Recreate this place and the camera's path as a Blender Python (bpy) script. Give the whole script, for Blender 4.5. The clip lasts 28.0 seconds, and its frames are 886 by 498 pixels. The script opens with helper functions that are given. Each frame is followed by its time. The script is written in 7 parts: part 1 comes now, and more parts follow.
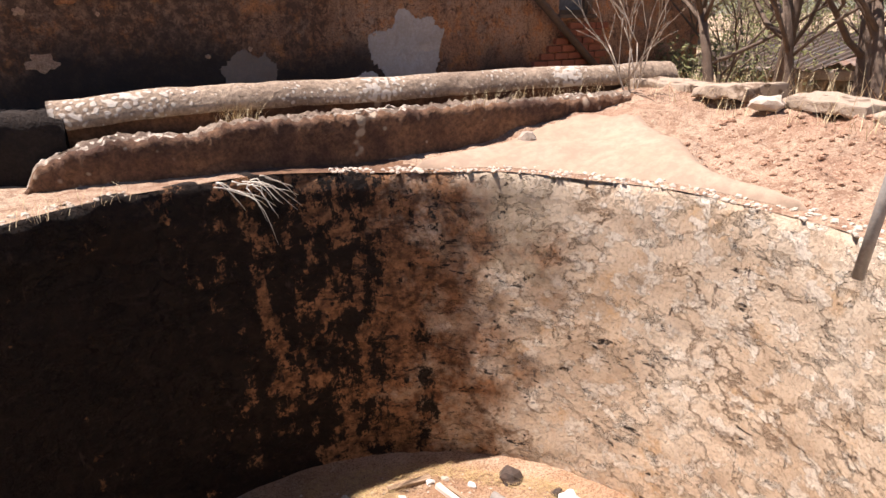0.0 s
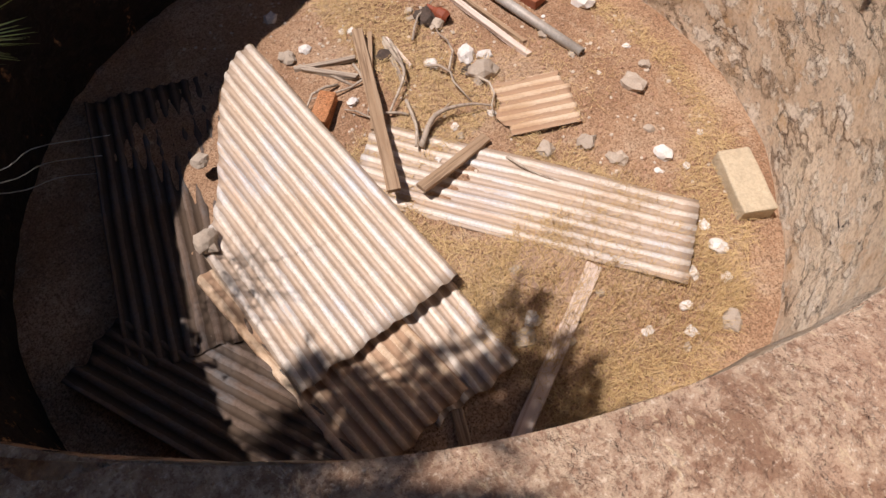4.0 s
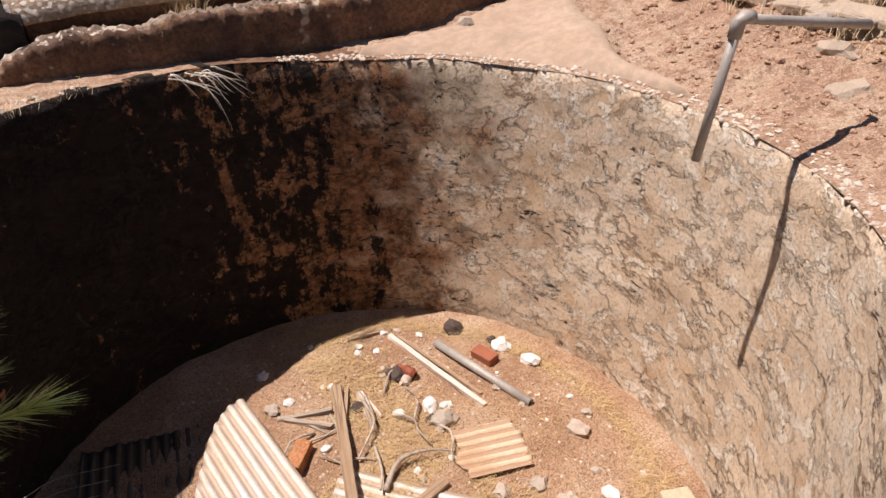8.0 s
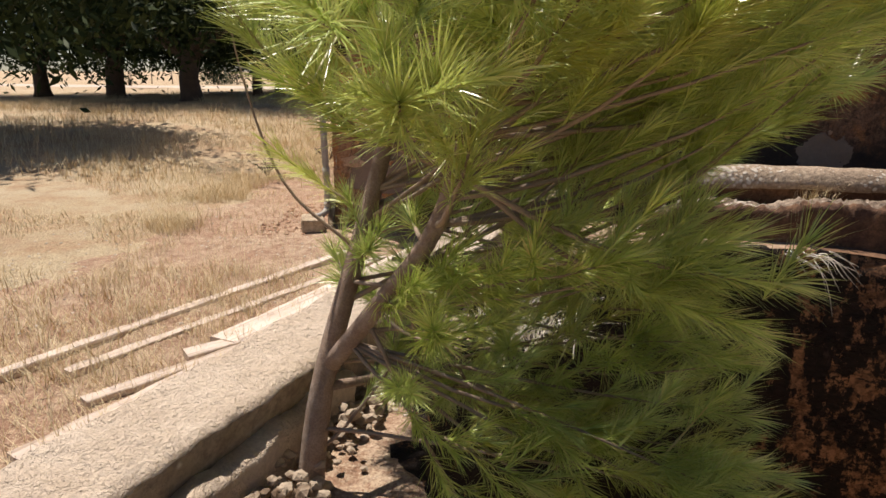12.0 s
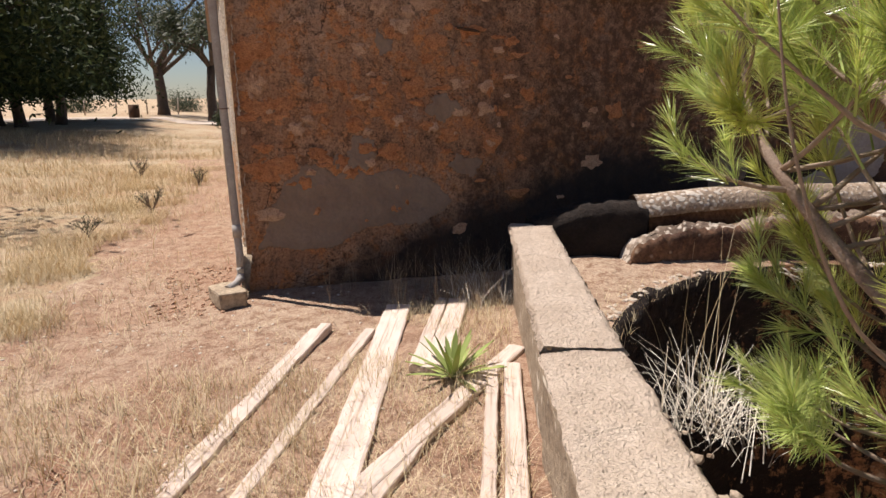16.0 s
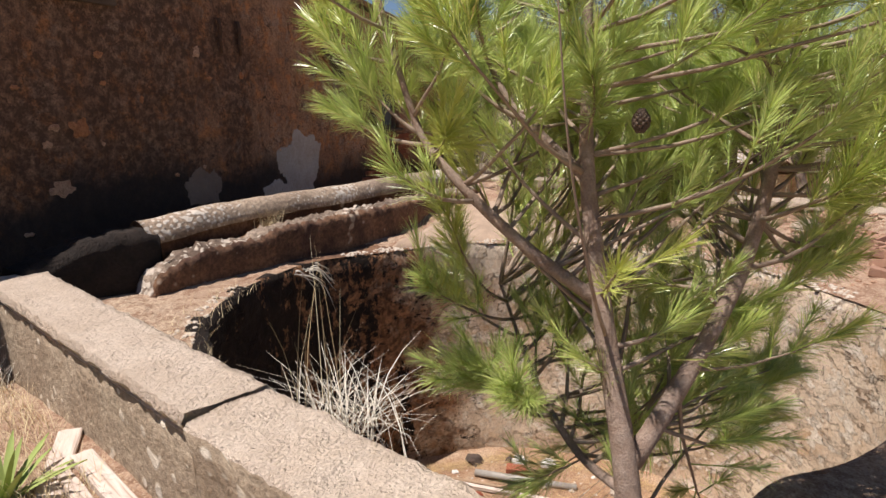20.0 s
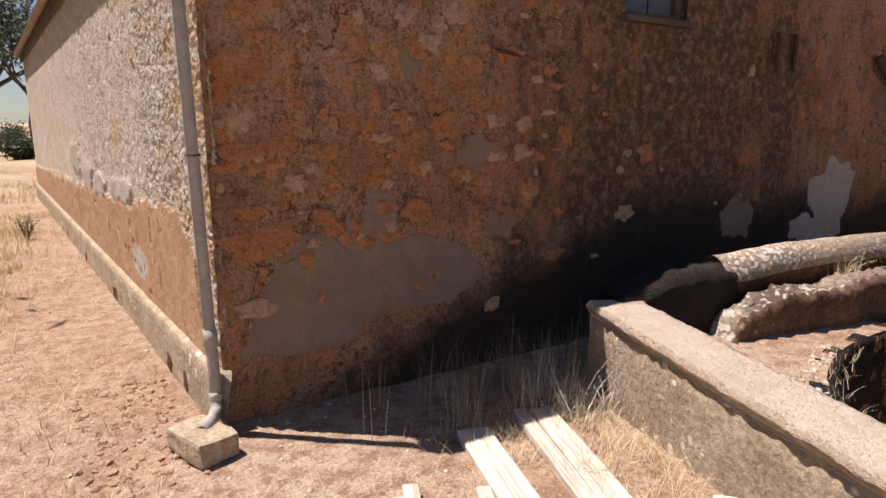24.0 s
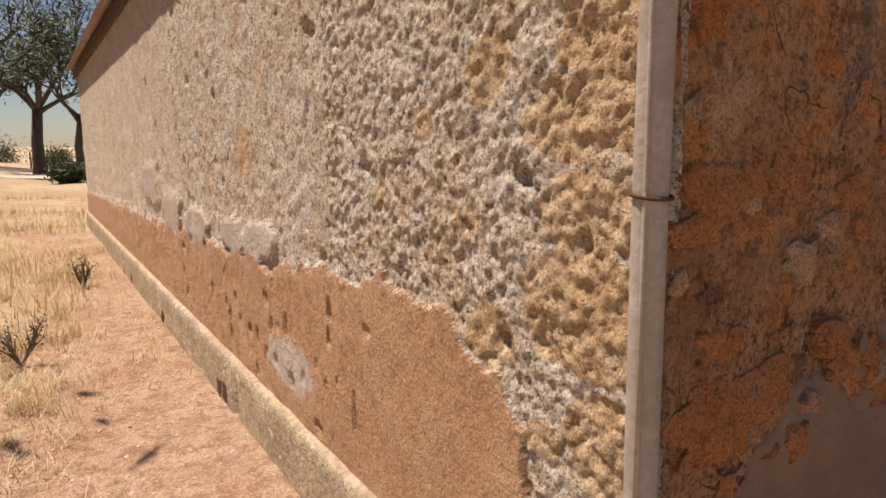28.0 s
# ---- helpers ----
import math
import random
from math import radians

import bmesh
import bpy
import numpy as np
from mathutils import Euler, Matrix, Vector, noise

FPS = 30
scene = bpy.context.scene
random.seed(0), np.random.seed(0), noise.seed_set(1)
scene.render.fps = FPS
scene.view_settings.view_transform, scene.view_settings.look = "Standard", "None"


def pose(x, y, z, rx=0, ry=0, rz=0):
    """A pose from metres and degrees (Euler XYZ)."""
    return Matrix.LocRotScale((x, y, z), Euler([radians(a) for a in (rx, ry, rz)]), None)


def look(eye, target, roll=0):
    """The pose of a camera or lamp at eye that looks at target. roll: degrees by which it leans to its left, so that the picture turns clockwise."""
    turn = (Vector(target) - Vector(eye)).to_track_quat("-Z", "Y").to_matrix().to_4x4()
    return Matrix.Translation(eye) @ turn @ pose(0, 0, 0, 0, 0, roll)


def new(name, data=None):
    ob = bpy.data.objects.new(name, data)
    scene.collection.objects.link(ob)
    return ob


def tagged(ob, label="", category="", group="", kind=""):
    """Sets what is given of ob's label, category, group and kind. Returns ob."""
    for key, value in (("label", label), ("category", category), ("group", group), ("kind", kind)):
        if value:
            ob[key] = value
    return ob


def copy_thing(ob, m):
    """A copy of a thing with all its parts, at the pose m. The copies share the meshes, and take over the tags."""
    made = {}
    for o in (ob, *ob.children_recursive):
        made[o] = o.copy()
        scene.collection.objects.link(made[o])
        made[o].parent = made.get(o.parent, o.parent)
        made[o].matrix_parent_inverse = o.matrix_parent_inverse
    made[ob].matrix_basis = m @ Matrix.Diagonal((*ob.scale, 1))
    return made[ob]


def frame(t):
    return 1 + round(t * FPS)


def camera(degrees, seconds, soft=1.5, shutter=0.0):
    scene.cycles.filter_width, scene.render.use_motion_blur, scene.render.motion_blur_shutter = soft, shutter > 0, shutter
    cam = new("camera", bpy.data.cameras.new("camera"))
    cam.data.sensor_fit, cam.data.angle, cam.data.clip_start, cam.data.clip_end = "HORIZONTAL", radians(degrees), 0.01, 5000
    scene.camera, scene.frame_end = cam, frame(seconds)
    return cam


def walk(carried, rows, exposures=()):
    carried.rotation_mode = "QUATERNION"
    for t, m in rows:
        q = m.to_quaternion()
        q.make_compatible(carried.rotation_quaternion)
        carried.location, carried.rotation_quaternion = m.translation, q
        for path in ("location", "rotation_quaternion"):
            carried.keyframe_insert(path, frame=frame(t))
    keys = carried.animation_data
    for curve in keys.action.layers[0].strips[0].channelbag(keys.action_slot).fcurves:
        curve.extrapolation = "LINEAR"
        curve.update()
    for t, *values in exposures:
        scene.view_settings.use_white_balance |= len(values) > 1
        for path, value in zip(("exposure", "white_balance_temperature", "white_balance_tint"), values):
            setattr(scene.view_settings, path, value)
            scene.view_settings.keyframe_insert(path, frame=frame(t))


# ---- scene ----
cam = camera(70.6, 28.0)
PATH = [
    (0, (2.639, -5.460, 1.242), (3.762, -3.956, 0.552), -0.6),
    (0.5, (2.596, -5.443, 1.163), (3.550, -4.162, -0.041), 0.3),
    (1, (2.642, -5.457, 1.124), (3.422, -4.387, -0.375), -0.4),
    (1.5, (2.669, -5.475, 1.097), (3.317, -4.559, -0.559), -1.2),
    (2, (2.681, -5.480, 1.081), (3.243, -4.678, -0.663), -1.5),
    (2.5, (2.716, -5.480, 1.092), (3.227, -4.746, -0.697), -1.8),
    (4.5, (2.654, -5.657, 1.189), (3.207, -4.933, -0.591), -0.6),
    (5, (2.639, -5.692, 1.415), (3.340, -4.745, -0.202), -0.7),
    (5.5, (2.618, -5.803, 1.418), (3.489, -4.611, 0.069), -0.9),
    (6, (2.566, -5.851, 1.462), (3.488, -4.610, 0.193), -0.7),
    (6.5, (2.534, -5.882, 1.436), (3.484, -4.650, 0.179), -0.6),
    (7, (2.570, -5.928, 1.402), (3.532, -4.706, 0.144), -0.7),
    (7.5, (2.620, -5.972, 1.444), (3.581, -4.753, 0.183), -0.8),
    (8, (2.624, -6.033, 1.513), (3.664, -4.694, 0.452), -1.0),
    (8.5, (2.513, -6.080, 1.536), (3.658, -4.613, 0.804), -0.7),
    (9, (2.385, -6.046, 1.541), (3.514, -4.541, 0.865), -0.6),
    (9.5, (2.262, -6.023, 1.554), (3.192, -4.379, 0.893), -0.8),
    (10, (2.157, -6.070, 1.502), (2.638, -4.234, 0.873), -0.5),
    (10.5, (2.057, -6.088, 1.524), (2.146, -4.194, 0.886), 0.2),
    (11, (2.009, -6.020, 1.517), (1.946, -4.107, 0.935), 0.3),
    (11.5, (1.950, -6.044, 1.493), (1.784, -4.125, 0.956), 0.3),
    (12.5, (1.630, -6.272, 1.502), (1.391, -4.358, 0.972), 0.1),
    (13, (1.368, -6.211, 1.482), (1.135, -4.284, 0.998), -0.9),
    (13.5, (1.170, -6.107, 1.478), (0.957, -4.169, 1.032), -0.6),
    (15.5, (0.359, -5.490, 1.550), (0.650, -3.567, 1.083), -0.8),
    (16, (0.203, -5.296, 1.579), (0.728, -3.425, 1.108), -0.8),
    (16.5, (0.186, -5.022, 1.572), (0.982, -3.251, 1.092), -1.0),
    (17, (0.066, -4.932, 1.614), (1.362, -3.485, 1.139), -0.4),
    (17.5, (-0.003, -4.945, 1.618), (1.652, -3.930, 1.137), -0.2),
    (18, (-0.012, -4.981, 1.633), (1.824, -4.350, 1.151), -0.2),
    (18.5, (-0.017, -4.996, 1.647), (1.883, -4.598, 1.167), -0.3),
    (19, (-0.041, -4.952, 1.650), (1.870, -4.580, 1.194), -0.3),
    (19.5, (-0.103, -4.858, 1.637), (1.779, -4.357, 1.182), -0.2),
    (20, (-0.216, -4.690, 1.607), (1.580, -3.930, 1.165), 0.1),
    (20.5, (-0.329, -4.426, 1.585), (1.278, -3.319, 1.146), 0.1),
    (21, (-0.413, -4.190, 1.604), (0.941, -2.784, 1.169), -0.2),
    (21.5, (-0.479, -4.145, 1.596), (0.637, -2.541, 1.171), -0.5),
    (23.5, (-0.648, -3.718, 1.638), (0.406, -2.077, 1.197), 0.0),
    (24, (-0.708, -3.414, 1.667), (0.338, -1.754, 1.276), -0.1),
    (24.5, (-0.866, -3.137, 1.647), (0.166, -1.468, 1.259), -0.1),
    (25, (-0.854, -2.850, 1.641), (0.178, -1.180, 1.260), -0.1),
    (25.5, (-0.831, -2.483, 1.628), (0.205, -0.804, 1.298), -0.1),
    (26, (-0.953, -2.153, 1.596), (0.048, -0.453, 1.266), -0.1),
    (26.5, (-1.001, -1.837, 1.592), (-0.010, -0.131, 1.264), -0.2),
    (27, (-0.957, -1.423, 1.593), (0.037, 0.281, 1.264), -0.3),
    (27.5, (-0.919, -1.145, 1.583), (0.062, 0.567, 1.258), -0.3),
    (28, (-0.931, -0.814, 1.602), (0.046, 0.902, 1.285), -0.1),
]
EXPOSURES = [(t, e, k, w) for t, e, k, w in ((0.0, 0.95, 6500, 22), (1.0, 0.28, 6500, 22), (2.5, 0.13, 6500, 21), (5.0, 0.2, 6500, 22), (6.5, 0.4, 6500, 22), (8.0, 0.44, 6600, 22), (9.0, 0.86, 6800, 20), (10.0, 0.82, 6900, 16), (11.5, 0.42, 6800, 14), (13.5, 0.3, 6500, 14), (17.0, 0.35, 6500, 18), (21.5, 0.35, 6300, 16), (24.0, 0.55, 6500, 19), (25.0, 0.8, 6500, 20), (26.0, 1.1, 6500, 20), (27.0, 0.7, 6900, 21), (28.0, 0.42, 7300, 21))]
walk(cam, [(t, look(eye, target, roll)) for t, eye, target, roll in PATH], EXPOSURES)

# ---- light ----
SUN_WAY = Vector((0.79, -0.67, -2.6)).normalized()   # the way the sunlight travels
world = bpy.data.worlds.new("world")
scene.world = world
world.use_nodes = True
wn = world.node_tree.nodes
sky = wn.new("ShaderNodeTexSky")
sky.sky_type, sky.sun_disc = "NISHITA", False
sky.sun_elevation = math.asin(-SUN_WAY.z)
sky.sun_rotation = math.atan2(-SUN_WAY.x, -SUN_WAY.y)
sky.air_density, sky.dust_density, sky.ozone_density = 1.0, 0.2, 4.0
wn["Background"].inputs["Strength"].default_value = 0.055
world.node_tree.links.new(sky.outputs[0], wn["Background"].inputs["Color"])
sun = new("sun", bpy.data.lights.new("sun", "SUN"))
sun.data.energy, sun.data.angle, sun.data.color = 5.0, radians(0.53), (1.0, 0.95, 0.87)
sun.matrix_world = Matrix.Translation((0, 0, 30)) @ SUN_WAY.to_track_quat("-Z", "Y").to_matrix().to_4x4()
scene.view_settings.exposure = 0.35


# ---- materials ----
CX, CY, RR = 3.68, -3.83, 2.19          # the round tank
class Mat:
    """A small builder of node materials in object space metres."""

    def __init__(self, name, rough=0.9, metal=0.0):
        self.m = bpy.data.materials.new(name)
        self.m.use_nodes = True
        self.n, self.l = self.m.node_tree.nodes, self.m.node_tree.links
        self.b = self.n["Principled BSDF"]
        self.b.inputs["Roughness"].default_value = rough
        self.b.inputs["Metallic"].default_value = metal
        self.b.inputs["Specular IOR Level"].default_value = 0.25
        self.co = self.n.new("ShaderNodeNewGeometry").outputs["Position"]
        self.height = None

    def local(self):
        self.co = self.n.new("ShaderNodeTexCoord").outputs["Object"]
        return self

    def stretch(self, x, y, z):
        v = self.n.new("ShaderNodeVectorMath")
        v.operation = "MULTIPLY"
        v.inputs[1].default_value = (x, y, z)
        self.l.new(self.co, v.inputs[0])
        return v.outputs[0]

    def noise(self, scale, detail=4, rough=0.55, co=None, warp=0.0):
        t = self.n.new("ShaderNodeTexNoise")
        t.inputs["Scale"].default_value, t.inputs["Detail"].default_value = scale, detail
        t.inputs["Roughness"].default_value, t.inputs["Distortion"].default_value = rough, warp
        self.l.new(co or self.co, t.inputs["Vector"])
        return t.outputs["Fac"]

    def cells(self, scale, feature="F1", co=None, out="Distance", rand=1.0):
        t = self.n.new("ShaderNodeTexVoronoi")
        t.feature = feature
        t.inputs["Scale"].default_value, t.inputs["Randomness"].default_value = scale, rand
        self.l.new(co or self.co, t.inputs["Vector"])
        return t.outputs[out]

    def ramp(self, fac, *stops):
        r = self.n.new("ShaderNodeValToRGB")
        e = r.color_ramp.elements
        while len(e) < len(stops):
            e.new(0.5)
        for el, (p, c) in zip(e, stops):
            el.position = p
            el.color = (c, c, c, 1) if isinstance(c, (int, float)) else (*c, 1)
        self.l.new(fac, r.inputs[0])
        return r.outputs[0]

    def mix(self, fac, a, b, mode="MIX"):
        x = self.n.new("ShaderNodeMix")
        x.data_type, x.blend_type = "RGBA", mode
        for sock, v in ((x.inputs[0], fac), (x.inputs[6], a), (x.inputs[7], b)):
            if isinstance(v, (int, float)):
                sock.default_value = v
            elif isinstance(v, tuple):
                sock.default_value = (*v, 1)
            else:
                self.l.new(v, sock)
        return x.outputs[2]

    def math(self, op, a, b=0.5):
        x = self.n.new("ShaderNodeMath")
        x.operation = op
        for sock, v in ((x.inputs[0], a), (x.inputs[1], b)):
            if isinstance(v, (int, float)):
                sock.default_value = v
            else:
                self.l.new(v, sock)
        return x.outputs[0]

    def random(self):
        return self.n.new("ShaderNodeObjectInfo").outputs["Random"]

    def island(self):
        return self.n.new("ShaderNodeNewGeometry").outputs["Random Per Island"]

    def bump(self, fac, dist, strength=1.0):
        x = self.n.new("ShaderNodeBump")
        x.inputs["Strength"].default_value, x.inputs["Distance"].default_value = strength, dist
        self.l.new(fac, x.inputs["Height"])
        if self.height:
            self.l.new(self.height, x.inputs["Normal"])
        self.height = x.outputs[0]
        return self

    def grit(self, c, scale, dark, pale, force=1.0, detail=3):
        """Fine dark pits and pale grains."""
        n = self.noise(scale, detail, 0.7)
        c = self.mix(self.ramp(n, (0.38, 0.75 * force), (0.47, 0.0)), c, dark)
        return self.mix(self.ramp(n, (0.58, 0.0), (0.68, 0.6 * force)), c, pale)

    def done(self, colour, rough=None):
        if isinstance(colour, tuple):
            self.b.inputs["Base Color"].default_value = (*colour, 1)
        else:
            self.l.new(colour, self.b.inputs["Base Color"])
        if self.height:
            self.l.new(self.height, self.b.inputs["Normal"])
        if rough is not None:
            self.l.new(rough, self.b.inputs["Roughness"])
        return self.m


def earth_material():
    m = Mat("dry_earth", 0.95)
    big, mid, fine = m.noise(0.55, 5, 0.6), m.noise(3.1, 6, 0.65), m.noise(38, 5, 0.7)
    c = m.ramp(big, (0.32, (0.31, 0.165, 0.10)), (0.5, (0.43, 0.285, 0.19)), (0.66, (0.53, 0.41, 0.29)))
    c = m.mix(m.ramp(mid, (0.42, 0.0), (0.62, 0.75)), c, (0.50, 0.385, 0.265))
    c = m.mix(m.ramp(m.noise(9, 6, 0.75), (0.41, 0.85), (0.52, 0.0)), c, (0.22, 0.125, 0.075))
    c = m.mix(m.ramp(m.noise(1.7, 7, 0.7), (0.54, 0.0), (0.62, 0.7)), c, (0.30, 0.185, 0.12))
    c = m.mix(m.ramp(fine, (0.35, 0.6), (0.6, 0.0)), c, (0.25, 0.14, 0.09))
    straw = m.noise(60, 3, 0.6, m.stretch(1.0, 0.25, 1.0), 1.5)
    c = m.mix(m.ramp(straw, (0.60, 0.0), (0.68, 0.55)), c, (0.60, 0.47, 0.30))
    c = m.grit(c, 95, (0.22, 0.12, 0.075), (0.66, 0.54, 0.41))
    m.bump(mid, 0.05).bump(fine, 0.016).bump(m.cells(26), 0.01, 0.6)
    return m.done(c)


def field_material():
    m = Mat("dry_grass_field", 0.95)
    big, mid = m.noise(0.22, 5, 0.6), m.noise(1.4, 6, 0.7)
    c = m.ramp(big, (0.34, (0.42, 0.29, 0.19)), (0.5, (0.53, 0.42, 0.27)), (0.68, (0.60, 0.51, 0.36)))
    c = m.mix(m.ramp(mid, (0.40, 0.75), (0.56, 0.0)), c, (0.43, 0.26, 0.15))
    straw = m.noise(22, 4, 0.65, m.stretch(1.0, 0.4, 1.0), 2.0)
    c = m.mix(m.ramp(straw, (0.5, 0.0), (0.66, 0.8)), c, (0.62, 0.50, 0.30))
    fine = m.noise(55, 4, 0.7)
    c = m.mix(m.ramp(fine, (0.36, 0.55), (0.56, 0.0)), c, (0.25, 0.15, 0.085))
    m.bump(mid, 0.08).bump(fine, 0.02).bump(straw, 0.02)
    return m.done(c)


def tank_material():
    """Lime plaster: cream with brown staining and black algae in runs and cracks, both thickened to paint the shaded
    side dark.
    """
    m = Mat("stained_tank_plaster", 0.92)
    tank_xyz = m.n.new("ShaderNodeSeparateXYZ")
    m.l.new(m.co, tank_xyz.inputs[0])
    # shade put into the colour: stains thicken towards the north-west side (-x, +y)
    side = m.math("ADD", m.math("MULTIPLY", tank_xyz.outputs[0], -0.40), m.math("MULTIPLY", tank_xyz.outputs[1], 0.34))
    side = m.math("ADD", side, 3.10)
    blot = m.noise(2.2, 8, 0.68)
    fine = m.noise(13, 8, 0.75)
    runs = m.noise(4.2, 6, 0.65, m.stretch(1.0, 1.0, 0.16))
    # flaking cream limewash in islands, parted by brown seams
    c = m.ramp(m.noise(1.5, 6, 0.62), (0.32, (0.62, 0.46, 0.31)), (0.5, (0.76, 0.60, 0.43)), (0.66, (0.84, 0.71, 0.54)))
    c = m.mix(m.ramp(m.noise(3.3, 7, 0.7), (0.55, 0.0), (0.66, 0.6)), c, (0.60, 0.35, 0.15))
    flake = m.noise(7.0, 6, 0.66, m.stretch(1, 1, 1.25))
    c = m.mix(m.ramp(flake, (0.53, 0.0), (0.57, 0.75)), c, (0.88, 0.79, 0.65))
    seam = m.math("ABSOLUTE", m.math("SUBTRACT", m.noise(2.3, 8, 0.62, m.stretch(1, 1, 1.5), 0.1), 0.5))
    c = m.mix(m.math("MULTIPLY", m.ramp(seam, (0.004, 0.7), (0.035, 0.0)), m.ramp(m.noise(1.7, 4), (0.47, 0.0), (0.60, 1.0))), c, (0.42, 0.27, 0.165))
    c = m.mix(m.ramp(m.noise(48, 4, 0.7), (0.40, 0.4), (0.48, 0.0)), c, (0.34, 0.23, 0.15))
    # an upper coat of greyer plaster, run down with dirt, edged where sunlight begins
    turn = m.math("SUBTRACT", m.math("MULTIPLY", m.math("SUBTRACT", tank_xyz.outputs[0], CX), 0.766), m.math("MULTIPLY", m.math("SUBTRACT", tank_xyz.outputs[1], CY), 0.643))
    coat = m.math("ADD", m.math("MULTIPLY", m.math("ADD", tank_xyz.outputs[2], 0.50), 1.3), m.math("MULTIPLY", m.math("SUBTRACT", blot, 0.5), 1.6))
    coat = m.math("MULTIPLY", m.ramp(coat, (0.0, 0.0), (0.10, 0.8)), m.math("MULTIPLY", m.ramp(turn, (0.0, 0.0), (0.012, 1.0)), m.ramp(turn, (0.70, 1.0), (1.0, 0.0))))
    c = m.mix(coat, c, m.ramp(runs, (0.36, (0.66, 0.54, 0.40)), (0.50, (0.53, 0.42, 0.29)), (0.64, (0.40, 0.30, 0.19))))
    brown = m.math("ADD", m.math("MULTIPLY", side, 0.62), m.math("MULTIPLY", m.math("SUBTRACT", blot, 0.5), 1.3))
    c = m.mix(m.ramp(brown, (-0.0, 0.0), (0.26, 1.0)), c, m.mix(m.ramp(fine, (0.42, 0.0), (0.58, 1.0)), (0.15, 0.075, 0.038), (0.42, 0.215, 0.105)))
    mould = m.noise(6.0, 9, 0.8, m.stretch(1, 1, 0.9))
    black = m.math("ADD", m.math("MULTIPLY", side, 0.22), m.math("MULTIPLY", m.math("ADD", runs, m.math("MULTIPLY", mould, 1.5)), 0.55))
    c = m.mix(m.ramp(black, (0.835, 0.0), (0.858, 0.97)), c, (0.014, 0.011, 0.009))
    # black crusts: short level dashes in clusters, and cores of the wider cracks
    dash = m.noise(8.5, 8, 0.72, m.stretch(1, 1, 2.3), 0.4)
    crowd = m.math("ADD", m.noise(1.9, 4, 0.6), m.math("MULTIPLY", side, 0.16))
    c = m.mix(m.math("MULTIPLY", m.ramp(dash, (0.575, 0.0), (0.60, 0.97)), m.ramp(crowd, (0.44, 0.0), (0.54, 1.0))), c, (0.035, 0.024, 0.018))
    c = m.mix(m.math("MULTIPLY", m.ramp(seam, (0.001, 0.95), (0.006, 0.0)), m.ramp(m.noise(3.1, 5, 0.7), (0.54, 0.0), (0.59, 1.0))), c, (0.05, 0.032, 0.022))
    upright = m.noise(11, 8, 0.75, m.stretch(1, 1, 0.4))
    c = m.mix(m.math("MULTIPLY", m.ramp(upright, (0.61, 0.0), (0.64, 0.9)), m.ramp(blot, (0.46, 0.0), (0.58, 1.0))), c, (0.07, 0.046, 0.034))
    m.bump(blot, 0.06).bump(fine, 0.03).bump(m.ramp(seam, (0.0, 0.0), (0.02, 1.0)), 0.012).bump(m.ramp(flake, (0.53, 0.0), (0.57, 1.0)), 0.006)
    return m.done(c)


def warped(self, amount):
    add = self.n.new("ShaderNodeVectorMath")
    t = self.n.new("ShaderNodeTexNoise")
    t.inputs["Scale"].default_value, t.inputs["Detail"].default_value = 3.0, 4
    self.l.new(self.co, t.inputs["Vector"])
    sc = self.n.new("ShaderNodeVectorMath")
    sc.operation = "SCALE"
    sc.inputs["Scale"].default_value = amount
    self.l.new(t.outputs["Color"], sc.inputs[0])
    self.l.new(self.co, add.inputs[0])
    self.l.new(sc.outputs[0], add.inputs[1])
    return add.outputs[0]


Mat.warped = warped


def simple(name, a, b, scale, rough=0.9, metal=0.0, bump=0.01, local=True, fine=None, detail=6, vary=0.0):
    """Two colours broken up by noise at two scales, with relief."""
    m = Mat(name, rough, metal)
    if local:
        m.local()
    n1, n2 = m.noise(scale, detail, 0.65), m.noise(scale * 9, 4, 0.7)
    c = m.mix(m.ramp(n1, (0.34, 0.0), (0.66, 1.0)), a, b)
    c = m.mix(m.ramp(n2, (0.4, 0.45), (0.62, 0.0)), c, fine or tuple(v * 0.55 for v in a))
    if vary:
        c = m.mix(m.math("MULTIPLY", m.random(), vary), c, tuple(v * 0.5 for v in a))
    m.bump(n1, bump * 2).bump(n2, bump)
    return m.done(c)


def lichen_stone(name, base, dark, pale, spots=0.5, size=11):
    """Weathered cement with pale lichen rosettes."""
    m = Mat(name, 0.93)
    n1, n2 = m.noise(3.0, 7, 0.66), m.noise(30, 5, 0.7)
    c = m.mix(m.ramp(n1, (0.36, 0.0), (0.62, 1.0)), base, dark)
    c = m.mix(m.ramp(n2, (0.38, 0.6), (0.6, 0.0)), c, tuple(v * 0.45 for v in dark))
    cell = m.cells(size, "SMOOTH_F1", m.warped(0.05))
    pick = m.noise(2.2, 4, 0.6)
    lim = m.math("ADD", cell, m.math("MULTIPLY", m.math("SUBTRACT", spots, pick), 1.6))
    c = m.mix(m.ramp(lim, (0.18, 0.9), (0.30, 0.0)), c, pale)
    m.bump(n1, 0.04).bump(n2, 0.012).bump(m.ramp(lim, (0.18, 1.0), (0.30, 0.0)), 0.004)
    return m.done(c)


EARTH = earth_material()
FIELD = field_material()


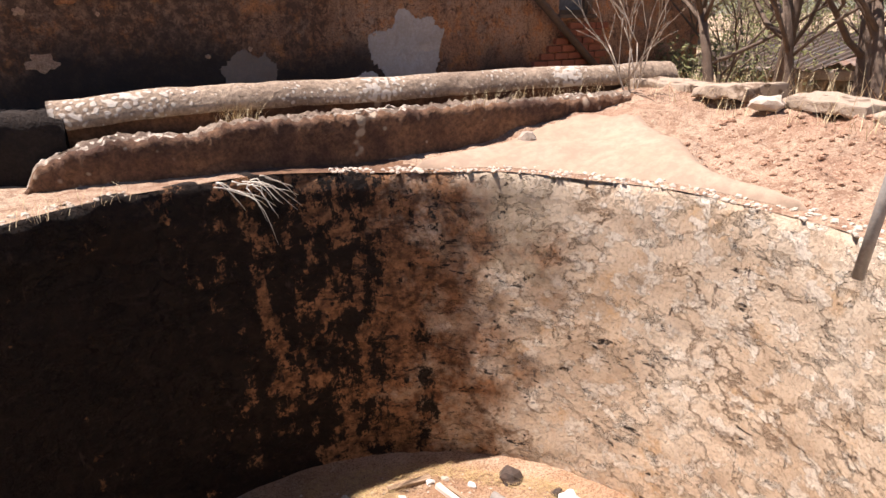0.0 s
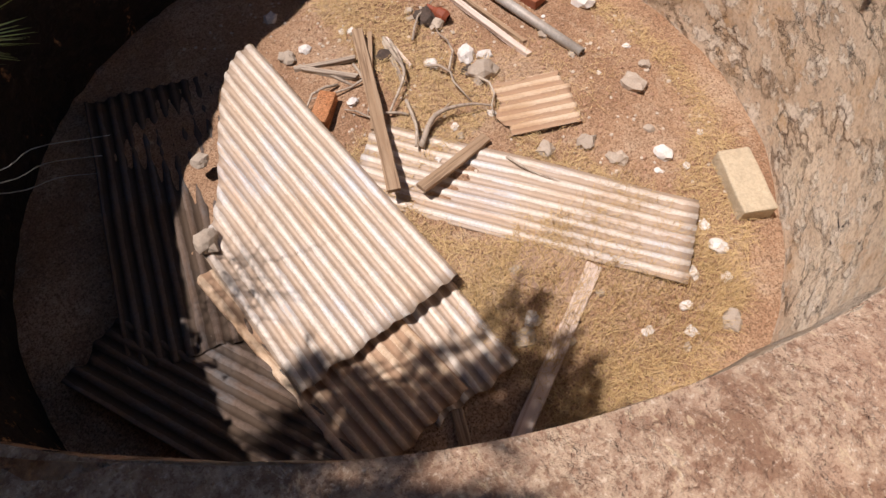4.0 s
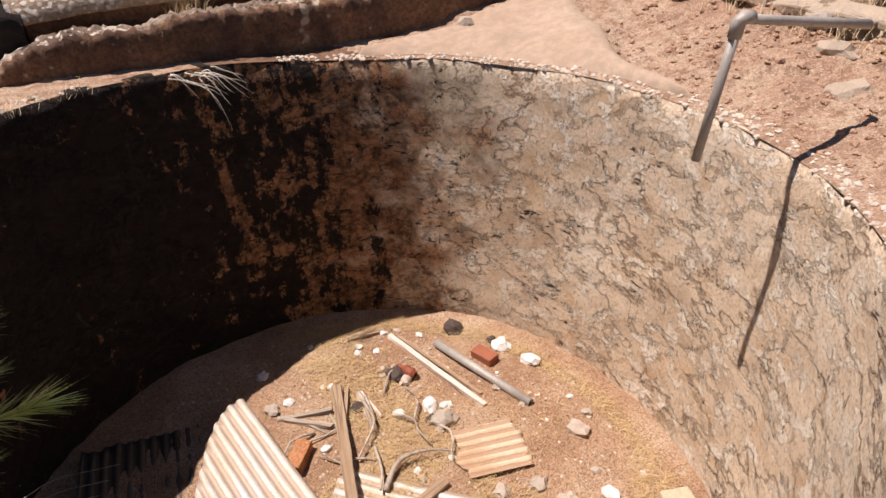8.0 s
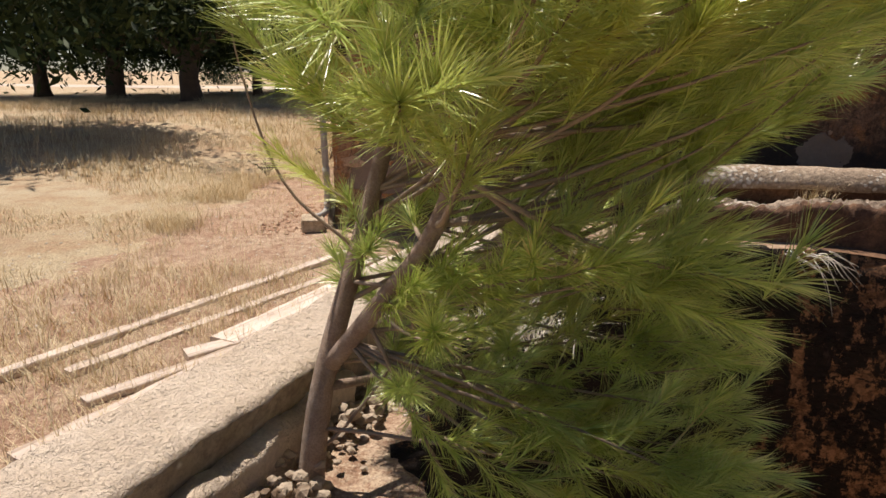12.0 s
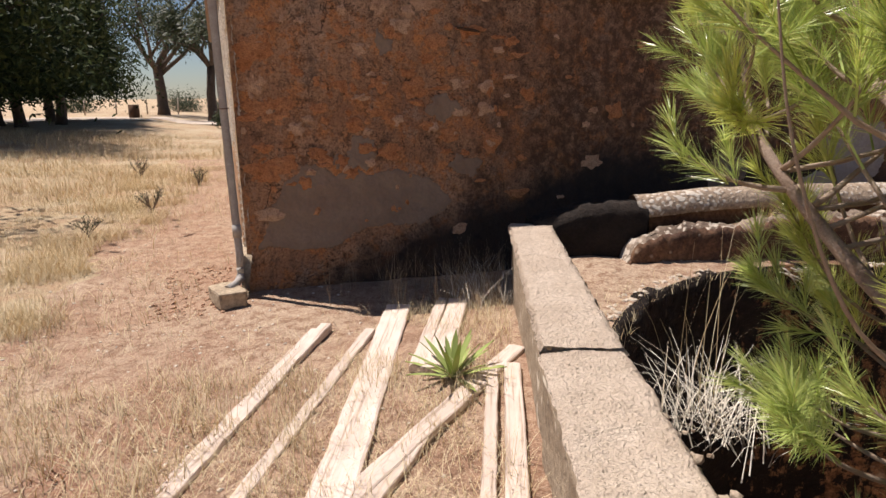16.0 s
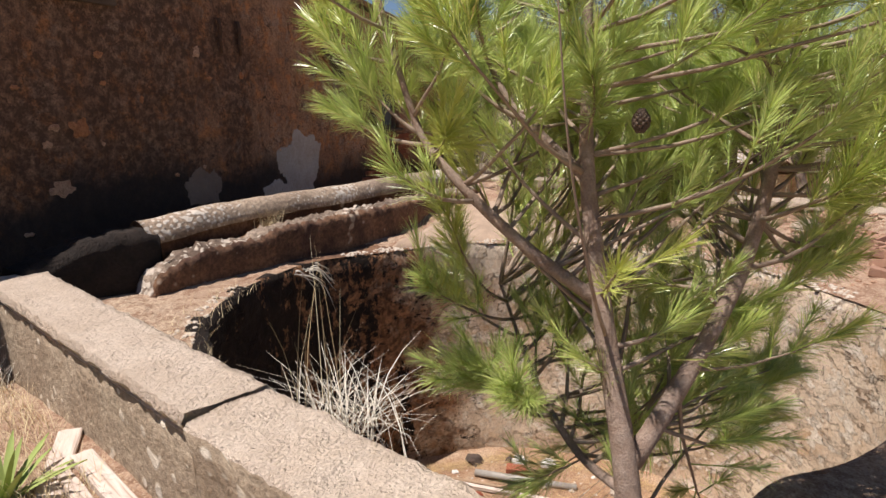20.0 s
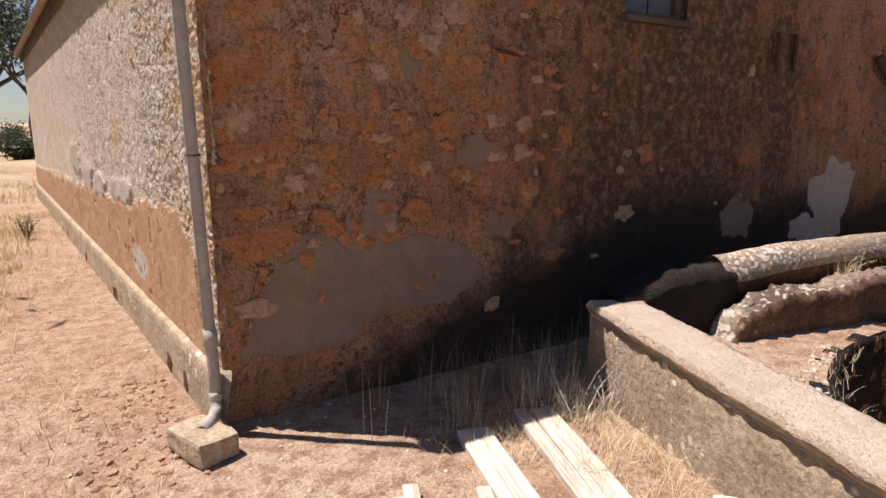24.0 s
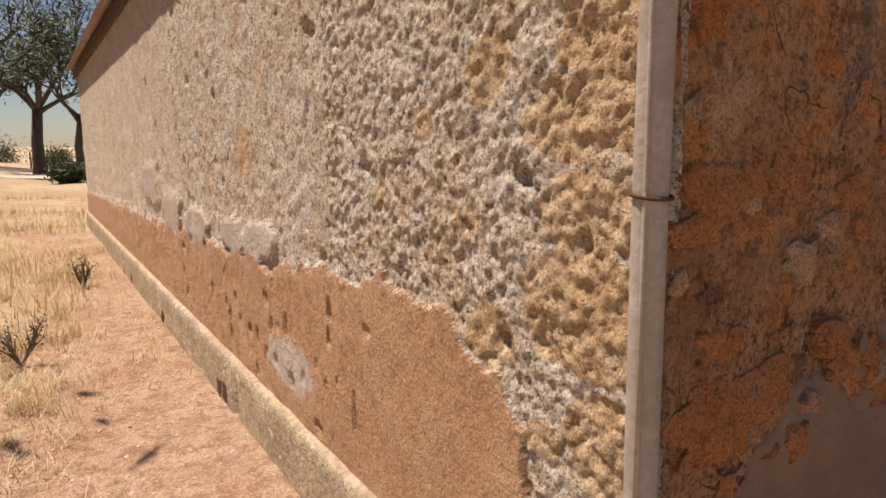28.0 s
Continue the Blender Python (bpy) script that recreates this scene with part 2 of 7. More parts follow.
def litter_material():
    m = Mat("tank_floor_dirt", 0.95)
    n1, n2, n3 = m.noise(1.6, 6, 0.65), m.noise(9, 6, 0.7), m.noise(45, 5, 0.75)
    c = m.ramp(n1, (0.34, (0.33, 0.185, 0.105)), (0.52, (0.44, 0.275, 0.165)), (0.68, (0.56, 0.41, 0.28)))
    c = m.mix(m.ramp(n2, (0.54, 0.0), (0.68, 0.6)), c, (0.56, 0.43, 0.30))
    c = m.mix(m.ramp(n3, (0.36, 0.7), (0.54, 0.0)), c, (0.20, 0.115, 0.065))
    c = m.grit(c, 90, (0.16, 0.09, 0.05), (0.62, 0.48, 0.33))
    m.bump(n1, 0.05).bump(n2, 0.03).bump(n3, 0.014)
    return m.done(c)


LITTER = litter_material()
TANK = tank_material()
COPING = lichen_stone("lichened_cement_coping", (0.50, 0.385, 0.275), (0.32, 0.235, 0.165), (0.63, 0.56, 0.47), 0.50, 30)
# brighter, warmer copy of COPING with sunlight put into its base colour
FRONTCOPING = lichen_stone("sunlit_lichened_coping", (0.62, 0.47, 0.33), (0.44, 0.32, 0.22), (0.78, 0.72, 0.62), 0.60, 18)
LOWWALL = lichen_stone("weathered_brown_wall", (0.30, 0.165, 0.09), (0.11, 0.06, 0.04), (0.42, 0.33, 0.24), 0.62)
CRUST = lichen_stone("crumbling_grey_mortar", (0.40, 0.31, 0.23), (0.13, 0.09, 0.065), (0.55, 0.47, 0.38), 0.50, 22)
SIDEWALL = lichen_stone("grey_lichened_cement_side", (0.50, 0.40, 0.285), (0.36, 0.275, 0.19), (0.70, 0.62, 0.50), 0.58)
FLATWALL = simple("pale_cement_top", (0.80, 0.66, 0.52), (0.66, 0.52, 0.39), 6.0, local=False, bump=0.03, fine=(0.50, 0.39, 0.30))
# almost black all over, for the footing stub
NEARBLACK = simple("near_black_stone", (0.022, 0.017, 0.014), (0.045, 0.032, 0.024), 6.0, local=False, bump=0.015)


# ---- shapes ----
def mesh_of(name, verts, faces, mats, smooth=False, slots=None):
    me = bpy.data.meshes.new(name)
    me.from_pydata(verts, [], faces)
    for m in (mats if isinstance(mats, (list, tuple)) else [mats]):
        me.materials.append(m)
    if slots is not None:
        me.polygons.foreach_set("material_index", slots)
    if smooth:
        me.polygons.foreach_set("use_smooth", [True] * len(me.polygons))
    me.update()
    return me


def thing(name, me, label, category, group="", kind="", at=None):
    ob = new(name, me)
    if at is not None:
        ob.matrix_world = at
    return tagged(ob, label, category, group, kind)


def holder(name, at, label, category, group="", kind=""):
    return thing(name, None, label, category, group, kind, at)


def part(name, data, material, parent, label="", at=None):
    """One mesh object under a thing or under a part. data: a mesh, or a bmesh, which is used up."""
    if isinstance(data, bmesh.types.BMesh):
        me = bpy.data.meshes.new(name)
        data.to_mesh(me)
        data.free()
        me.materials.append(material)
        data = me
    ob = new(name, data)
    ob.parent = parent
    if at is not None:
        ob.matrix_local = at
    if label:
        ob["label"] = label
    return ob


def box_bm(x, y, z, bevel=0.0, rough=0.0, cuts=0, seed=0):
    """A block of that size standing on z = 0, its edges rounded and its faces uneven."""
    bm = bmesh.new()
    bmesh.ops.create_cube(bm, size=1, matrix=Matrix.Translation((0, 0, z / 2)) @ Matrix.Diagonal((x, y, z, 1)))
    if bevel:
        bmesh.ops.bevel(bm, geom=bm.edges[:], offset=bevel, segments=2, affect="EDGES", profile=0.6)
    if cuts:
        bmesh.ops.subdivide_edges(bm, edges=[e for e in bm.edges if e.calc_length() > 0.04], cuts=cuts, use_grid_fill=True)
    if rough:
        for v in bm.verts:
            v.co += rough * Vector(noise.noise_vector(v.co * 9 + Vector((seed * 3.1, 0, 0))))
    return bm


def rock_bm(size, seed, detail=2, flat=0.75):
    bm = bmesh.new()
    bmesh.ops.create_icosphere(bm, subdivisions=detail, radius=0.5)
    off = Vector((seed * 7.3, seed * 1.7, 0))
    for v in bm.verts:
        d = v.co.normalized()
        r = 1 + 0.55 * noise.noise(d * 1.6 + off) + 0.22 * noise.noise(d * 4.1 + off)
        v.co = Vector((d.x * r * size[0], d.y * r * size[1], d.z * r * size[2])) * 0.5
    return bm


def tube_mesh(name, points, radii, sides, mats, caps=True):
    """A tube along points, with a radius at each."""
    pts = [Vector(p) for p in points]
    verts, faces = [], []
    ref = Vector((0.31, 0.52, 0.79))
    for i, p in enumerate(pts):
        way = (pts[min(i + 1, len(pts) - 1)] - pts[max(i - 1, 0)]).normalized()
        a = way.cross(ref).normalized()
        b = way.cross(a)
        for k in range(sides):
            w = 2 * math.pi * k / sides
            verts.append(p + radii[i] * (math.cos(w) * a + math.sin(w) * b))
    for i in range(len(pts) - 1):
        for k in range(sides):
            j = (k + 1) % sides
            faces.append((i * sides + k, i * sides + j, (i + 1) * sides + j, (i + 1) * sides + k))
    if caps:
        faces.append(tuple(range(sides))[::-1])
        faces.append(tuple((len(pts) - 1) * sides + k for k in range(sides)))
    return mesh_of(name, verts, faces, mats, True)


def hollow_mesh(name, points, outer, inner, sides, mats):
    """A pipe with an open bore."""
    a, b = tube_mesh("t", points, [outer] * len(points), sides, mats, False), tube_mesh("t", points, [inner] * len(points), sides, mats, False)
    n = len(a.vertices)
    verts = [v.co.copy() for v in a.vertices] + [v.co.copy() for v in b.vertices]
    faces = [tuple(p.vertices) for p in a.polygons] + [tuple(i + n for i in p.vertices)[::-1] for p in b.polygons]
    last = n - sides
    for k in range(sides):
        j = (k + 1) % sides
        faces.append((j, k, n + k, n + j))
        faces.append((last + k, last + j, n + last + j, n + last + k))
    bpy.data.meshes.remove(a), bpy.data.meshes.remove(b)
    return mesh_of(name, verts, faces, mats, True)


def fbm(x, y, z=0.0, octaves=4):
    return noise.fractal(Vector((x, y, z)), 0.9, 2.1, octaves)


def smooth(a, b, x):
    t = min(1.0, max(0.0, (x - a) / (b - a)))
    return t * t * (3 - 2 * t)


# ---- plan ----
FLOOR = -1.98
CORNERS = [(0.70, -5.17), (2.20, -0.78), (7.72, -1.80), (6.35, -7.46)]   # middle lines of the walls round it


def side_distance(ang):
    """From the tank's middle to the surrounding walls in that direction."""
    d = (math.cos(ang), math.sin(ang))
    best = 99.0
    for (ax, ay), (bx, by) in zip(CORNERS, CORNERS[1:] + CORNERS[:1]):
        ex, ey = bx - ax, by - ay
        den = d[0] * ey - d[1] * ex
        if abs(den) < 1e-9:
            continue
        s = ((ax - CX) * ey - (ay - CY) * ex) / den
        u = ((ax - CX) * d[1] - (ay - CY) * d[0]) / den
        if s > 0 and -1e-6 <= u <= 1 + 1e-6:
            best = min(best, s)
    return best


def tank_radius(ang):
    """The tank is flattened along its front wall."""
    return RR - 0.30 * smooth(0.78, 0.94, math.cos(ang - radians(-118)))


def rim_height(ang):
    damp = max(0.0, math.cos(ang - radians(140)))
    near = max(0.0, math.cos(ang - radians(-125)))
    return 0.26 + 0.07 * damp - 0.03 * near + 0.02 * noise.noise(Vector((3 * math.cos(ang), 3 * math.sin(ang), 5)))


def bank_height(ang, r):
    """Earth between the tank and its walls."""
    z = rim_height(ang) + 0.015
    out = r - tank_radius(ang)
    right = max(0.0, math.cos(ang - radians(-18))) ** 1.2
    near = max(0.0, math.cos(ang - radians(-115))) ** 3
    z += out * 0.27 * right + min(0.03, out * 0.3) * near
    x, y = CX + r * math.cos(ang), CY + r * math.sin(ang)
    z += smooth(0.05, 0.5, out) * (0.035 + 0.06 * right) * fbm(x * 2.2, y * 2.2)
    z += smooth(0.1, 0.5, out) * 0.05 * right * abs(noise.noise(Vector((x * 6, y * 6, 1))))
    return z


def ground_height(x, y):
    z = 0.10 * smooth(-0.3, -2.6, y) * smooth(-2.5, 0.5, x)
    z += 0.42 * smooth(6.0, 8.5, x) * smooth(1.0, -2.0, y)
    z -= 0.75 * smooth(8.0, 11.5, x) * smooth(3.0, 0.0, y)
    far = math.hypot(x - 2, y + 3)
    z += (0.02 + 0.05 * smooth(6, 25, far)) * fbm(x * 0.7, y * 0.7)
    z += 0.012 * fbm(x * 4, y * 4, 3, 3)
    z += 0.45 * smooth(-2.5, -8.0, x) * smooth(6, 22, far)
    z += 6.0 * smooth(260, 900, far) * (0.6 + 0.4 * noise.noise(Vector((x * 0.004, y * 0.004, 0))))
    return z


def polar_sheet(name, inner, outer_steps, height, mats, pick=None, n=256):
    verts, faces, slots = [], [], []
    rows = len(outer_steps(0.0))
    for i in range(n):
        ang = 2 * math.pi * i / n
        for r in outer_steps(ang):
            x, y = CX + r * math.cos(ang), CY + r * math.sin(ang)
            verts.append((x, y, height(ang, r, x, y)))
    for i in range(n):
        j = (i + 1) % n
        for k in range(rows - 1):
            faces.append((i * rows + k, i * rows + k + 1, j * rows + k + 1, j * rows + k))
            if pick:
                a, b = verts[i * rows + k], verts[j * rows + k + 1]
                slots.append(pick((a[0] + b[0]) / 2, (a[1] + b[1]) / 2))
    return mesh_of(name, verts, faces, mats, True, slots if pick else None)


def ground_steps(ang):
    s = side_distance(ang)
    return [s - 0.05 + 6.5 * (k / 90) for k in range(91)] + [s + 6.45 * 1.11 ** k for k in range(1, 52)]


ground = thing("ground", polar_sheet("ground", 0, ground_steps, lambda a, r, x, y: ground_height(x, y), [EARTH, FIELD],
               lambda x, y: 1 if (x < -1.6 + 0.5 * fbm(y * 0.8, x * 0.8) or math.hypot(x, y) > 13) else 0, 320),
               "flat dry ground of red earth and bleached grass running to the horizon", "ground", kind="structure")


def bank_steps(ang):
    s = side_distance(ang) - 0.02
    q = min(tank_radius(ang) + 0.02, s - 0.03)
    return [q + (s - q) * k / 36 for k in range(37)]


# brown slot behind the tank: damp soil with its shade put into the colour
bank = thing("earth_bank", polar_sheet("earth_bank", 0, bank_steps, lambda a, r, x, y: bank_height(a, r), [EARTH, LOWWALL], lambda x, y: 1 if 4.02 < x < 5.0 + 0.1 * fbm(x * 3, y * 3) and y > -2.3 else 0, 300),
             "crumbling red earth bank filling the space between tank and walls", "earth bank", kind="structure")


def tank_mesh():
    n, verts, faces = 300, [], []
    zs = [FLOOR - 0.15 + k * 0.05 for k in range(45)]
    for i in range(n):
        ang = 2 * math.pi * i / n
        top = rim_height(ang) + 0.012 + 0.02 * noise.noise(Vector((9 * math.cos(ang), 9 * math.sin(ang), 1)))
        col = [z for z in zs]
        span = top - (FLOOR - 0.15)
        for k in range(45):
            z = FLOOR - 0.15 + span * k / 44
            r = tank_radius(ang) + 0.018 * fbm(2.2 * math.cos(ang) * 2, 2.2 * math.sin(ang) * 2, z * 2) + 0.006 * noise.noise(Vector((14 * math.cos(ang), 14 * math.sin(ang), z * 7)))
            r += 0.02 * smooth(42, 44, k)
            ledge = smooth(1.65, 1.9, ang) * smooth(3.6, 3.2, ang)
            r -= ledge * smooth(38.5, 40.5, k + 2.2 * noise.noise(Vector((6 * ang, 0, 4)))) * (0.05 + 0.06 * noise.noise(Vector((5 * ang, 0, 2))) + 0.03 * noise.noise(Vector((17 * ang, z * 9, 2))))
            verts.append((CX + r * math.cos(ang), CY + r * math.sin(ang), z))
        w = 0.10 + 0.05 * noise.noise(Vector((4 * math.cos(ang), 4 * math.sin(ang), 8)))
        verts.append((CX + (tank_radius(ang) + w) * math.cos(ang), CY + (tank_radius(ang) + w) * math.sin(ang), top + 0.012 * noise.noise(Vector((20 * math.cos(ang), 20 * math.sin(ang), 3)))))
        verts.append((CX + (tank_radius(ang) + w + 0.03) * math.cos(ang), CY + (tank_radius(ang) + w + 0.03) * math.sin(ang), top - 0.3))
    m = 47
    for i in range(n):
        j = (i + 1) % n
        for k in range(m - 1):
            faces.append((i * m + k, i * m + k + 1, j * m + k + 1, j * m + k))
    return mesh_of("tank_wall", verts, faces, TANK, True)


tank = thing("tank_wall", tank_mesh(), "round underground water tank lined with cream plaster, stained brown and black, its shaded side painted darker", "tank wall", kind="structure")


def floor_mesh():
    n, m, verts, faces = 160, 40, [(CX, CY, FLOOR + 0.05)], []
    for i in range(n):
        ang = 2 * math.pi * i / n
        for k in range(1, m + 1):
            r = (tank_radius(ang) + 0.05) * k / m
            x, y = CX + r * math.cos(ang), CY + r * math.sin(ang)
            verts.append((x, y, FLOOR + 0.05 * (1 - (r / RR) ** 2) + 0.03 * fbm(x * 1.7, y * 1.7) + 0.012 * fbm(x * 8, y * 8, 2, 3)))
    for i in range(n):
        j = (i + 1) % n
        faces.append((0, 1 + i * m, 1 + j * m))
        for k in range(m - 1):
            faces.append((1 + i * m + k, 1 + i * m + k + 1, 1 + j * m + k + 1, 1 + j * m + k))
    return mesh_of("tank_floor", verts, faces, LITTER, True)


tank_floor = thing("tank_floor", floor_mesh(), "dirt and litter covered floor of the dry tank", "tank floor", kind="structure")


def long_wall_mesh(name, a, b, base, section, mats, step=0.06, jag=0.012, seed=0, slot=None, top=None, crumb=0.0):
    """A wall from a to b with the given cross-section [(across, up)], uneven along its length."""
    a, b = Vector((*a, 0)), Vector((*b, 0))
    way = (b - a).normalized()
    left = Vector((-way.y, way.x, 0))
    count = max(2, int((b - a).length / step))
    verts, faces, slots = [], [], []
    m = len(section)
    high = max(z for u, z in section)
    for i in range(count + 1):
        p = a.lerp(b, i / count)
        rise = top(i / count) if top else 0.0
        for s, (u, z) in enumerate(section):
            q = p + left * u + Vector((0, 0, base + z + (rise if z > 0.05 else 0)))
            w = noise.noise_vector(Vector((q.x * 7 + seed, q.y * 7, q.z * 7))) * jag + noise.noise_vector(Vector((q.x * 1.6 + seed, q.y * 1.6, q.z))) * jag * 1.5
            if crumb and z > high - 0.05:
                n1, n2 = noise.noise(Vector((q.x * 9, q.y * 9, seed))) + 0.7 * noise.noise(Vector((q.x * 23, q.y * 23, seed))), noise.noise(Vector((q.x * 47, q.y * 47, seed + 2)))
                ridge = noise.noise(Vector((13 * i / count * (b - a).length, 0.5 * u, seed))) + 0.6 * noise.noise(Vector((31 * i / count * (b - a).length, u, seed + 5)))
                w += Vector((0, 0, crumb * (n1 * 0.6 + n2 * 0.6 + ridge * 0.7 * min(1.0, 0.008 / crumb)))) + left * crumb * 0.9 * noise.noise(Vector((q.x * 17, q.y * 17, q.z * 17 + u * 30))) + left * (u * 0.2)
            verts.append(q + w)
    for i in range(count):
        for s in range(m - 1):
            faces.append((i * m + s, i * m + s + 1, (i + 1) * m + s + 1, (i + 1) * m + s))
            slots.append(slot(s) if slot else 0)
    faces.append(tuple(range(m)))
    faces.append(tuple(count * m + s for s in range(m))[::-1])
    slots += [0, 0]
    return mesh_of(name, verts, faces, mats, True, slots)


def arch(width, height, round_from, n=10, neck=0.0):
    """A cross-section with straight sides and a rounded top."""
    h = width / 2
    pts = [(h - neck, -0.3), (h - neck, round_from * 0.5), (h - neck, round_from - 0.012), (h, round_from)]
    for k in range(1, n):
        w = math.pi * k / n
        pts.append((h * math.cos(w), round_from + (height - round_from) * math.sin(w)))
    return pts + [(-h, round_from), (neck - h, round_from - 0.012), (neck - h, round_from * 0.5), (neck - h, -0.3)]


def flat_top(width, height, rows=5, chip=0.02):
    h = width / 2
    pts = [(h, -0.3)] + [(h, height * k / 4) for k in range(1, 4)] + [(h, height - chip)]
    pts += [(h - chip - (width - 2 * chip) * k / rows, height) for k in range(rows + 1)]
    return pts + [(-h, height - chip)] + [(-h, height * k / 4) for k in range(3, 0, -1)] + [(-h, -0.3)]


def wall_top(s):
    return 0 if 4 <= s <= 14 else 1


SIDE_LABEL = "low cement-rendered wall with a cracked, paler flat top"
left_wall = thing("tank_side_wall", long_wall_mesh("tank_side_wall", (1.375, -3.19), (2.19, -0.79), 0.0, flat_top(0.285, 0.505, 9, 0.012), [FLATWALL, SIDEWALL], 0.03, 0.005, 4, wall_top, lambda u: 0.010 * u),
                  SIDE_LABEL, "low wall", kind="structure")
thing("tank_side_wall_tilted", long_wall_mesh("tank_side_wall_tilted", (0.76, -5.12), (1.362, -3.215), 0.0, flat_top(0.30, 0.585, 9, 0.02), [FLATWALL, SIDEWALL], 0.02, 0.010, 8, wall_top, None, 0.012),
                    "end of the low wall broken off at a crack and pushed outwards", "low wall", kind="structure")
h = 0.147
cap_section = [(-h + 0.01, 0.0), (h - 0.01, 0.0), (h, 0.012), (h, 0.055), (h - 0.015, 0.082)] + [(h - 0.015 - (2 * h - 0.03) * k / 10, 0.086) for k in range(11)] + [(-h + 0.015, 0.082), (-h, 0.055), (-h, 0.012), (-h + 0.01, 0.0)]
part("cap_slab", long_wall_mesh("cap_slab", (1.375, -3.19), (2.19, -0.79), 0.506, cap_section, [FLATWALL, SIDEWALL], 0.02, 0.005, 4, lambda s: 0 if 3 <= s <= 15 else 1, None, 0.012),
     None, left_wall, "pale cement cap cracked loose from the wall")
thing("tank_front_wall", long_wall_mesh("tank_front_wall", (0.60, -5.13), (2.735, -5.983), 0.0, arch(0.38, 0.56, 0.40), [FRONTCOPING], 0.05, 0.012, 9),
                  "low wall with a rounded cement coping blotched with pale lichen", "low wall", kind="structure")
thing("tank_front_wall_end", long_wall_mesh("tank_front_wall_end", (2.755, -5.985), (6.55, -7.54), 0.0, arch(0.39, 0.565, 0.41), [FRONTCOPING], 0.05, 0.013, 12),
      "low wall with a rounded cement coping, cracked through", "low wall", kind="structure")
BROKENCEM = lichen_stone("dull_broken_cement", (0.33, 0.245, 0.17), (0.20, 0.135, 0.09), (0.44, 0.35, 0.26), 0.25, 16)
right_wall = thing("tank_right_wall", long_wall_mesh("tank_right_wall", (7.74, -1.75), (6.40, -7.42), 0.0, flat_top(0.30, 0.64, 5, 0.05), [BROKENCEM], 0.04, 0.03, 14, None, None, 0.03),
                   "low broken wall of crumbling cement with dry grass along it", "low wall", kind="structure")
slab_rng = random.Random(46)
along = 0.0
while along < 5.5:
    size = slab_rng.uniform(0.35, 0.85)
    u = (along + size / 2) / 5.83
    part("coping_slab", box_bm(size - 0.025, slab_rng.uniform(0.36, 0.46), slab_rng.uniform(0.06, 0.10), 0.014, 0.03, 7, int(along * 50)), BROKENCEM, right_wall, "cracked cement slab lying loose along the wall",
         at=pose(7.74 - 1.34 * u + slab_rng.uniform(-0.06, 0.02), -1.75 - 5.67 * u, 0.635 + slab_rng.uniform(-0.01, 0.02), slab_rng.uniform(-4, 4), slab_rng.uniform(-3, 3), 76.7 + slab_rng.uniform(-5, 5)))
    along += size + (slab_rng.uniform(0.1, 0.3) if slab_rng.random() < 0.25 else 0.0)
thing("tank_inner_wall", long_wall_mesh("tank_inner_wall", (2.80, -1.12), (7.35, -1.99), 0.0, flat_top(0.22, 0.63, 9, 0.035), [LOWWALL, CRUST], 0.022, 0.012, 21,
                 lambda s: 1 if 5 <= s <= 13 else 0, lambda u: -0.10 * smooth(0.12, 0.0, u) - 0.15 * smooth(0.03, 0.0, u) - 0.06 * smooth(0.28, 0.20, u), 0.045),
                 "low brown wall with a rough crumbling top along the tank", "low wall", kind="structure")
thing("tank_back_wall", long_wall_mesh("tank_back_wall", (3.03, -0.90), (8.15, -1.75), 0.0, arch(0.27, 0.84, 0.68, 10, 0.05), [LOWWALL, COPING], 0.05, 0.009, 31,
                    lambda s: 1 if 2 <= s <= 13 else 0, lambda u: -0.05 * smooth(0.12, 0.0, u)),
                    "low wall with a rounded cement coping like a long pipe", "low wall", kind="structure")

# ---- the old building ----
BUILD_X, BUILD_Y, THICK = 11.4, 14.4, 0.42
GABLE_TOP = [(0.0, 3.2), (3.9, 4.7), (7.6, 2.98), (11.4, 2.62)]


def gable_top(x):
    for (x0, z0), (x1, z1) in zip(GABLE_TOP, GABLE_TOP[1:]):
        if x <= x1:
            return z0 + (z1 - z0) * (x - x0) / (x1 - x0)
    return GABLE_TOP[-1][1]

thing("back_wall_footing", long_wall_mesh("back_wall_footing", (2.20, -0.77), (3.12, -0.915), 0.0, flat_top(0.27, 0.74, 6, 0.07), [NEARBLACK], 0.03, 0.02, 51, None, lambda u: -0.12 * smooth(0.5, 0.0, u), 0.03),
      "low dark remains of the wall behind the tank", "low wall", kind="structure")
thing("broken_slab", long_wall_mesh("broken_slab", (1.00, -4.97), (1.235, -4.15), 0.0, flat_top(0.085, 0.47, 3, 0.02), [FLATWALL], 0.03, 0.022, 61, None, None, 0.02),
      "broken strip of cement fallen from the low wall", "cement slab")


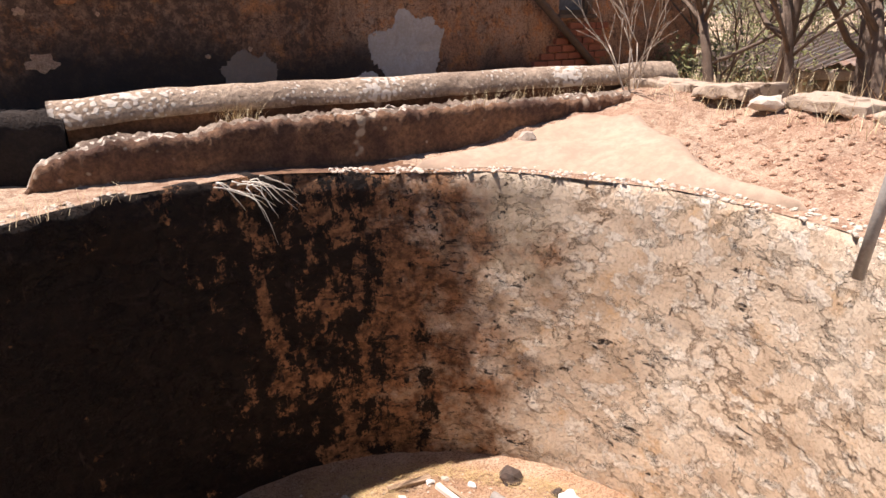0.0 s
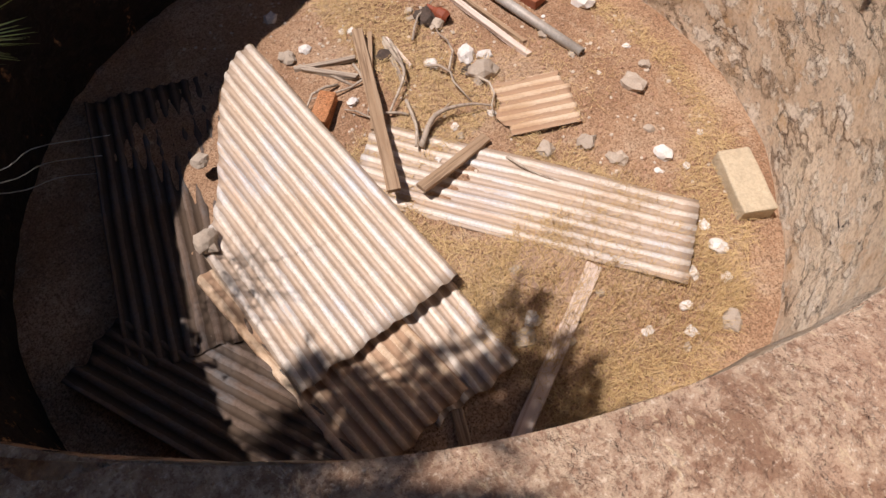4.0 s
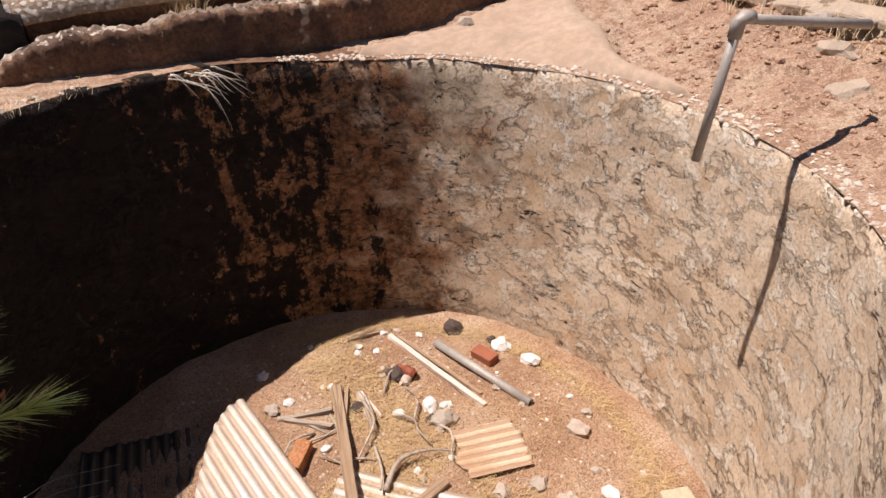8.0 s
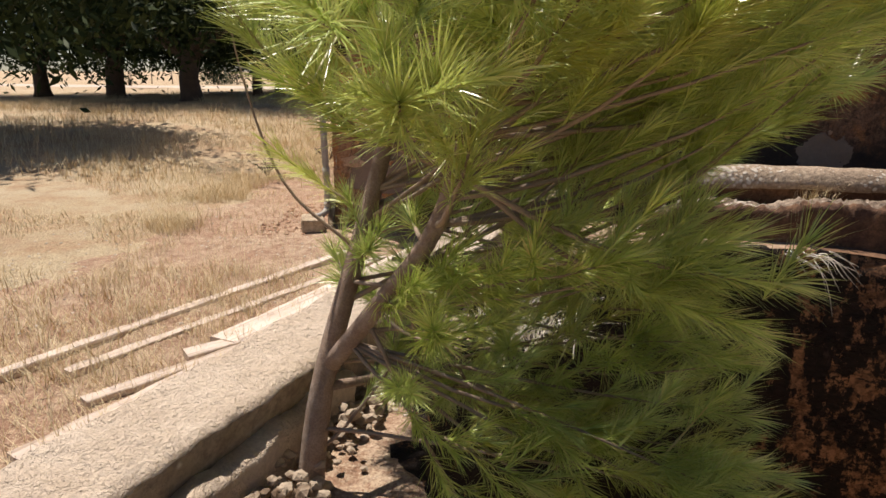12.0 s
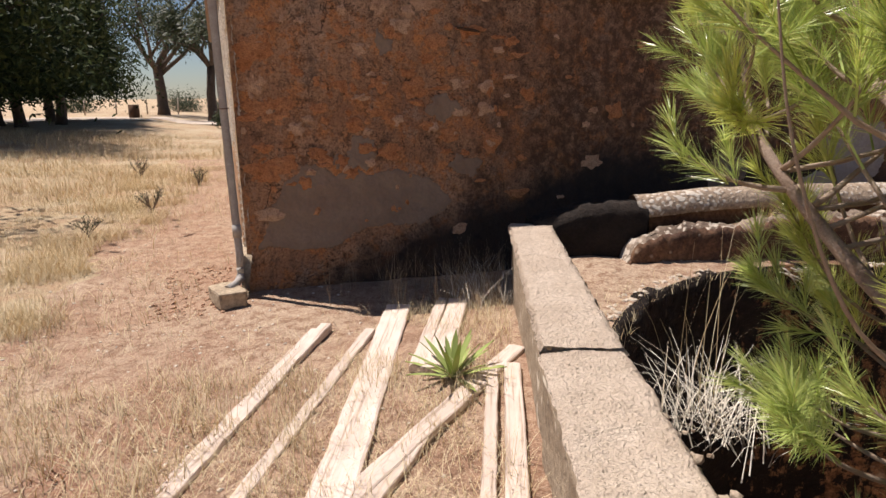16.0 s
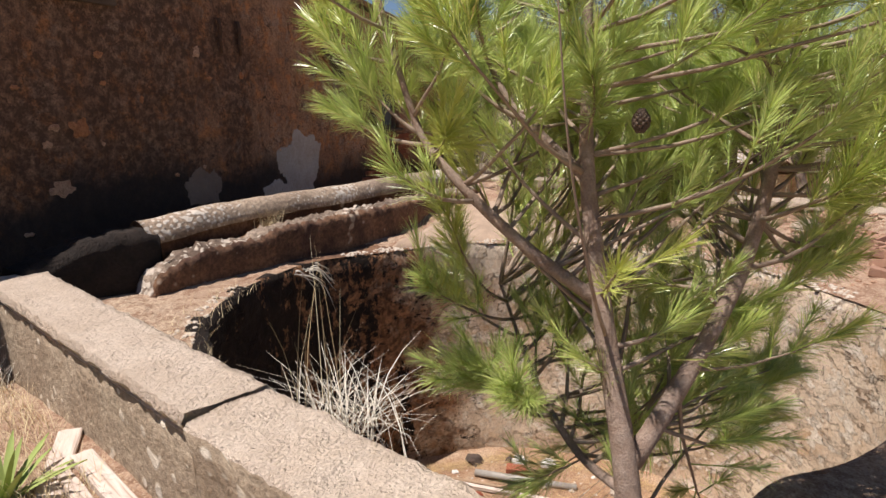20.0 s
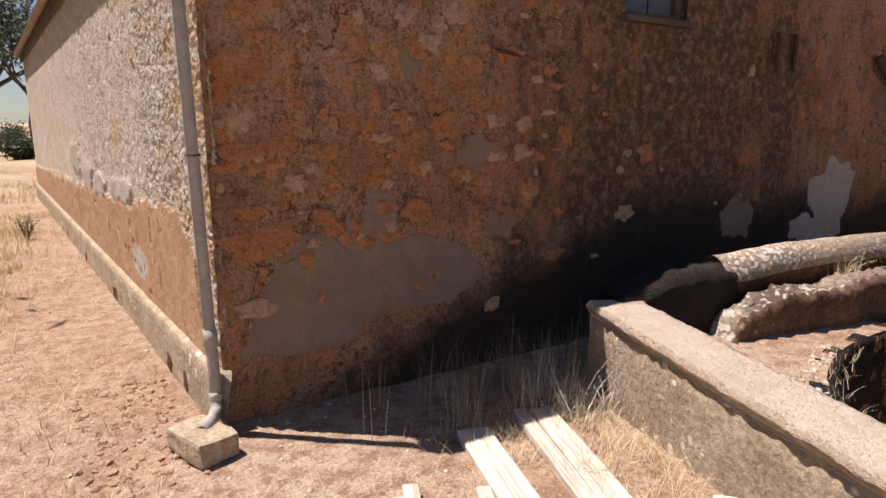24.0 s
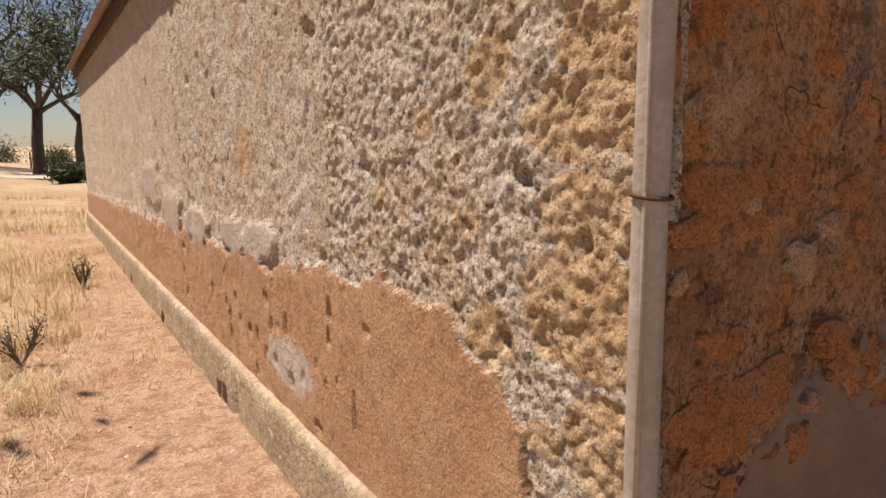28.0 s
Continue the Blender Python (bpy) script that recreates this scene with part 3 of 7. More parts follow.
def render_material():
    """Old lime render over stone: rust brown, mottled with pale and dark weathering, black with damp low down towards the tank."""
    m = Mat("rusty_brown_render", 0.95)
    n1, n2, n3 = m.noise(1.1, 6, 0.62), m.noise(5.5, 7, 0.7), m.noise(34, 5, 0.72)
    c = m.ramp(n1, (0.36, (0.40, 0.20, 0.11)), (0.5, (0.52, 0.29, 0.165)), (0.64, (0.57, 0.355, 0.23)))
    c = m.mix(m.ramp(n2, (0.50, 0.0), (0.58, 0.9)), c, (0.70, 0.29, 0.105))
    c = m.mix(m.ramp(m.noise(3.8, 7, 0.72), (0.55, 0.0), (0.62, 0.8)), c, (0.46, 0.32, 0.23))
    c = m.mix(m.ramp(m.noise(21, 6, 0.7), (0.62, 0.0), (0.66, 0.85)), c, (0.66, 0.42, 0.27))
    streak = m.noise(9, 6, 0.7, m.stretch(1.0, 1.0, 0.22))
    c = m.mix(m.ramp(streak, (0.55, 0.0), (0.68, 0.6)), c, (0.20, 0.125, 0.085))
    grime = m.noise(2.3, 8, 0.72)
    patchy = m.ramp(grime, (0.47, 0.12), (0.56, 1.0))
    c = m.mix(m.math("MULTIPLY", m.ramp(m.noise(11, 7, 0.75), (0.47, 0.0), (0.60, 0.85)), patchy), c, (0.13, 0.09, 0.068))
    c = m.mix(m.math("MULTIPLY", m.ramp(m.noise(46, 5, 0.75), (0.55, 0.0), (0.60, 0.95)), patchy), c, (0.05, 0.034, 0.026))
    crack = m.cells(4.5, "DISTANCE_TO_EDGE", m.warped(0.5))
    c = m.mix(m.math("MULTIPLY", m.ramp(crack, (0.006, 0.9), (0.022, 0.0)), m.ramp(m.noise(3.1, 4), (0.53, 0.0), (0.58, 1.0))), c, (0.06, 0.032, 0.02))
    c = m.mix(m.ramp(n3, (0.36, 0.55), (0.5, 0.0)), c, (0.12, 0.065, 0.04))
    c = m.grit(c, 70, (0.10, 0.055, 0.035), (0.62, 0.40, 0.26), 0.9, 6)
    p = m.n.new("ShaderNodeSeparateXYZ")
    m.l.new(m.co, p.inputs[0])
    # grime round x 3.9, with weaker bounced light put into the colour
    dim_grime = m.math("ABSOLUTE", m.math("SUBTRACT", p.outputs[0], 3.9))
    dim_grime = m.math("ADD", m.math("MULTIPLY", dim_grime, -0.22), m.math("MULTIPLY", m.noise(1.6, 7, 0.7, m.stretch(1, 1, 0.5)), 1.6))
    c = m.mix(m.math("MULTIPLY", m.ramp(dim_grime, (0.34, 0.0), (0.60, 0.9)), m.ramp(m.noise(13, 7, 0.75), (0.40, 0.3), (0.55, 1.0))), c, (0.10, 0.058, 0.038))
    damp = m.math("SUBTRACT", m.math("MULTIPLY", p.outputs[0], 0.47), m.math("MULTIPLY", p.outputs[2], 1.22))
    damp = m.math("ADD", damp, m.math("MULTIPLY", n1, 1.1))
    beyond = m.math("MULTIPLY", m.math("SUBTRACT", p.outputs[0], 3.4), 0.55)
    damp = m.math("SUBTRACT", damp, m.math("MAXIMUM", beyond, 0.0))
    c = m.mix(m.ramp(damp, (0.62, 0.0), (1.0, 0.93)), c, (0.045, 0.034, 0.028))
    m.bump(n1, 0.05).bump(n2, 0.05).bump(n3, 0.02)
    return m.done(c)


def rubble_material():
    """Lime-washed rubble: grey and cream crust over ochre stone."""
    m = Mat("limewashed_rubble", 0.96)
    n1, n2, n3 = m.noise(3.2, 6, 0.66), m.noise(13, 7, 0.72), m.noise(55, 5, 0.75)
    c = m.ramp(n1, (0.34, (0.72, 0.57, 0.41)), (0.5, (0.78, 0.68, 0.55)), (0.66, (0.85, 0.78, 0.68)))
    c = m.mix(m.ramp(n2, (0.54, 0.0), (0.66, 0.85)), c, (0.84, 0.77, 0.68))
    c = m.mix(m.ramp(m.noise(6.0, 6, 0.7), (0.58, 0.0), (0.66, 0.8)), c, (0.66, 0.42, 0.23))
    c = m.mix(m.ramp(m.noise(9.0, 6, 0.7), (0.60, 0.0), (0.68, 0.6)), c, (0.48, 0.47, 0.43))
    c = m.mix(m.ramp(m.noise(30, 6, 0.75), (0.34, 0.85), (0.44, 0.0)), c, (0.25, 0.15, 0.085))
    c = m.mix(m.ramp(n3, (0.34, 0.7), (0.5, 0.0)), c, (0.16, 0.10, 0.06))
    c = m.mix(m.ramp(m.noise(22, 6, 0.75), (0.61, 0.0), (0.66, 0.75)), c, (0.66, 0.44, 0.26))
    c = m.mix(m.ramp(m.noise(7.0, 6, 0.7, m.stretch(1, 1, 0.25)), (0.53, 0.0), (0.66, 0.55)), c, (0.56, 0.50, 0.43))
    c = m.mix(m.ramp(m.noise(42, 6, 0.8), (0.39, 0.95), (0.435, 0.0)), c, (0.22, 0.13, 0.075))
    c = m.mix(m.ramp(m.noise(26, 7, 0.8), (0.60, 0.0), (0.65, 0.8)), c, (0.92, 0.85, 0.74))
    c = m.grit(c, 80, (0.26, 0.16, 0.095), (0.92, 0.85, 0.74), 1.2, 6)
    m.bump(n1, 0.015).bump(n2, 0.025).bump(n3, 0.016)
    return m.done(c)


def ochre_material(name, a, b, dark, pits=0.03):
    m = Mat(name, 0.96)
    n1, n2, n3 = m.noise(4.0, 6, 0.66), m.noise(17, 7, 0.75), m.noise(70, 4, 0.7)
    c = m.mix(m.ramp(n1, (0.36, 0.0), (0.64, 1.0)), a, b)
    c = m.mix(m.ramp(n2, (0.36, 0.75), (0.5, 0.0)), c, dark)
    c = m.mix(m.ramp(n3, (0.58, 0.0), (0.74, 0.5)), c, tuple(min(1, v * 1.5) for v in b))
    c = m.grit(c, 130, dark, tuple(min(0.9, v * 1.35) for v in b))
    m.bump(n1, 0.04).bump(n2, pits).bump(n3, 0.010)
    return m.done(c)


RENDER = render_material()
RUBBLE = rubble_material()
OCHRE = ochre_material("ochre_stone", (0.64, 0.42, 0.23), (0.76, 0.60, 0.41), (0.34, 0.19, 0.10), 0.03)
SANDY = ochre_material("brown_sandy_render", (0.50, 0.29, 0.165), (0.56, 0.36, 0.22), (0.34, 0.18, 0.10), 0.012)
CEMENT = simple("grey_cement_patch", (0.31, 0.225, 0.165), (0.25, 0.165, 0.115), 3.5, local=False, bump=0.008, fine=(0.20, 0.16, 0.13))
PALECEM = simple("pale_cement_skim", (0.58, 0.52, 0.46), (0.46, 0.39, 0.33), 4.0, local=False, bump=0.01, fine=(0.40, 0.32, 0.25))
ORANGE = ochre_material("orange_field_stone", (0.56, 0.22, 0.085), (0.66, 0.33, 0.165), (0.25, 0.095, 0.04), 0.03)
PINKISH = ochre_material("pale_pink_stone", (0.62, 0.37, 0.23), (0.72, 0.49, 0.33), (0.30, 0.14, 0.08), 0.03)
PLINTH = lichen_stone("pale_cement_plinth", (0.56, 0.45, 0.31), (0.42, 0.32, 0.22), (0.66, 0.58, 0.44), 0.62)
BRICK = simple("red_brick", (0.42, 0.15, 0.08), (0.33, 0.11, 0.06), 9.0, bump=0.004, vary=0.5)
TIMBER = simple("dark_weathered_timber", (0.17, 0.12, 0.085), (0.10, 0.07, 0.05), 5.0, bump=0.006)
GLASS = simple("dusty_dark_pane", (0.10, 0.11, 0.13), (0.17, 0.18, 0.20), 3.0, rough=0.25, bump=0.0)
ROOFMETAL = simple("rusty_roof_iron", (0.34, 0.20, 0.13), (0.40, 0.33, 0.28), 2.0, rough=0.7, metal=0.3, bump=0.003)
PIPEPAINT = simple("faded_grey_painted_pipe", (0.50, 0.46, 0.41), (0.36, 0.30, 0.25), 7.0, rough=0.6, bump=0.002)
IRON = simple("rusty_iron", (0.16, 0.085, 0.05), (0.08, 0.05, 0.035), 14.0, rough=0.8, metal=0.3, bump=0.002)


def wall_grid(name, nu, nv, place, mats, slot=None, depth=None):
    """A relief wall face from a grid; place(i, j) gives the point."""
    verts = [place(i / nu, j / nv) for i in range(nu + 1) for j in range(nv + 1)]
    faces, slots = [], []
    for i in range(nu):
        for j in range(nv):
            a, b = i * (nv + 1) + j, (i + 1) * (nv + 1) + j
            faces.append((a, b, b + 1, a + 1))
            if slot:
                slots.append(slot((i + 0.5) / nu, (j + 0.5) / nv))
    return mesh_of(name, verts, faces, mats, True, slots if slot else None)


WINDOWS = [(3.05, 3.74, 2.46, 3.1), (8.45, 9.02, 1.28, 1.92)]


def gable_relief(x, z):
    d = 0.016 * fbm(x * 1.3, z * 1.3, 2) + 0.010 * fbm(x * 6, z * 6, 4, 4) + 0.006 * abs(noise.noise(Vector((x * 17, z * 17, 3))))
    return -d - 0.03 * smooth(0.16, 0.0, x) * noise.noise(Vector((x * 9, z * 7, 5)))


def gable_strip(name, x0, x1, z0, top, step):
    nx, nz = max(2, int((x1 - x0) / step)), max(2, int((top((x0 + x1) / 2) - z0) / step))

    def place(u, v):
        x = x0 + (x1 - x0) * u
        z = z0 + (top(x) - z0) * v
        return (x, gable_relief(x, z), z)
    return wall_grid(name, nx, nz, place, [RENDER])


def joined(meshes, name, mats):
    verts, faces, slots = [], [], []
    for me in meshes:
        n = len(verts)
        verts += [v.co.copy() for v in me.vertices]
        faces += [tuple(i + n for i in p.vertices) for p in me.polygons]
        slots += [p.material_index for p in me.polygons]
        bpy.data.meshes.remove(me)
    return mesh_of(name, verts, faces, mats, True, slots)


(wa, wb, wc, wd), (va, vb, vc, vd) = WINDOWS
wall_south = thing("wall_south", joined([
    gable_strip("g", 0.0, wa, -0.2, gable_top, 0.035), gable_strip("g", wb, va, -0.2, gable_top, 0.05), gable_strip("g", vb, BUILD_X, -0.2, gable_top, 0.07),
    gable_strip("g", wa, wb, -0.2, lambda x: wc, 0.05), gable_strip("g", wa, wb, wd, gable_top, 0.08),
    gable_strip("g", va, vb, -0.2, lambda x: vc, 0.06), gable_strip("g", va, vb, vd, gable_top, 0.08)], "wall_south", [RENDER]),
    "rough brown lime-rendered gable wall with orange stones showing and grey cement patches", "wall", kind="structure")


def block(x0, x1, y0, y1, z0, z1, mat, name="wall_core"):
    v = [(x, y, z) for x in (x0, x1) for y in (y0, y1) for z in (z0, z1)]
    return mesh_of(name, v, [(0, 1, 3, 2), (4, 6, 7, 5), (0, 4, 5, 1), (2, 3, 7, 6), (0, 2, 6, 4), (1, 5, 7, 3)], mat)


# the body of the wall behind its rough face, and the window reveals
core = joined([block(0.06, wa, 0.05, THICK, -0.2, 3.15, RENDER), block(wa, wb, 0.05, THICK, -0.2, wc, RENDER), block(wb, va, 0.05, THICK, -0.2, 2.9, RENDER),
               block(va, vb, 0.05, THICK, -0.2, vc, RENDER), block(vb, BUILD_X, 0.05, THICK, -0.2, 2.55, RENDER), block(va, vb, 0.05, THICK, vd, 2.6, RENDER),
               block(BUILD_X - THICK, BUILD_X, THICK, BUILD_Y, -0.2, 2.55, RENDER), block(-0.85, BUILD_X, BUILD_Y - THICK, BUILD_Y, -0.2, 2.55, RENDER)], "wall_core", [RENDER])
part("wall_core", core, None, wall_south)


def opening(index, x0, x1, z0, z1, panes):
    win = holder("window_%d" % index, pose((x0 + x1) / 2, 0.0, z0), "small window with a dark timber frame and dusty panes", "window", kind="structure")
    w, h = x1 - x0, z1 - z0
    for name, sx, sz, px, pz in (("window_frame", 0.06, h, -w / 2 + 0.03, 0), ("window_frame", 0.06, h, w / 2 - 0.03, 0), ("window_frame", w - 0.12, 0.06, 0, h - 0.06), ("window_frame", w - 0.12, 0.05, 0, 0.0)):
        part(name, box_bm(sx, 0.07, sz, 0.006), TIMBER, win, at=pose(px, 0.09, pz))
    part("window_sill", box_bm(w + 0.1, 0.22, 0.045, 0.008, 0.004, 2), TIMBER, win, "worn dark timber sill", at=pose(0, 0.05, -0.045))
    for k in range(panes):
        pw = (w - 0.12) / panes
        part("pane", box_bm(pw - 0.02, 0.006, h - 0.11), GLASS, win, at=pose(-w / 2 + 0.06 + pw * (k + 0.5), 0.10, 0.05))
    return win


opening(1, wa, wb, wc, wd, 2)
opening(2, va, vb, vc, vd, 1)


def blob_points(w, h, seed, n=26, jag=0.35):
    pts = []
    for k in range(n):
        a = 2 * math.pi * k / n
        r = 1 + jag * noise.noise(Vector((1.5 * math.cos(a) + seed * 3.7, 1.5 * math.sin(a), seed))) + jag * 0.6 * noise.noise(Vector((4 * math.cos(a) + seed, 4 * math.sin(a), seed * 2)))
        pts.append((0.5 * w * r * math.cos(a), 0.5 * h * r * math.sin(a)))
    return pts


def patch_mesh(name, pts, proud, mat, relief=0.004, dome=0.0, seed=0):
    """A flat patch or stone showing in a wall, lying in the xz plane and standing proud towards -y."""
    n = len(pts)
    cx, cz = sum(p[0] for p in pts) / n, sum(p[1] for p in pts) / n
    verts, faces = [], []
    rings = [(1.0, 0.035), (0.97, -proud * 0.7), (0.86, -proud), (0.6, -proud - dome * 0.6), (0.3, -proud - dome)]
    for s, y in rings:
        for x, z in pts:
            px, pz = cx + (x - cx) * s, cz + (z - cz) * s
            verts.append((px, y + relief * noise.noise(Vector((px * 22, pz * 22, seed))), pz))
    verts.append((cx, -proud - dome, cz))
    for r in range(len(rings) - 1):
        for k in range(n):
            j = (k + 1) % n
            faces.append((r * n + k, r * n + j, (r + 1) * n + j, (r + 1) * n + k))
    last = (len(rings) - 1) * n
    for k in range(n):
        faces.append((last + k, last + (k + 1) % n, len(verts) - 1))
    return mesh_of(name, verts, faces, mat, True)


def inside(pts, x, z):
    hit_count = False
    for (x0, z0), (x1, z1) in zip(pts, pts[1:] + pts[:1]):
        if (z0 > z) != (z1 > z) and x < x0 + (z - z0) * (x1 - x0) / (z1 - z0):
            hit_count = not hit_count
    return hit_count


def skim_mesh(name, pts, cx, cz, mat, step=0.012, seed=0):
    """A thin skim of cement with a ragged edge, following the uneven face of the gable wall."""
    x0, x1 = min(p[0] for p in pts) - 0.05, max(p[0] for p in pts) + 0.05
    z0, z1 = min(p[1] for p in pts) - 0.05, max(p[1] for p in pts) + 0.05
    nx, nz = int((x1 - x0) / step), int((z1 - z0) / step)
    on = {}
    for i in range(nx):
        for j in range(nz):
            x, z = x0 + (i + 0.5) * step, z0 + (j + 0.5) * step
            wx, wz = noise.noise(Vector((x * 6, z * 6, seed))), noise.noise(Vector((x * 6, z * 6, seed + 9)))
            fx, fz = noise.noise(Vector((x * 25, z * 25, seed))), noise.noise(Vector((x * 25, z * 25, seed + 9)))
            if inside(pts, x + 0.05 * wx + 0.02 * fx, z + 0.05 * wz + 0.02 * fz):
                on[(i, j)] = True
    index, verts, faces = {}, [], []
    for i, j in on:
        face = []
        for a, b in ((i, j), (i + 1, j), (i + 1, j + 1), (i, j + 1)):
            if (a, b) not in index:
                x, z = x0 + a * step, z0 + b * step
                rim = not all((p, q) in on for p in (a - 1, a) for q in (b - 1, b))
                y = gable_relief(x + cx, z + cz) - 0.005 - 0.003 * noise.noise(Vector((x * 5, z * 5, 1))) + (0.012 if rim else 0)
                index[(a, b)] = len(verts)
                verts.append((x, y, z))
            face.append(index[(a, b)])
        faces.append(face)
    return mesh_of(name, verts, faces, mat, True)


# cement patches: middle x, middle z, width, height, seed
big = [(0.1, 0.36), (0.16, 0.55), (0.24, 0.74), (0.30, 0.86), (0.42, 1.0), (0.52, 1.05), (0.69, 1.03), (0.78, 0.97), (0.9, 1.01), (1.07, 0.96), (1.28, 1.0), (1.46, 0.94), (1.66, 0.84),
       (1.8, 0.66), (1.66, 0.55), (1.47, 0.47), (1.2, 0.50), (0.9, 0.46), (0.8, 0.36), (0.6, 0.31), (0.36, 0.35)]
part("cement_patch", skim_mesh("cement_patch", big, 0, 0, CEMENT, 0.012, 3), None, wall_south, "large patch of smooth grey cement")
for x, z, w, h, s in ((0.98, 1.13, 0.24, 0.27, 1), (1.92, 0.98, 0.32, 0.2, 2), (1.70, 1.50, 0.30, 0.24, 3), (1.2, 2.02, 0.17, 0.2, 4), (0.78, 1.07, 0.10, 0.12, 5), (6.32, 0.86, 0.85, 0.85, 6),
                      (5.85, 0.62, 0.6, 0.3, 7), (4.66, 0.80, 0.5, 0.36, 8), (7.2, 1.9, 0.2, 0.6, 10)):
    part("cement_patch", skim_mesh("cement_patch", blob_points(w, h, s, 24, 0.5), x, z, CEMENT if x < 5 or x > 7 else PALECEM, 0.012, s), None, wall_south, at=pose(x, 0, z))
rng = random.Random(5)
stones = [(0.88, 1.67, .15, .12), (1.46, 1.65, .2, .17), (0.20, 1.46, .36, .19), (1.66, 2.03, .2, .15), (0.87, 2.11, .2, .12), (1.35, 2.16, .18, .12), (2.15, 1.19, .16, .18), (0.97, 1.78, .1, .1), (1.3, 1.4, .12, .09),
          (0.20, 1.02, .32, .20), (0.36, 1.07, .22, .14), (0.22, 0.66, .22, .1), (1.76, 1.26, .18, .12), (1.24, 1.14, .22, .12), (1.83, 0.44, .15, .15), (0.51, 0.9, .11, .12), (0.82, 1.08, .1, .1), (0.16, 1.7, .2, .14),
          (1.96, 2.13, .26, .08), (3.37, 1.44, .18, .16), (3.15, 0.97, .2, .12), (1.41, 1.78, .14, .09), (0.18, 1.98, .30, .17), (1.55, 2.35, .2, .13), (2.5, 1.6, .13, .12), (2.4, 0.72, .2, .1)]
for k in range(150):
    x = rng.uniform(0.05, 7.5)
    if x < 2.3 or k % 3 == 0:
        stones.append((x, rng.uniform(0.55 if x < 3 else 0.95, 2.5), rng.uniform(0.03, 0.10), rng.uniform(0.025, 0.075)))
for k in range(75):
    stones.append((rng.uniform(0.05, 2.6), rng.uniform(0.95, 2.6), rng.uniform(0.06, 0.17), rng.uniform(0.05, 0.12)))
for k, (x, z, w, h) in enumerate(stones):
    part("stone", patch_mesh("stone", blob_points(w, h, k + 20, 24, 0.6), 0.002, ORANGE if w > 0.28 else (ORANGE, ORANGE, PINKISH)[k % 3], 0.014, 0.007, k), None, wall_south, at=pose(x, -0.006, z))
part("iron_strap", tube_mesh("iron_strap", [(-0.10, 0, 0.012), (-0.03, -0.012, 0.0), (0.05, -0.008, -0.008), (0.10, 0.004, -0.016)], [0.010, 0.013, 0.012, 0.008], 8, IRON), None, wall_south, "short stub of rusted iron in the wall", at=pose(1.93, -0.022, 2.13))
# bare brickwork under the small window
for row in range(8):
    for col in range(7):
        x = 7.90 + col * 0.235 + (0.117 if row % 2 else 0)
        if x < 7.90 + 0.13 * row - 0.1 or x > 9.2:
            continue
        part("brick", box_bm(0.215, 0.07, 0.072, 0.006), BRICK, wall_south, at=pose(x, -0.012 - 0.004 * ((row + col) % 2), 0.52 + row * 0.085))
for x in (5.0, 5.28):
    part("iron_strap", tube_mesh("iron_strap", [(0, 0, 0.17), (0.01, -0.012, 0.08), (0.0, -0.004, -0.04), (0.015, -0.01, -0.17)], [0.018, 0.022, 0.02, 0.016], 8, IRON), None, wall_south, "rusted iron strap let into the wall", at=pose(x, -0.03, 2.305))
thing("leaning_timber", tube_mesh("leaning_timber", [(6.80, -0.09, 2.34), (7.60, -0.11, 1.74), (8.40, -0.10, 1.15), (9.17, -0.12, 0.57)], [0.045, 0.05, 0.05, 0.045], 6, TIMBER),
            "old dark timber pole leaning against the gable wall", "timber pole")


# ---- the long sunlit wall ----
def in_render(y, z):
    """Where the brown sandy render still clings to the foot of the wall."""
    edge = float(np.interp(y, (0.28, 0.34, 0.37, 0.49, 0.70, 0.96, 1.38, 2.27, 4.0, 6.7, 14.4), (0.2, 0.7, 0.85, 1.01, 1.10, 1.13, 1.15, 1.02, 0.98, 0.90, 0.72)))
    return z < edge + 0.07 * fbm(y * 4, z * 4, 1) + 0.03 * noise.noise(Vector((y * 17, z * 17, 4)))


def in_skim(y, z):
    d = 0.4 * noise.noise(Vector((y * 5, z * 5, 8))) + 0.25 * noise.noise(Vector((y * 16, z * 16, 8)))
    return any(((y - a) / w) ** 2 + ((z - b) / h) ** 2 < 1 + 2 * d for a, b, w, h in ((2.08, 0.58, .30, .13), (2.48, 1.13, .26, .10), (3.0, 1.1, .3, .11), (4.0, 1.06, .34, .12), (4.9, 1.1, .40, .17), (6.0, 1.25, .55, .2)))


def in_ochre(y, z):
    y, z = y * 1.05, z * 1.03
    spots = ((0.20, 1.28, .24, .15), (0.55, 1.14, .11, .09), (0.12, 0.98, .12, .13), (0.16, 1.92, .14, .14), (0.22, 1.72, .2, .1), (0.58, 1.85, .09, .1), (0.32, 0.93, .07, .05), (0.9, 1.72, .05, .06), (2.88, 1.64, .22, .12),
             (1.2, 1.5, .05, .06), (0.2, 1.5, .15, .1), (0.18, 2.3, .2, .16), (0.7, 2.2, .1, .1), (0.45, 0.5, .1, .1))
    d = 0.5 * noise.noise(Vector((y * 11, z * 11, 2)))
    return any(((y - a) / w) ** 2 + ((z - b) / h) ** 2 < 1 + d for a, b, w, h in spots)


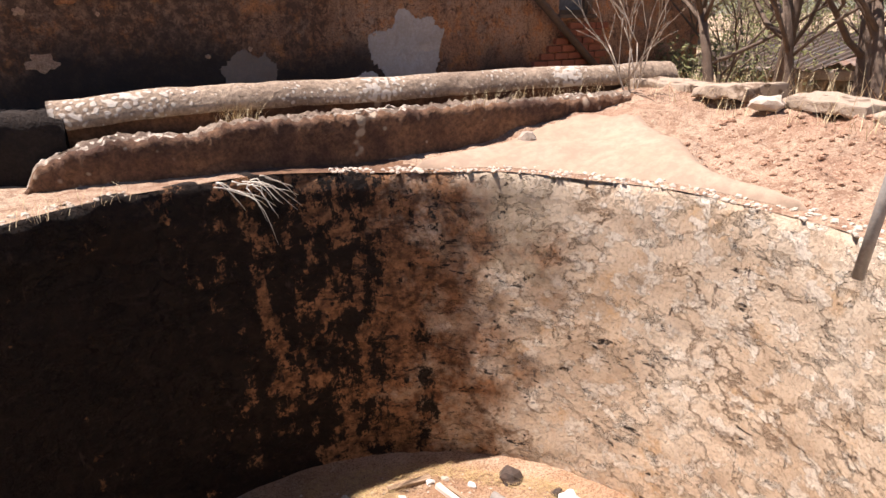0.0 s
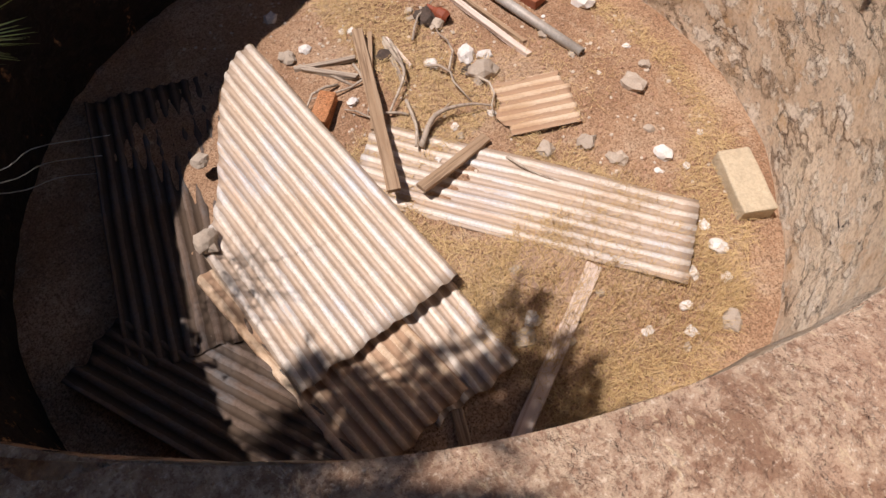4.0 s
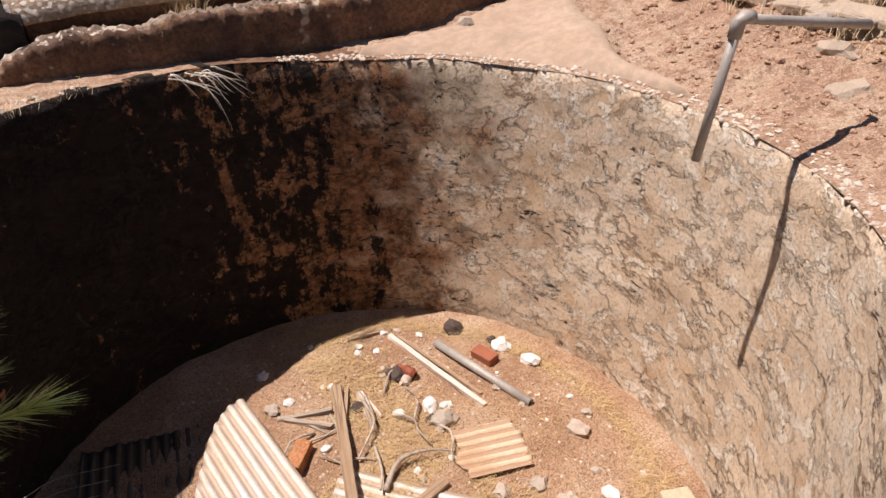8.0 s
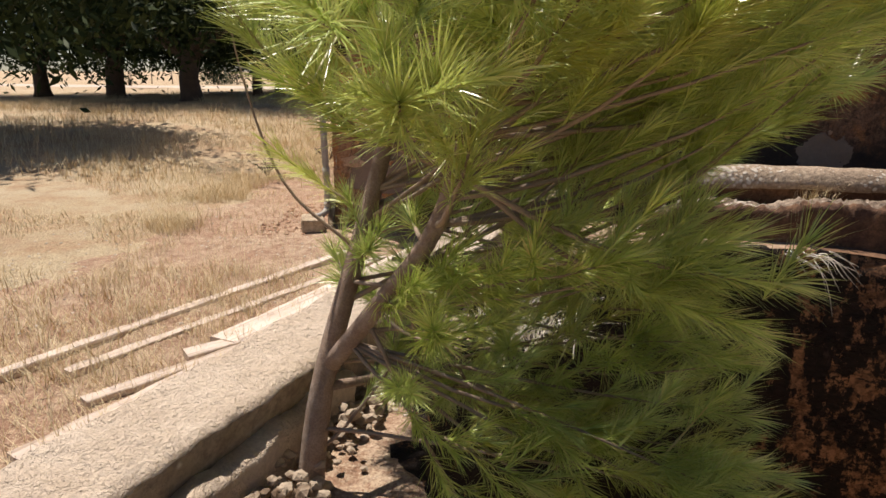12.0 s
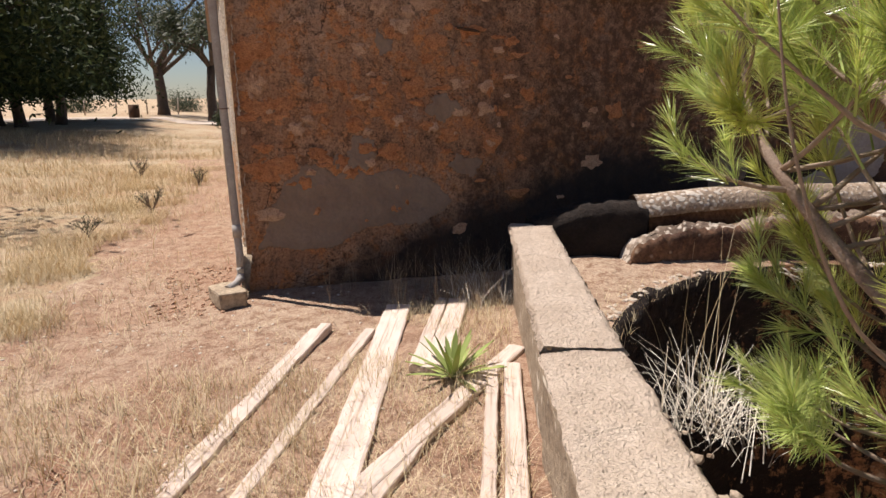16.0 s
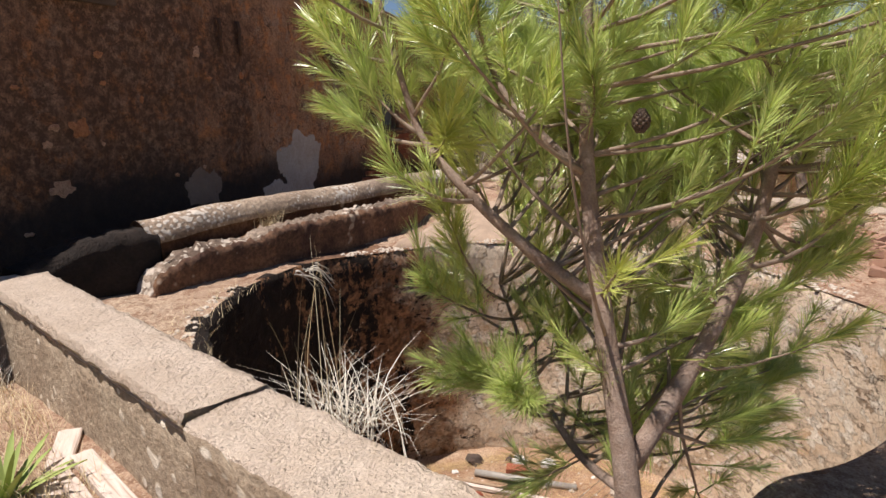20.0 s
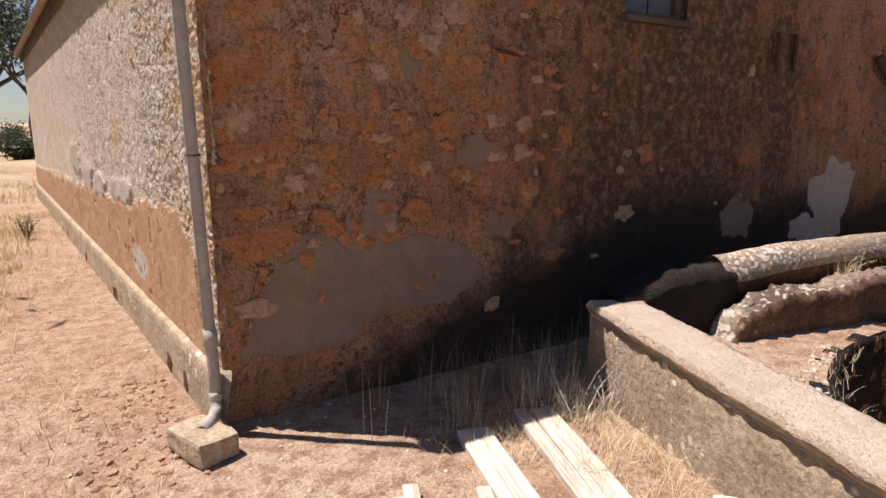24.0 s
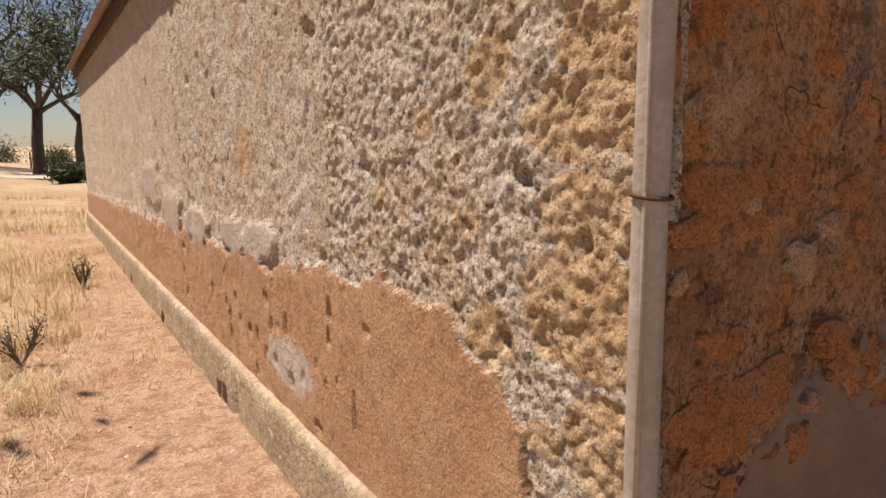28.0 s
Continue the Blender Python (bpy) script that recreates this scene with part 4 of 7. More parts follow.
def west_relief(y, z):
    """How far the face stands proud of the wall's plane."""
    if in_render(y, z):
        holes = smooth(0.42, 0.62, noise.noise(Vector((y * 13, z * 9, 3)))) * smooth(0.9, 1.8, y)
        return 0.014 + 0.006 * fbm(y * 3, z * 3, 5) - 0.03 * holes
    if in_skim(y, z):
        return 0.016 + 0.005 * fbm(y * 5, z * 5, 5)
    cell = noise.voronoi(Vector((y * 6.2 + 0.35 * noise.noise(Vector((y * 4, z * 4, 0))), z * 8.5, 0.5)))[0]
    big = smooth(0.8, 0.2, y)
    lump = (0.004 + 0.002 * big) * smooth(0.0, 0.35, cell[1] - cell[0])
    fine = 0.006 * fbm(y * 9, z * 9, 9, 4) + 0.009 * fbm(y * 40, z * 32, 2, 3)
    hole = smooth(0.50, 0.66, noise.noise(Vector((y * 7.5, z * 7.5, 14)))) * 0.05
    return lump - 0.008 + fine - hole * 0.6


def west_strip(y0, y1, dy, dz):
    ny, nz = int((y1 - y0) / dy), int(3.05 / dz)

    def place(u, v):
        y, z = y1 + (y0 - y1) * u, 0.25 + 3.05 * v
        out = west_relief(y, z)
        if y < 0.06:
            out -= (0.06 - y) * 0.5
        return (-out, y, z)

    def slot(u, v):
        y, z = y1 + (y0 - y1) * u, 0.25 + 3.05 * v
        return 1 if in_skim(y, z) else 2 if in_render(y, z) else 3 if in_ochre(y, z) else 0
    return wall_grid("w", ny, nz, place, [RUBBLE], slot)


SKEW = Matrix.Rotation(radians(3.6), 4, "Z")   # the long wall stands a little out of square
WEST_MATS = [RUBBLE, PALECEM, SANDY, OCHRE]
wall_west = thing("wall_west", joined([west_strip(-0.01, 1.6, 0.009, 0.009), west_strip(1.6, 4.6, 0.022, 0.020), west_strip(4.6, BUILD_Y, 0.06, 0.045)], "wall_west", WEST_MATS),
                  "long sunlit wall of rough limewashed rubble with brown render along its foot", "wall", kind="structure", at=SKEW)


part("wall_core", block(0.09, THICK, THICK, BUILD_Y, -0.2, 3.1, RENDER), None, wall_west)


def plinth_mesh(name, a, b, h0, h1, out, seed):
    a, b = Vector((*a, 0)), Vector((*b, 0))
    way = (b - a).normalized()
    left = Vector((-way.y, way.x, 0))
    n = int((b - a).length / 0.05)
    verts, faces = [], []
    for i in range(n + 1):
        p = a.lerp(b, i / n)
        h = h0 + (h1 - h0) * i / n
        gone = smooth(0.45, 0.6, noise.noise(Vector((i * 0.16 + seed, 0, 2)))) * 0.03
        sec = [(-0.04, h), (0.3 * out, h + 0.004), (out - 0.012, h - 0.004), (out, h - 0.02), (out + 0.004, h * 0.75), (out + 0.006 - gone * 0.5, h * 0.5), (out + 0.008 - gone, h * 0.25), (out + 0.01 - gone, 0.03), (out, -0.2)]
        for u, z in sec:
            q = p + left * u + Vector((0, 0, z))
            verts.append(q + 0.006 * noise.noise_vector(q * 8))
    m = 9
    for i in range(n):
        for s in range(m - 1):
            faces.append((i * m + s, (i + 1) * m + s, (i + 1) * m + s + 1, i * m + s + 1))
    faces.append(tuple(range(m)))
    faces.append(tuple(n * m + s for s in range(m))[::-1])
    return mesh_of(name, verts, faces, PLINTH, True)


thing("plinth_west", plinth_mesh("plinth_west", (0.0, -0.05), (0.0, BUILD_Y), 0.33, 0.30, 0.055, 2),
      "pale cement plinth with broken holes along its foot", "plinth", kind="structure", at=SKEW)
thing("plinth_south", plinth_mesh("plinth_south", (4.2, -0.0), (-0.052, -0.0), 0.30, 0.33, -0.05, 5),
      "pale cement plinth along the shaded gable wall", "plinth", kind="structure")
rng = random.Random(11)
# flat dark patches paint the darkness of holes; nothing is cut open
for y in (0.61, 1.05, 3.18, 3.32, 5.4, 7.5, 8.2):
    part("broken_hole", patch_mesh("broken_hole", blob_points(0.13, 0.12, y, 14, 0.6), 0.0, IRON, 0.004), None, wall_west, "dark patch painted for the darkness of a hole in the plinth", at=pose(-0.068, y, 0.04 + 0.04 * rng.random()) @ pose(0, 0, 0, 0, 0, -90))


# roof with its eave over the long wall
def corrugated(name, length, width, pitch, amp, mat, thick=0.0015, along=10, bend=None, ragged=0.0, seed=0, torn=None):
    """A corrugated sheet: waves across x, running along y, middle at the origin."""
    per = 8
    nx = int(width / pitch * per)
    verts, faces = [], []
    for side in (1, -1):
        for j in range(along + 1):
            for i in range(nx + 1):
                x = -width / 2 + width * i / nx
                gap = torn(x) if torn else 0.0
                y = -length / 2 + gap + (length - gap) * j / along
                if ragged and j in (0, along):
                    y += ragged * noise.noise(Vector((x * 9, j, seed)))
                z = amp * math.cos(2 * math.pi * x / pitch) + side * thick
                if bend:
                    z += bend(x, y)
                verts.append((x, y, z))
    m, half = nx + 1, (along + 1) * (nx + 1)
    for j in range(along):
        for i in range(nx):
            a = j * m + i
            faces.append((a, a + 1, a + m + 1, a + m))
            faces.append((half + a, half + a + m, half + a + m + 1, half + a + 1))
    edge = [i for i in range(nx)] + [nx + j * m for j in range(along)]
    ring = [(i, i + 1) for i in range(nx)] + [(nx + j * m, nx + (j + 1) * m) for j in range(along)] + [(along * m + i + 1, along * m + i) for i in range(nx)] + [((j + 1) * m, j * m) for j in range(along)]
    for a, b in ring:
        faces.append((b, a, half + a, half + b))
    return mesh_of(name, verts, faces, mat, True)


roof = holder("roof", pose(0, 0, 0), "rusty corrugated iron roof with a shallow timber eave", "roof", kind="structure")
slope = math.atan2(1.5, 3.9)
run = math.hypot(4.03, 1.5 * 4.03 / 3.9)
part("roof_sheet", corrugated("roof_sheet", run, BUILD_Y + 0.3, 0.152, 0.016, ROOFMETAL, 0.002, 4), None, roof,
     at=SKEW @ Matrix.Translation((1.885, BUILD_Y / 2, 3.31 + 1.5 * 1.885 / 3.9)) @ Matrix.Rotation(-slope, 4, "Y") @ Matrix.Rotation(radians(90), 4, "Z"))
for x0, z0, x1, z1 in ((3.85, 4.78, 7.7, 3.04), (7.6, 3.05, 11.6, 2.66)):
    L = math.hypot(x1 - x0, z1 - z0)
    part("roof_sheet", corrugated("roof_sheet", L, BUILD_Y + 0.25, 0.152, 0.016, ROOFMETAL, 0.002, 3), None, roof,
         at=Matrix.Translation(((x0 + x1) / 2, BUILD_Y / 2, (z0 + z1) / 2)) @ Matrix.Rotation(-math.atan2(z1 - z0, x1 - x0), 4, "Y") @ Matrix.Rotation(radians(90), 4, "Z"))
part("fascia", box_bm(0.03, BUILD_Y + 0.2, 0.16, 0.004), TIMBER, roof, "dark timber fascia board", at=SKEW @ pose(-0.035, BUILD_Y / 2, 3.06))
sec = [(0.055 * math.cos(a), 0.055 * math.sin(a)) for a in [math.pi + math.pi * k / 8 for k in range(9)]]
gv, gf = [], []
for y in (-0.12, BUILD_Y + 0.1):
    for sx, sz in sec + [(s * 0.93, t * 0.93) for s, t in sec[::-1]]:
        gv.append((-0.11 + sx, y, 3.24 + sz))
for k in range(18):
    j = (k + 1) % 18
    gf.append((k, j, 18 + j, 18 + k))
part("gutter", mesh_of("gutter", gv, gf, ROOFMETAL), None, roof, "old half-round gutter", at=SKEW)
thing("ceiling", block(0.1, BUILD_X - 0.1, 0.1, BUILD_Y - 0.1, 2.42, 2.44, TIMBER, "ceiling"), "plain board ceiling inside the old building", "ceiling", kind="structure")

# ---- downpipe at the corner ----
down = holder("downpipe", pose(-0.075, -0.045, 0), "faded grey downpipe strapped to the corner of the building", "downpipe")
part("pipe", tube_mesh("pipe", [(-0.06, -0.02, 3.16), (-0.02, 0.0, 2.95), (-0.012, 0.0, 2.2), (0.0, 0.0, 1.4), (0.012, -0.006, 0.62), (0.018, -0.01, 0.34), (0.015, -0.02, 0.2)], [0.031] * 7, 18, PIPEPAINT), None, down)
part("seam", tube_mesh("seam", [(-0.046, -0.012, 2.9), (-0.040, -0.012, 2.2), (-0.027, -0.014, 1.4), (-0.015, -0.02, 0.62)], [0.005] * 4, 6, PIPEPAINT), None, down)
part("collar", tube_mesh("collar", [(0.013, -0.008, 0.60), (0.015, -0.008, 0.50)], [0.037, 0.037], 18, PIPEPAINT), None, down)
part("outlet", hollow_mesh("outlet", [(0.015, -0.015, 0.24), (0.01, -0.04, 0.16), (-0.03, -0.10, 0.12), (-0.09, -0.17, 0.105)], 0.037, 0.031, 18, [PIPEPAINT]), None, down, "open pipe elbow at the foot")
for z in (1.52, 2.6):
    part("strap", tube_mesh("strap", [(0.036 * math.cos(a), 0.036 * math.sin(a), z + 0.004 * math.sin(a)) for a in [2 * math.pi * k / 14 for k in range(15)]], [0.004] * 15, 5, IRON), None, down, "rusty wire strap")
ob = holder("splash_block", pose(-0.17, -0.22, 0.0, 0, 0, 18), "chipped cement splash block at the foot of the downpipe", "cement block")
part("block", box_bm(0.22, 0.35, 0.125, 0.02, 0.014, 4, 3), PLINTH, ob)


# ---- materials of loose things ----
def corrugated_iron(name, pale, mid, cool, rust, dirt, rough=0.62, metal=0.25):
    """Weathered sheet: blotches, rust streaks along the ridges, and a darker brown along the troughs."""
    m = Mat(name, rough, metal).local()
    n1, n2, n3 = m.noise(1.8, 6, 0.65), m.noise(9, 6, 0.7, m.stretch(1.0, 0.18, 1.0)), m.noise(60, 3, 0.6)
    c = m.ramp(n1, (0.34, pale), (0.5, mid), (0.64, cool))
    c = m.mix(m.ramp(n2, (0.52, 0.0), (0.66, 0.6)), c, rust)
    c = m.mix(m.ramp(m.noise(34, 3, 0.6, m.stretch(1.0, 0.05, 1.0)), (0.56, 0.0), (0.66, 0.5)), c, rust)
    c = m.mix(m.ramp(n3, (0.40, 0.25), (0.55, 0.0)), c, dirt)
    p = m.n.new("ShaderNodeSeparateXYZ")
    m.l.new(m.co, p.inputs[0])
    wave = m.math("COSINE", m.math("MULTIPLY", p.outputs[0], 2 * math.pi / 0.076))
    low = m.math("ADD", wave, m.math("MULTIPLY", m.math("SUBTRACT", m.noise(5, 5, 0.7), 0.5), 2.4))
    c = m.mix(m.ramp(low, (-0.9, 0.75), (0.1, 0.0)), c, dirt)
    m.bump(n2, 0.003)
    return m.done(c)


def old_wood(name, a, b, dark):
    m = Mat(name, 0.93).local()
    grain = m.noise(30, 5, 0.65, m.stretch(1.0, 0.06, 1.0), 0.4)
    c = m.mix(m.ramp(grain, (0.38, 0.0), (0.62, 1.0)), a, b)
    c = m.mix(m.ramp(m.noise(55, 3, 0.6, m.stretch(1.0, 0.03, 1.0)), (0.36, 0.8), (0.46, 0.0)), c, dark)
    c = m.mix(m.ramp(m.noise(3, 4), (0.5, 0.0), (0.72, 0.4)), c, dark)
    c = m.mix(m.math("MULTIPLY", m.random(), 0.35), c, dark)
    m.bump(grain, 0.004)
    return m.done(c)


SHEET = corrugated_iron("weathered_galvanised_iron", (0.60, 0.51, 0.41), (0.64, 0.58, 0.50), (0.54, 0.56, 0.58), (0.50, 0.33, 0.20), (0.36, 0.26, 0.18))
# darkened copy of SHEET: the tank's shade put into the colour; also roofs the shed
DARKSHEET = corrugated_iron("shade_and_rust_dark_iron", (0.12, 0.085, 0.06), (0.15, 0.11, 0.085), (0.13, 0.13, 0.13), (0.10, 0.055, 0.03), (0.06, 0.04, 0.025), 0.8)
RUSTSHEET = corrugated_iron("rusted_corrugated_iron", (0.66, 0.54, 0.40), (0.60, 0.46, 0.32), (0.50, 0.36, 0.23), (0.46, 0.28, 0.15), (0.33, 0.20, 0.12), 0.8, 0.1)
PLANK = old_wood("bleached_plank", (0.72, 0.605, 0.52), (0.61, 0.50, 0.42), (0.36, 0.27, 0.20))
OLDPLANK = old_wood("brown_old_plank", (0.44, 0.32, 0.21), (0.34, 0.23, 0.14), (0.16, 0.10, 0.06))
GREYWOOD = old_wood("grey_dead_stick", (0.50, 0.43, 0.34), (0.36, 0.29, 0.22), (0.18, 0.13, 0.10))
LIMEBLOCK = simple("yellowish_limestone", (0.58, 0.48, 0.33), (0.50, 0.41, 0.28), 7.0, bump=0.006)
STONE = simple("pale_rubble", (0.58, 0.49, 0.39), (0.47, 0.37, 0.28), 9.0, bump=0.006, vary=0.5)
WHITE = simple("white_plaster_bit", (0.78, 0.75, 0.70), (0.68, 0.62, 0.55), 12.0, bump=0.003)
DARKSTUFF = simple("charred_dark_lump", (0.07, 0.055, 0.045), (0.12, 0.08, 0.06), 9.0, bump=0.004)
REDCLAY = simple("red_clay_ware", (0.30, 0.08, 0.04), (0.22, 0.06, 0.03), 9.0, rough=0.5, bump=0.001)
GALVPIPE = simple("dull_galvanised_pipe", (0.46, 0.43, 0.38), (0.36, 0.31, 0.26), 8.0, rough=0.55, metal=0.2, bump=0.001)


def straw_material(name, a, b, c3):
    m = Mat(name, 0.9)
    c = m.ramp(m.island(), (0.0, a), (0.55, b), (1.0, c3))
    return m.done(c)


STRAW = straw_material("dry_straw", (0.60, 0.47, 0.27), (0.70, 0.59, 0.38), (0.49, 0.34, 0.18))
PALESTRAW = straw_material("bleached_dead_grass", (0.66, 0.60, 0.48), (0.74, 0.68, 0.57), (0.55, 0.46, 0.34))
DARKSTRAW = straw_material("dull_dead_grass", (0.30, 0.22, 0.14), (0.40, 0.31, 0.20), (0.20, 0.14, 0.09))
TANKSTRAW = straw_material("golden_trampled_straw", (0.46, 0.31, 0.14), (0.60, 0.44, 0.22), (0.32, 0.20, 0.09))
YUCCA = straw_material("green_yucca_leaf", (0.20, 0.26, 0.07), (0.30, 0.36, 0.11), (0.40, 0.41, 0.15))


def floor_z(x, y):
    r = math.hypot(x - CX, y - CY)
    return FLOOR + 0.05 * (1 - (r / RR) ** 2) + 0.03 * fbm(x * 1.7, y * 1.7) + 0.012 * fbm(x * 8, y * 8, 2, 3)


# ---- inside the tank ----
def lay_sheet(x0, y0, x1, y1, width, z, mat, label, tilt=0.0, pitch=0.0, seed=0, ragged=0.03, bend=0.02, name="corrugated_sheet", torn=None):
    length = math.hypot(x1 - x0, y1 - y0)
    ang = math.atan2(-(x1 - x0), y1 - y0)
    me = corrugated(name, length, width, 0.076, 0.0095, mat, 0.0012, 22, lambda x, y: bend * fbm(x * 1.5 + seed, y * 1.2, seed, 2), ragged, seed, torn)
    m = Matrix.Translation(((x0 + x1) / 2, (y0 + y1) / 2, z)) @ Matrix.Rotation(ang, 4, "Z") @ Matrix.Rotation(tilt, 4, "Y") @ Matrix.Rotation(pitch, 4, "X")
    return thing(name, me, label, "corrugated iron", "corrugated sheets in the tank", at=m)


lay_sheet(3.00, -2.50, 3.03, -4.60, 0.98, -1.835, SHEET, "weathered corrugated iron sheet lying slanted on the pile, its end torn", 0.05, 0.02, 1, 0.03, 0.025, torn=lambda x: 1.05 * smooth(-0.46, 0.49, x) ** 1.2)
lay_sheet(2.75, -3.70, 2.88, -5.10, 0.66, -1.90, RUSTSHEET, "tan rusted corrugated iron sheet jutting from under another sheet", 0.04, 0.0, 2, 0.05, 0.02)
lay_sheet(3.24, -4.20, 3.24, -5.11, 0.52, -1.90, SHEET, "short torn end of corrugated iron on the tank floor", 0.03, 0.0, 3, 0.05)
lay_sheet(1.93, -3.70, 2.62, -5.15, 0.62, -1.90, DARKSHEET, "corrugated iron sheet painted dark for the shade, sloping down from the tank's side", -0.10, 0.0, 4, 0.05)
lay_sheet(2.80, -2.30, 2.28, -4.10, 0.76, -1.93, DARKSHEET, "corrugated iron sheet under the others, painted dark for the shade", -0.03, 0.02, 6)
lay_sheet(3.57, -3.60, 4.69, -5.18, 0.54, -1.91, SHEET, "straight corrugated iron sheet lying flat on straw", 0.02, 0.0, 5, 0.012)
lay_sheet(4.43, -3.83, 4.86, -4.02, 0.42, -1.91, RUSTSHEET, "small rusted scrap of corrugated iron half buried in litter", 0.0, 0.0, 9, 0.05, 0.015)


def board(x0, y0, x1, y1, width, thick, z0, z1, mat, label, seed=0, group="", name="plank", jag=0.006):
    """A weathered plank from one point to another, with split and uneven edges."""
    L = math.hypot(x1 - x0, y1 - y0)
    n = max(6, int(L / 0.07))
    verts, faces = [], []
    for i in range(n + 1):
        y = L * i / n
        end = 0.02 * noise.noise(Vector((seed, i * 7.1, 1))) if i in (0, n) else 0
        bow = 0.012 * math.sin(math.pi * i / n) * noise.noise(Vector((seed * 2.3, 5, 0)))
        for k, (u, w) in enumerate(((-0.5, 0), (0.5, 0), (0.5, 0.85), (0.44, 1), (0.15, 1.0), (-0.15, 1.0), (-0.44, 1), (-0.5, 0.85))):
            j = jag * noise.noise(Vector((seed * 5 + u * 3, y * 8, w)))
            verts.append((u * width + j + bow, y + end * (1 + u), w * thick + j * 0.6))
    m = 8
    for i in range(n):
        for k in range(m):
            q = (k + 1) % m
            faces.append((i * m + k, i * m + q, (i + 1) * m + q, (i + 1) * m + k))
    faces.append(tuple(range(m))[::-1])
    faces.append(tuple(n * m + k for k in range(m)))
    at = Matrix.Translation((x0, y0, z0)) @ Matrix.Rotation(math.atan2(-(x1 - x0), y1 - y0), 4, "Z") @ Matrix.Rotation(math.atan2(z1 - z0, L), 4, "X")
    return thing(name, mesh_of(name, verts, faces, mat), label, "plank", group, at=at)


G = "planks in the tank"
board(4.11, -2.76, 3.55, -3.98, 0.075, 0.025, -1.90, -1.80, OLDPLANK, "split brown plank resting on the iron sheets", 1, G)
board(4.17, -2.82, 3.72, -3.52, 0.03, 0.02, -1.91, -1.87, OLDPLANK, "dark splinter split from the brown plank", 12, G)
board(3.69, -4.03, 4.23, -3.95, 0.07, 0.03, -1.85, -1.91, OLDPLANK, "short broken brown stake on the iron sheet", 2, G)
board(4.17, -4.95, 3.20, -5.42, 0.085, 0.022, -1.94, -1.94, PLANK, "pale narrow plank sticking out from under the sheet", 3, G)
board(4.79, -2.48, 4.89, -3.60, 0.045, 0.03, -1.95, -1.95, PLANK, "bleached batten lying beside the pipe", 4, G)
board(4.84, -2.55, 4.94, -3.50, 0.03, 0.03, -1.95, -1.95, OLDPLANK, "brown batten lying beside the pipe", 5, G)
board(4.80, -2.38, 4.48, -2.30, 0.04, 0.025, -1.95, -1.95, OLDPLANK, "thin branch-like batten at the edge of the shade", 6, G)
board(3.66, -2.80, 3.90, -3.10, 0.035, 0.03, -1.93, -1.91, GREYWOOD, "grey stick on the litter", 7, G)
board(3.62, -2.76, 3.98, -2.94, 0.03, 0.03, -1.94, -1.92, GREYWOOD, "grey stick on the litter", 8, G)
board(4.21, -2.92, 4.10, -3.30, 0.03, 0.025, -1.94, -1.93, GREYWOOD, "grey stick on the litter", 9, G)
board(4.24, -2.90, 4.22, -3.20, 0.025, 0.02, -1.94, -1.93, PLANK, "short pale stick on the litter", 10, G)
board(3.20, -4.86, 3.02, -5.30, 0.06, 0.02, -1.94, -1.94, OLDPLANK, "brown board under the torn sheet", 11, G)

pipe = thing("loose_pipe", hollow_mesh("loose_pipe", [(5.03, -2.82, -1.92), (5.09, -3.3, -1.92), (5.157, -3.80, -1.92)], 0.034, 0.028, 20, [GALVPIPE]), "length of dull grey metal pipe lying on the tank floor", "pipe")
ob = holder("limestone_block", pose(5.20, -5.10, -1.99, 0, 0, -28), "yellowish sawn limestone block lying by the tank wall", "stone block")
part("block", box_bm(0.20, 0.42, 0.12, 0.014, 0.006, 3, 2), LIMEBLOCK, ob)
ob = holder("brick", pose(3.58, -3.18, -1.95, 0, 0, 40), "orange-brown brick propped under the iron sheet", "brick")
part("block", box_bm(0.23, 0.11, 0.10, 0.01, 0.004, 2, 5), ORANGE, ob)
ob = holder("brick", pose(5.25, -3.18, -1.97, 0, 0, 10), "dusty red brick lying among stones", "brick")
part("block", box_bm(0.12, 0.2, 0.07, 0.008, 0.003, 2, 6), BRICK, ob)
ob = holder("paving_slab", pose(3.98, -4.80, -1.975, 2, 3, 28), "brown stone slab half under the iron sheet", "slab")
part("slab", box_bm(0.34, 0.36, 0.05, 0.008, 0.004, 3, 7), simple("brown_slab", (0.45, 0.31, 0.22), (0.36, 0.24, 0.17), 5.0, bump=0.004), ob)
jug = bmesh.new()
for k, (z, r) in enumerate(((0, .03), (.03, .045), (.08, .04), (.12, .018), (.17, .015))):
    bmesh.ops.create_circle(jug, radius=r, segments=14, matrix=Matrix.Translation((0, 0, z)))
jug.verts.ensure_lookup_table()
for k in range(4):
    for i in range(14):
        jug.faces.new((jug.verts[k * 14 + i], jug.verts[k * 14 + (i + 1) % 14], jug.verts[(k + 1) * 14 + (i + 1) % 14], jug.verts[(k + 1) * 14 + i]))
ob = holder("bottle", pose(4.66, -3.03, -1.91, 80, 0, 200), "dark red-brown bottle lying on its side", "bottle")
part("bottle_body", jug, REDCLAY, ob)


def stone(x, y, z, size, seed, mat, label, name="stone", group="stones in the tank", category="stone"):
    me = bpy.data.meshes.new(name)
    bm = rock_bm(size, seed)
    bm.to_mesh(me)
    bm.free()
    me.materials.append(mat)
    return thing(name, me, label, category, group, at=pose(x, y, z + size[2] * 0.15, 0, 0, seed * 57 % 360))


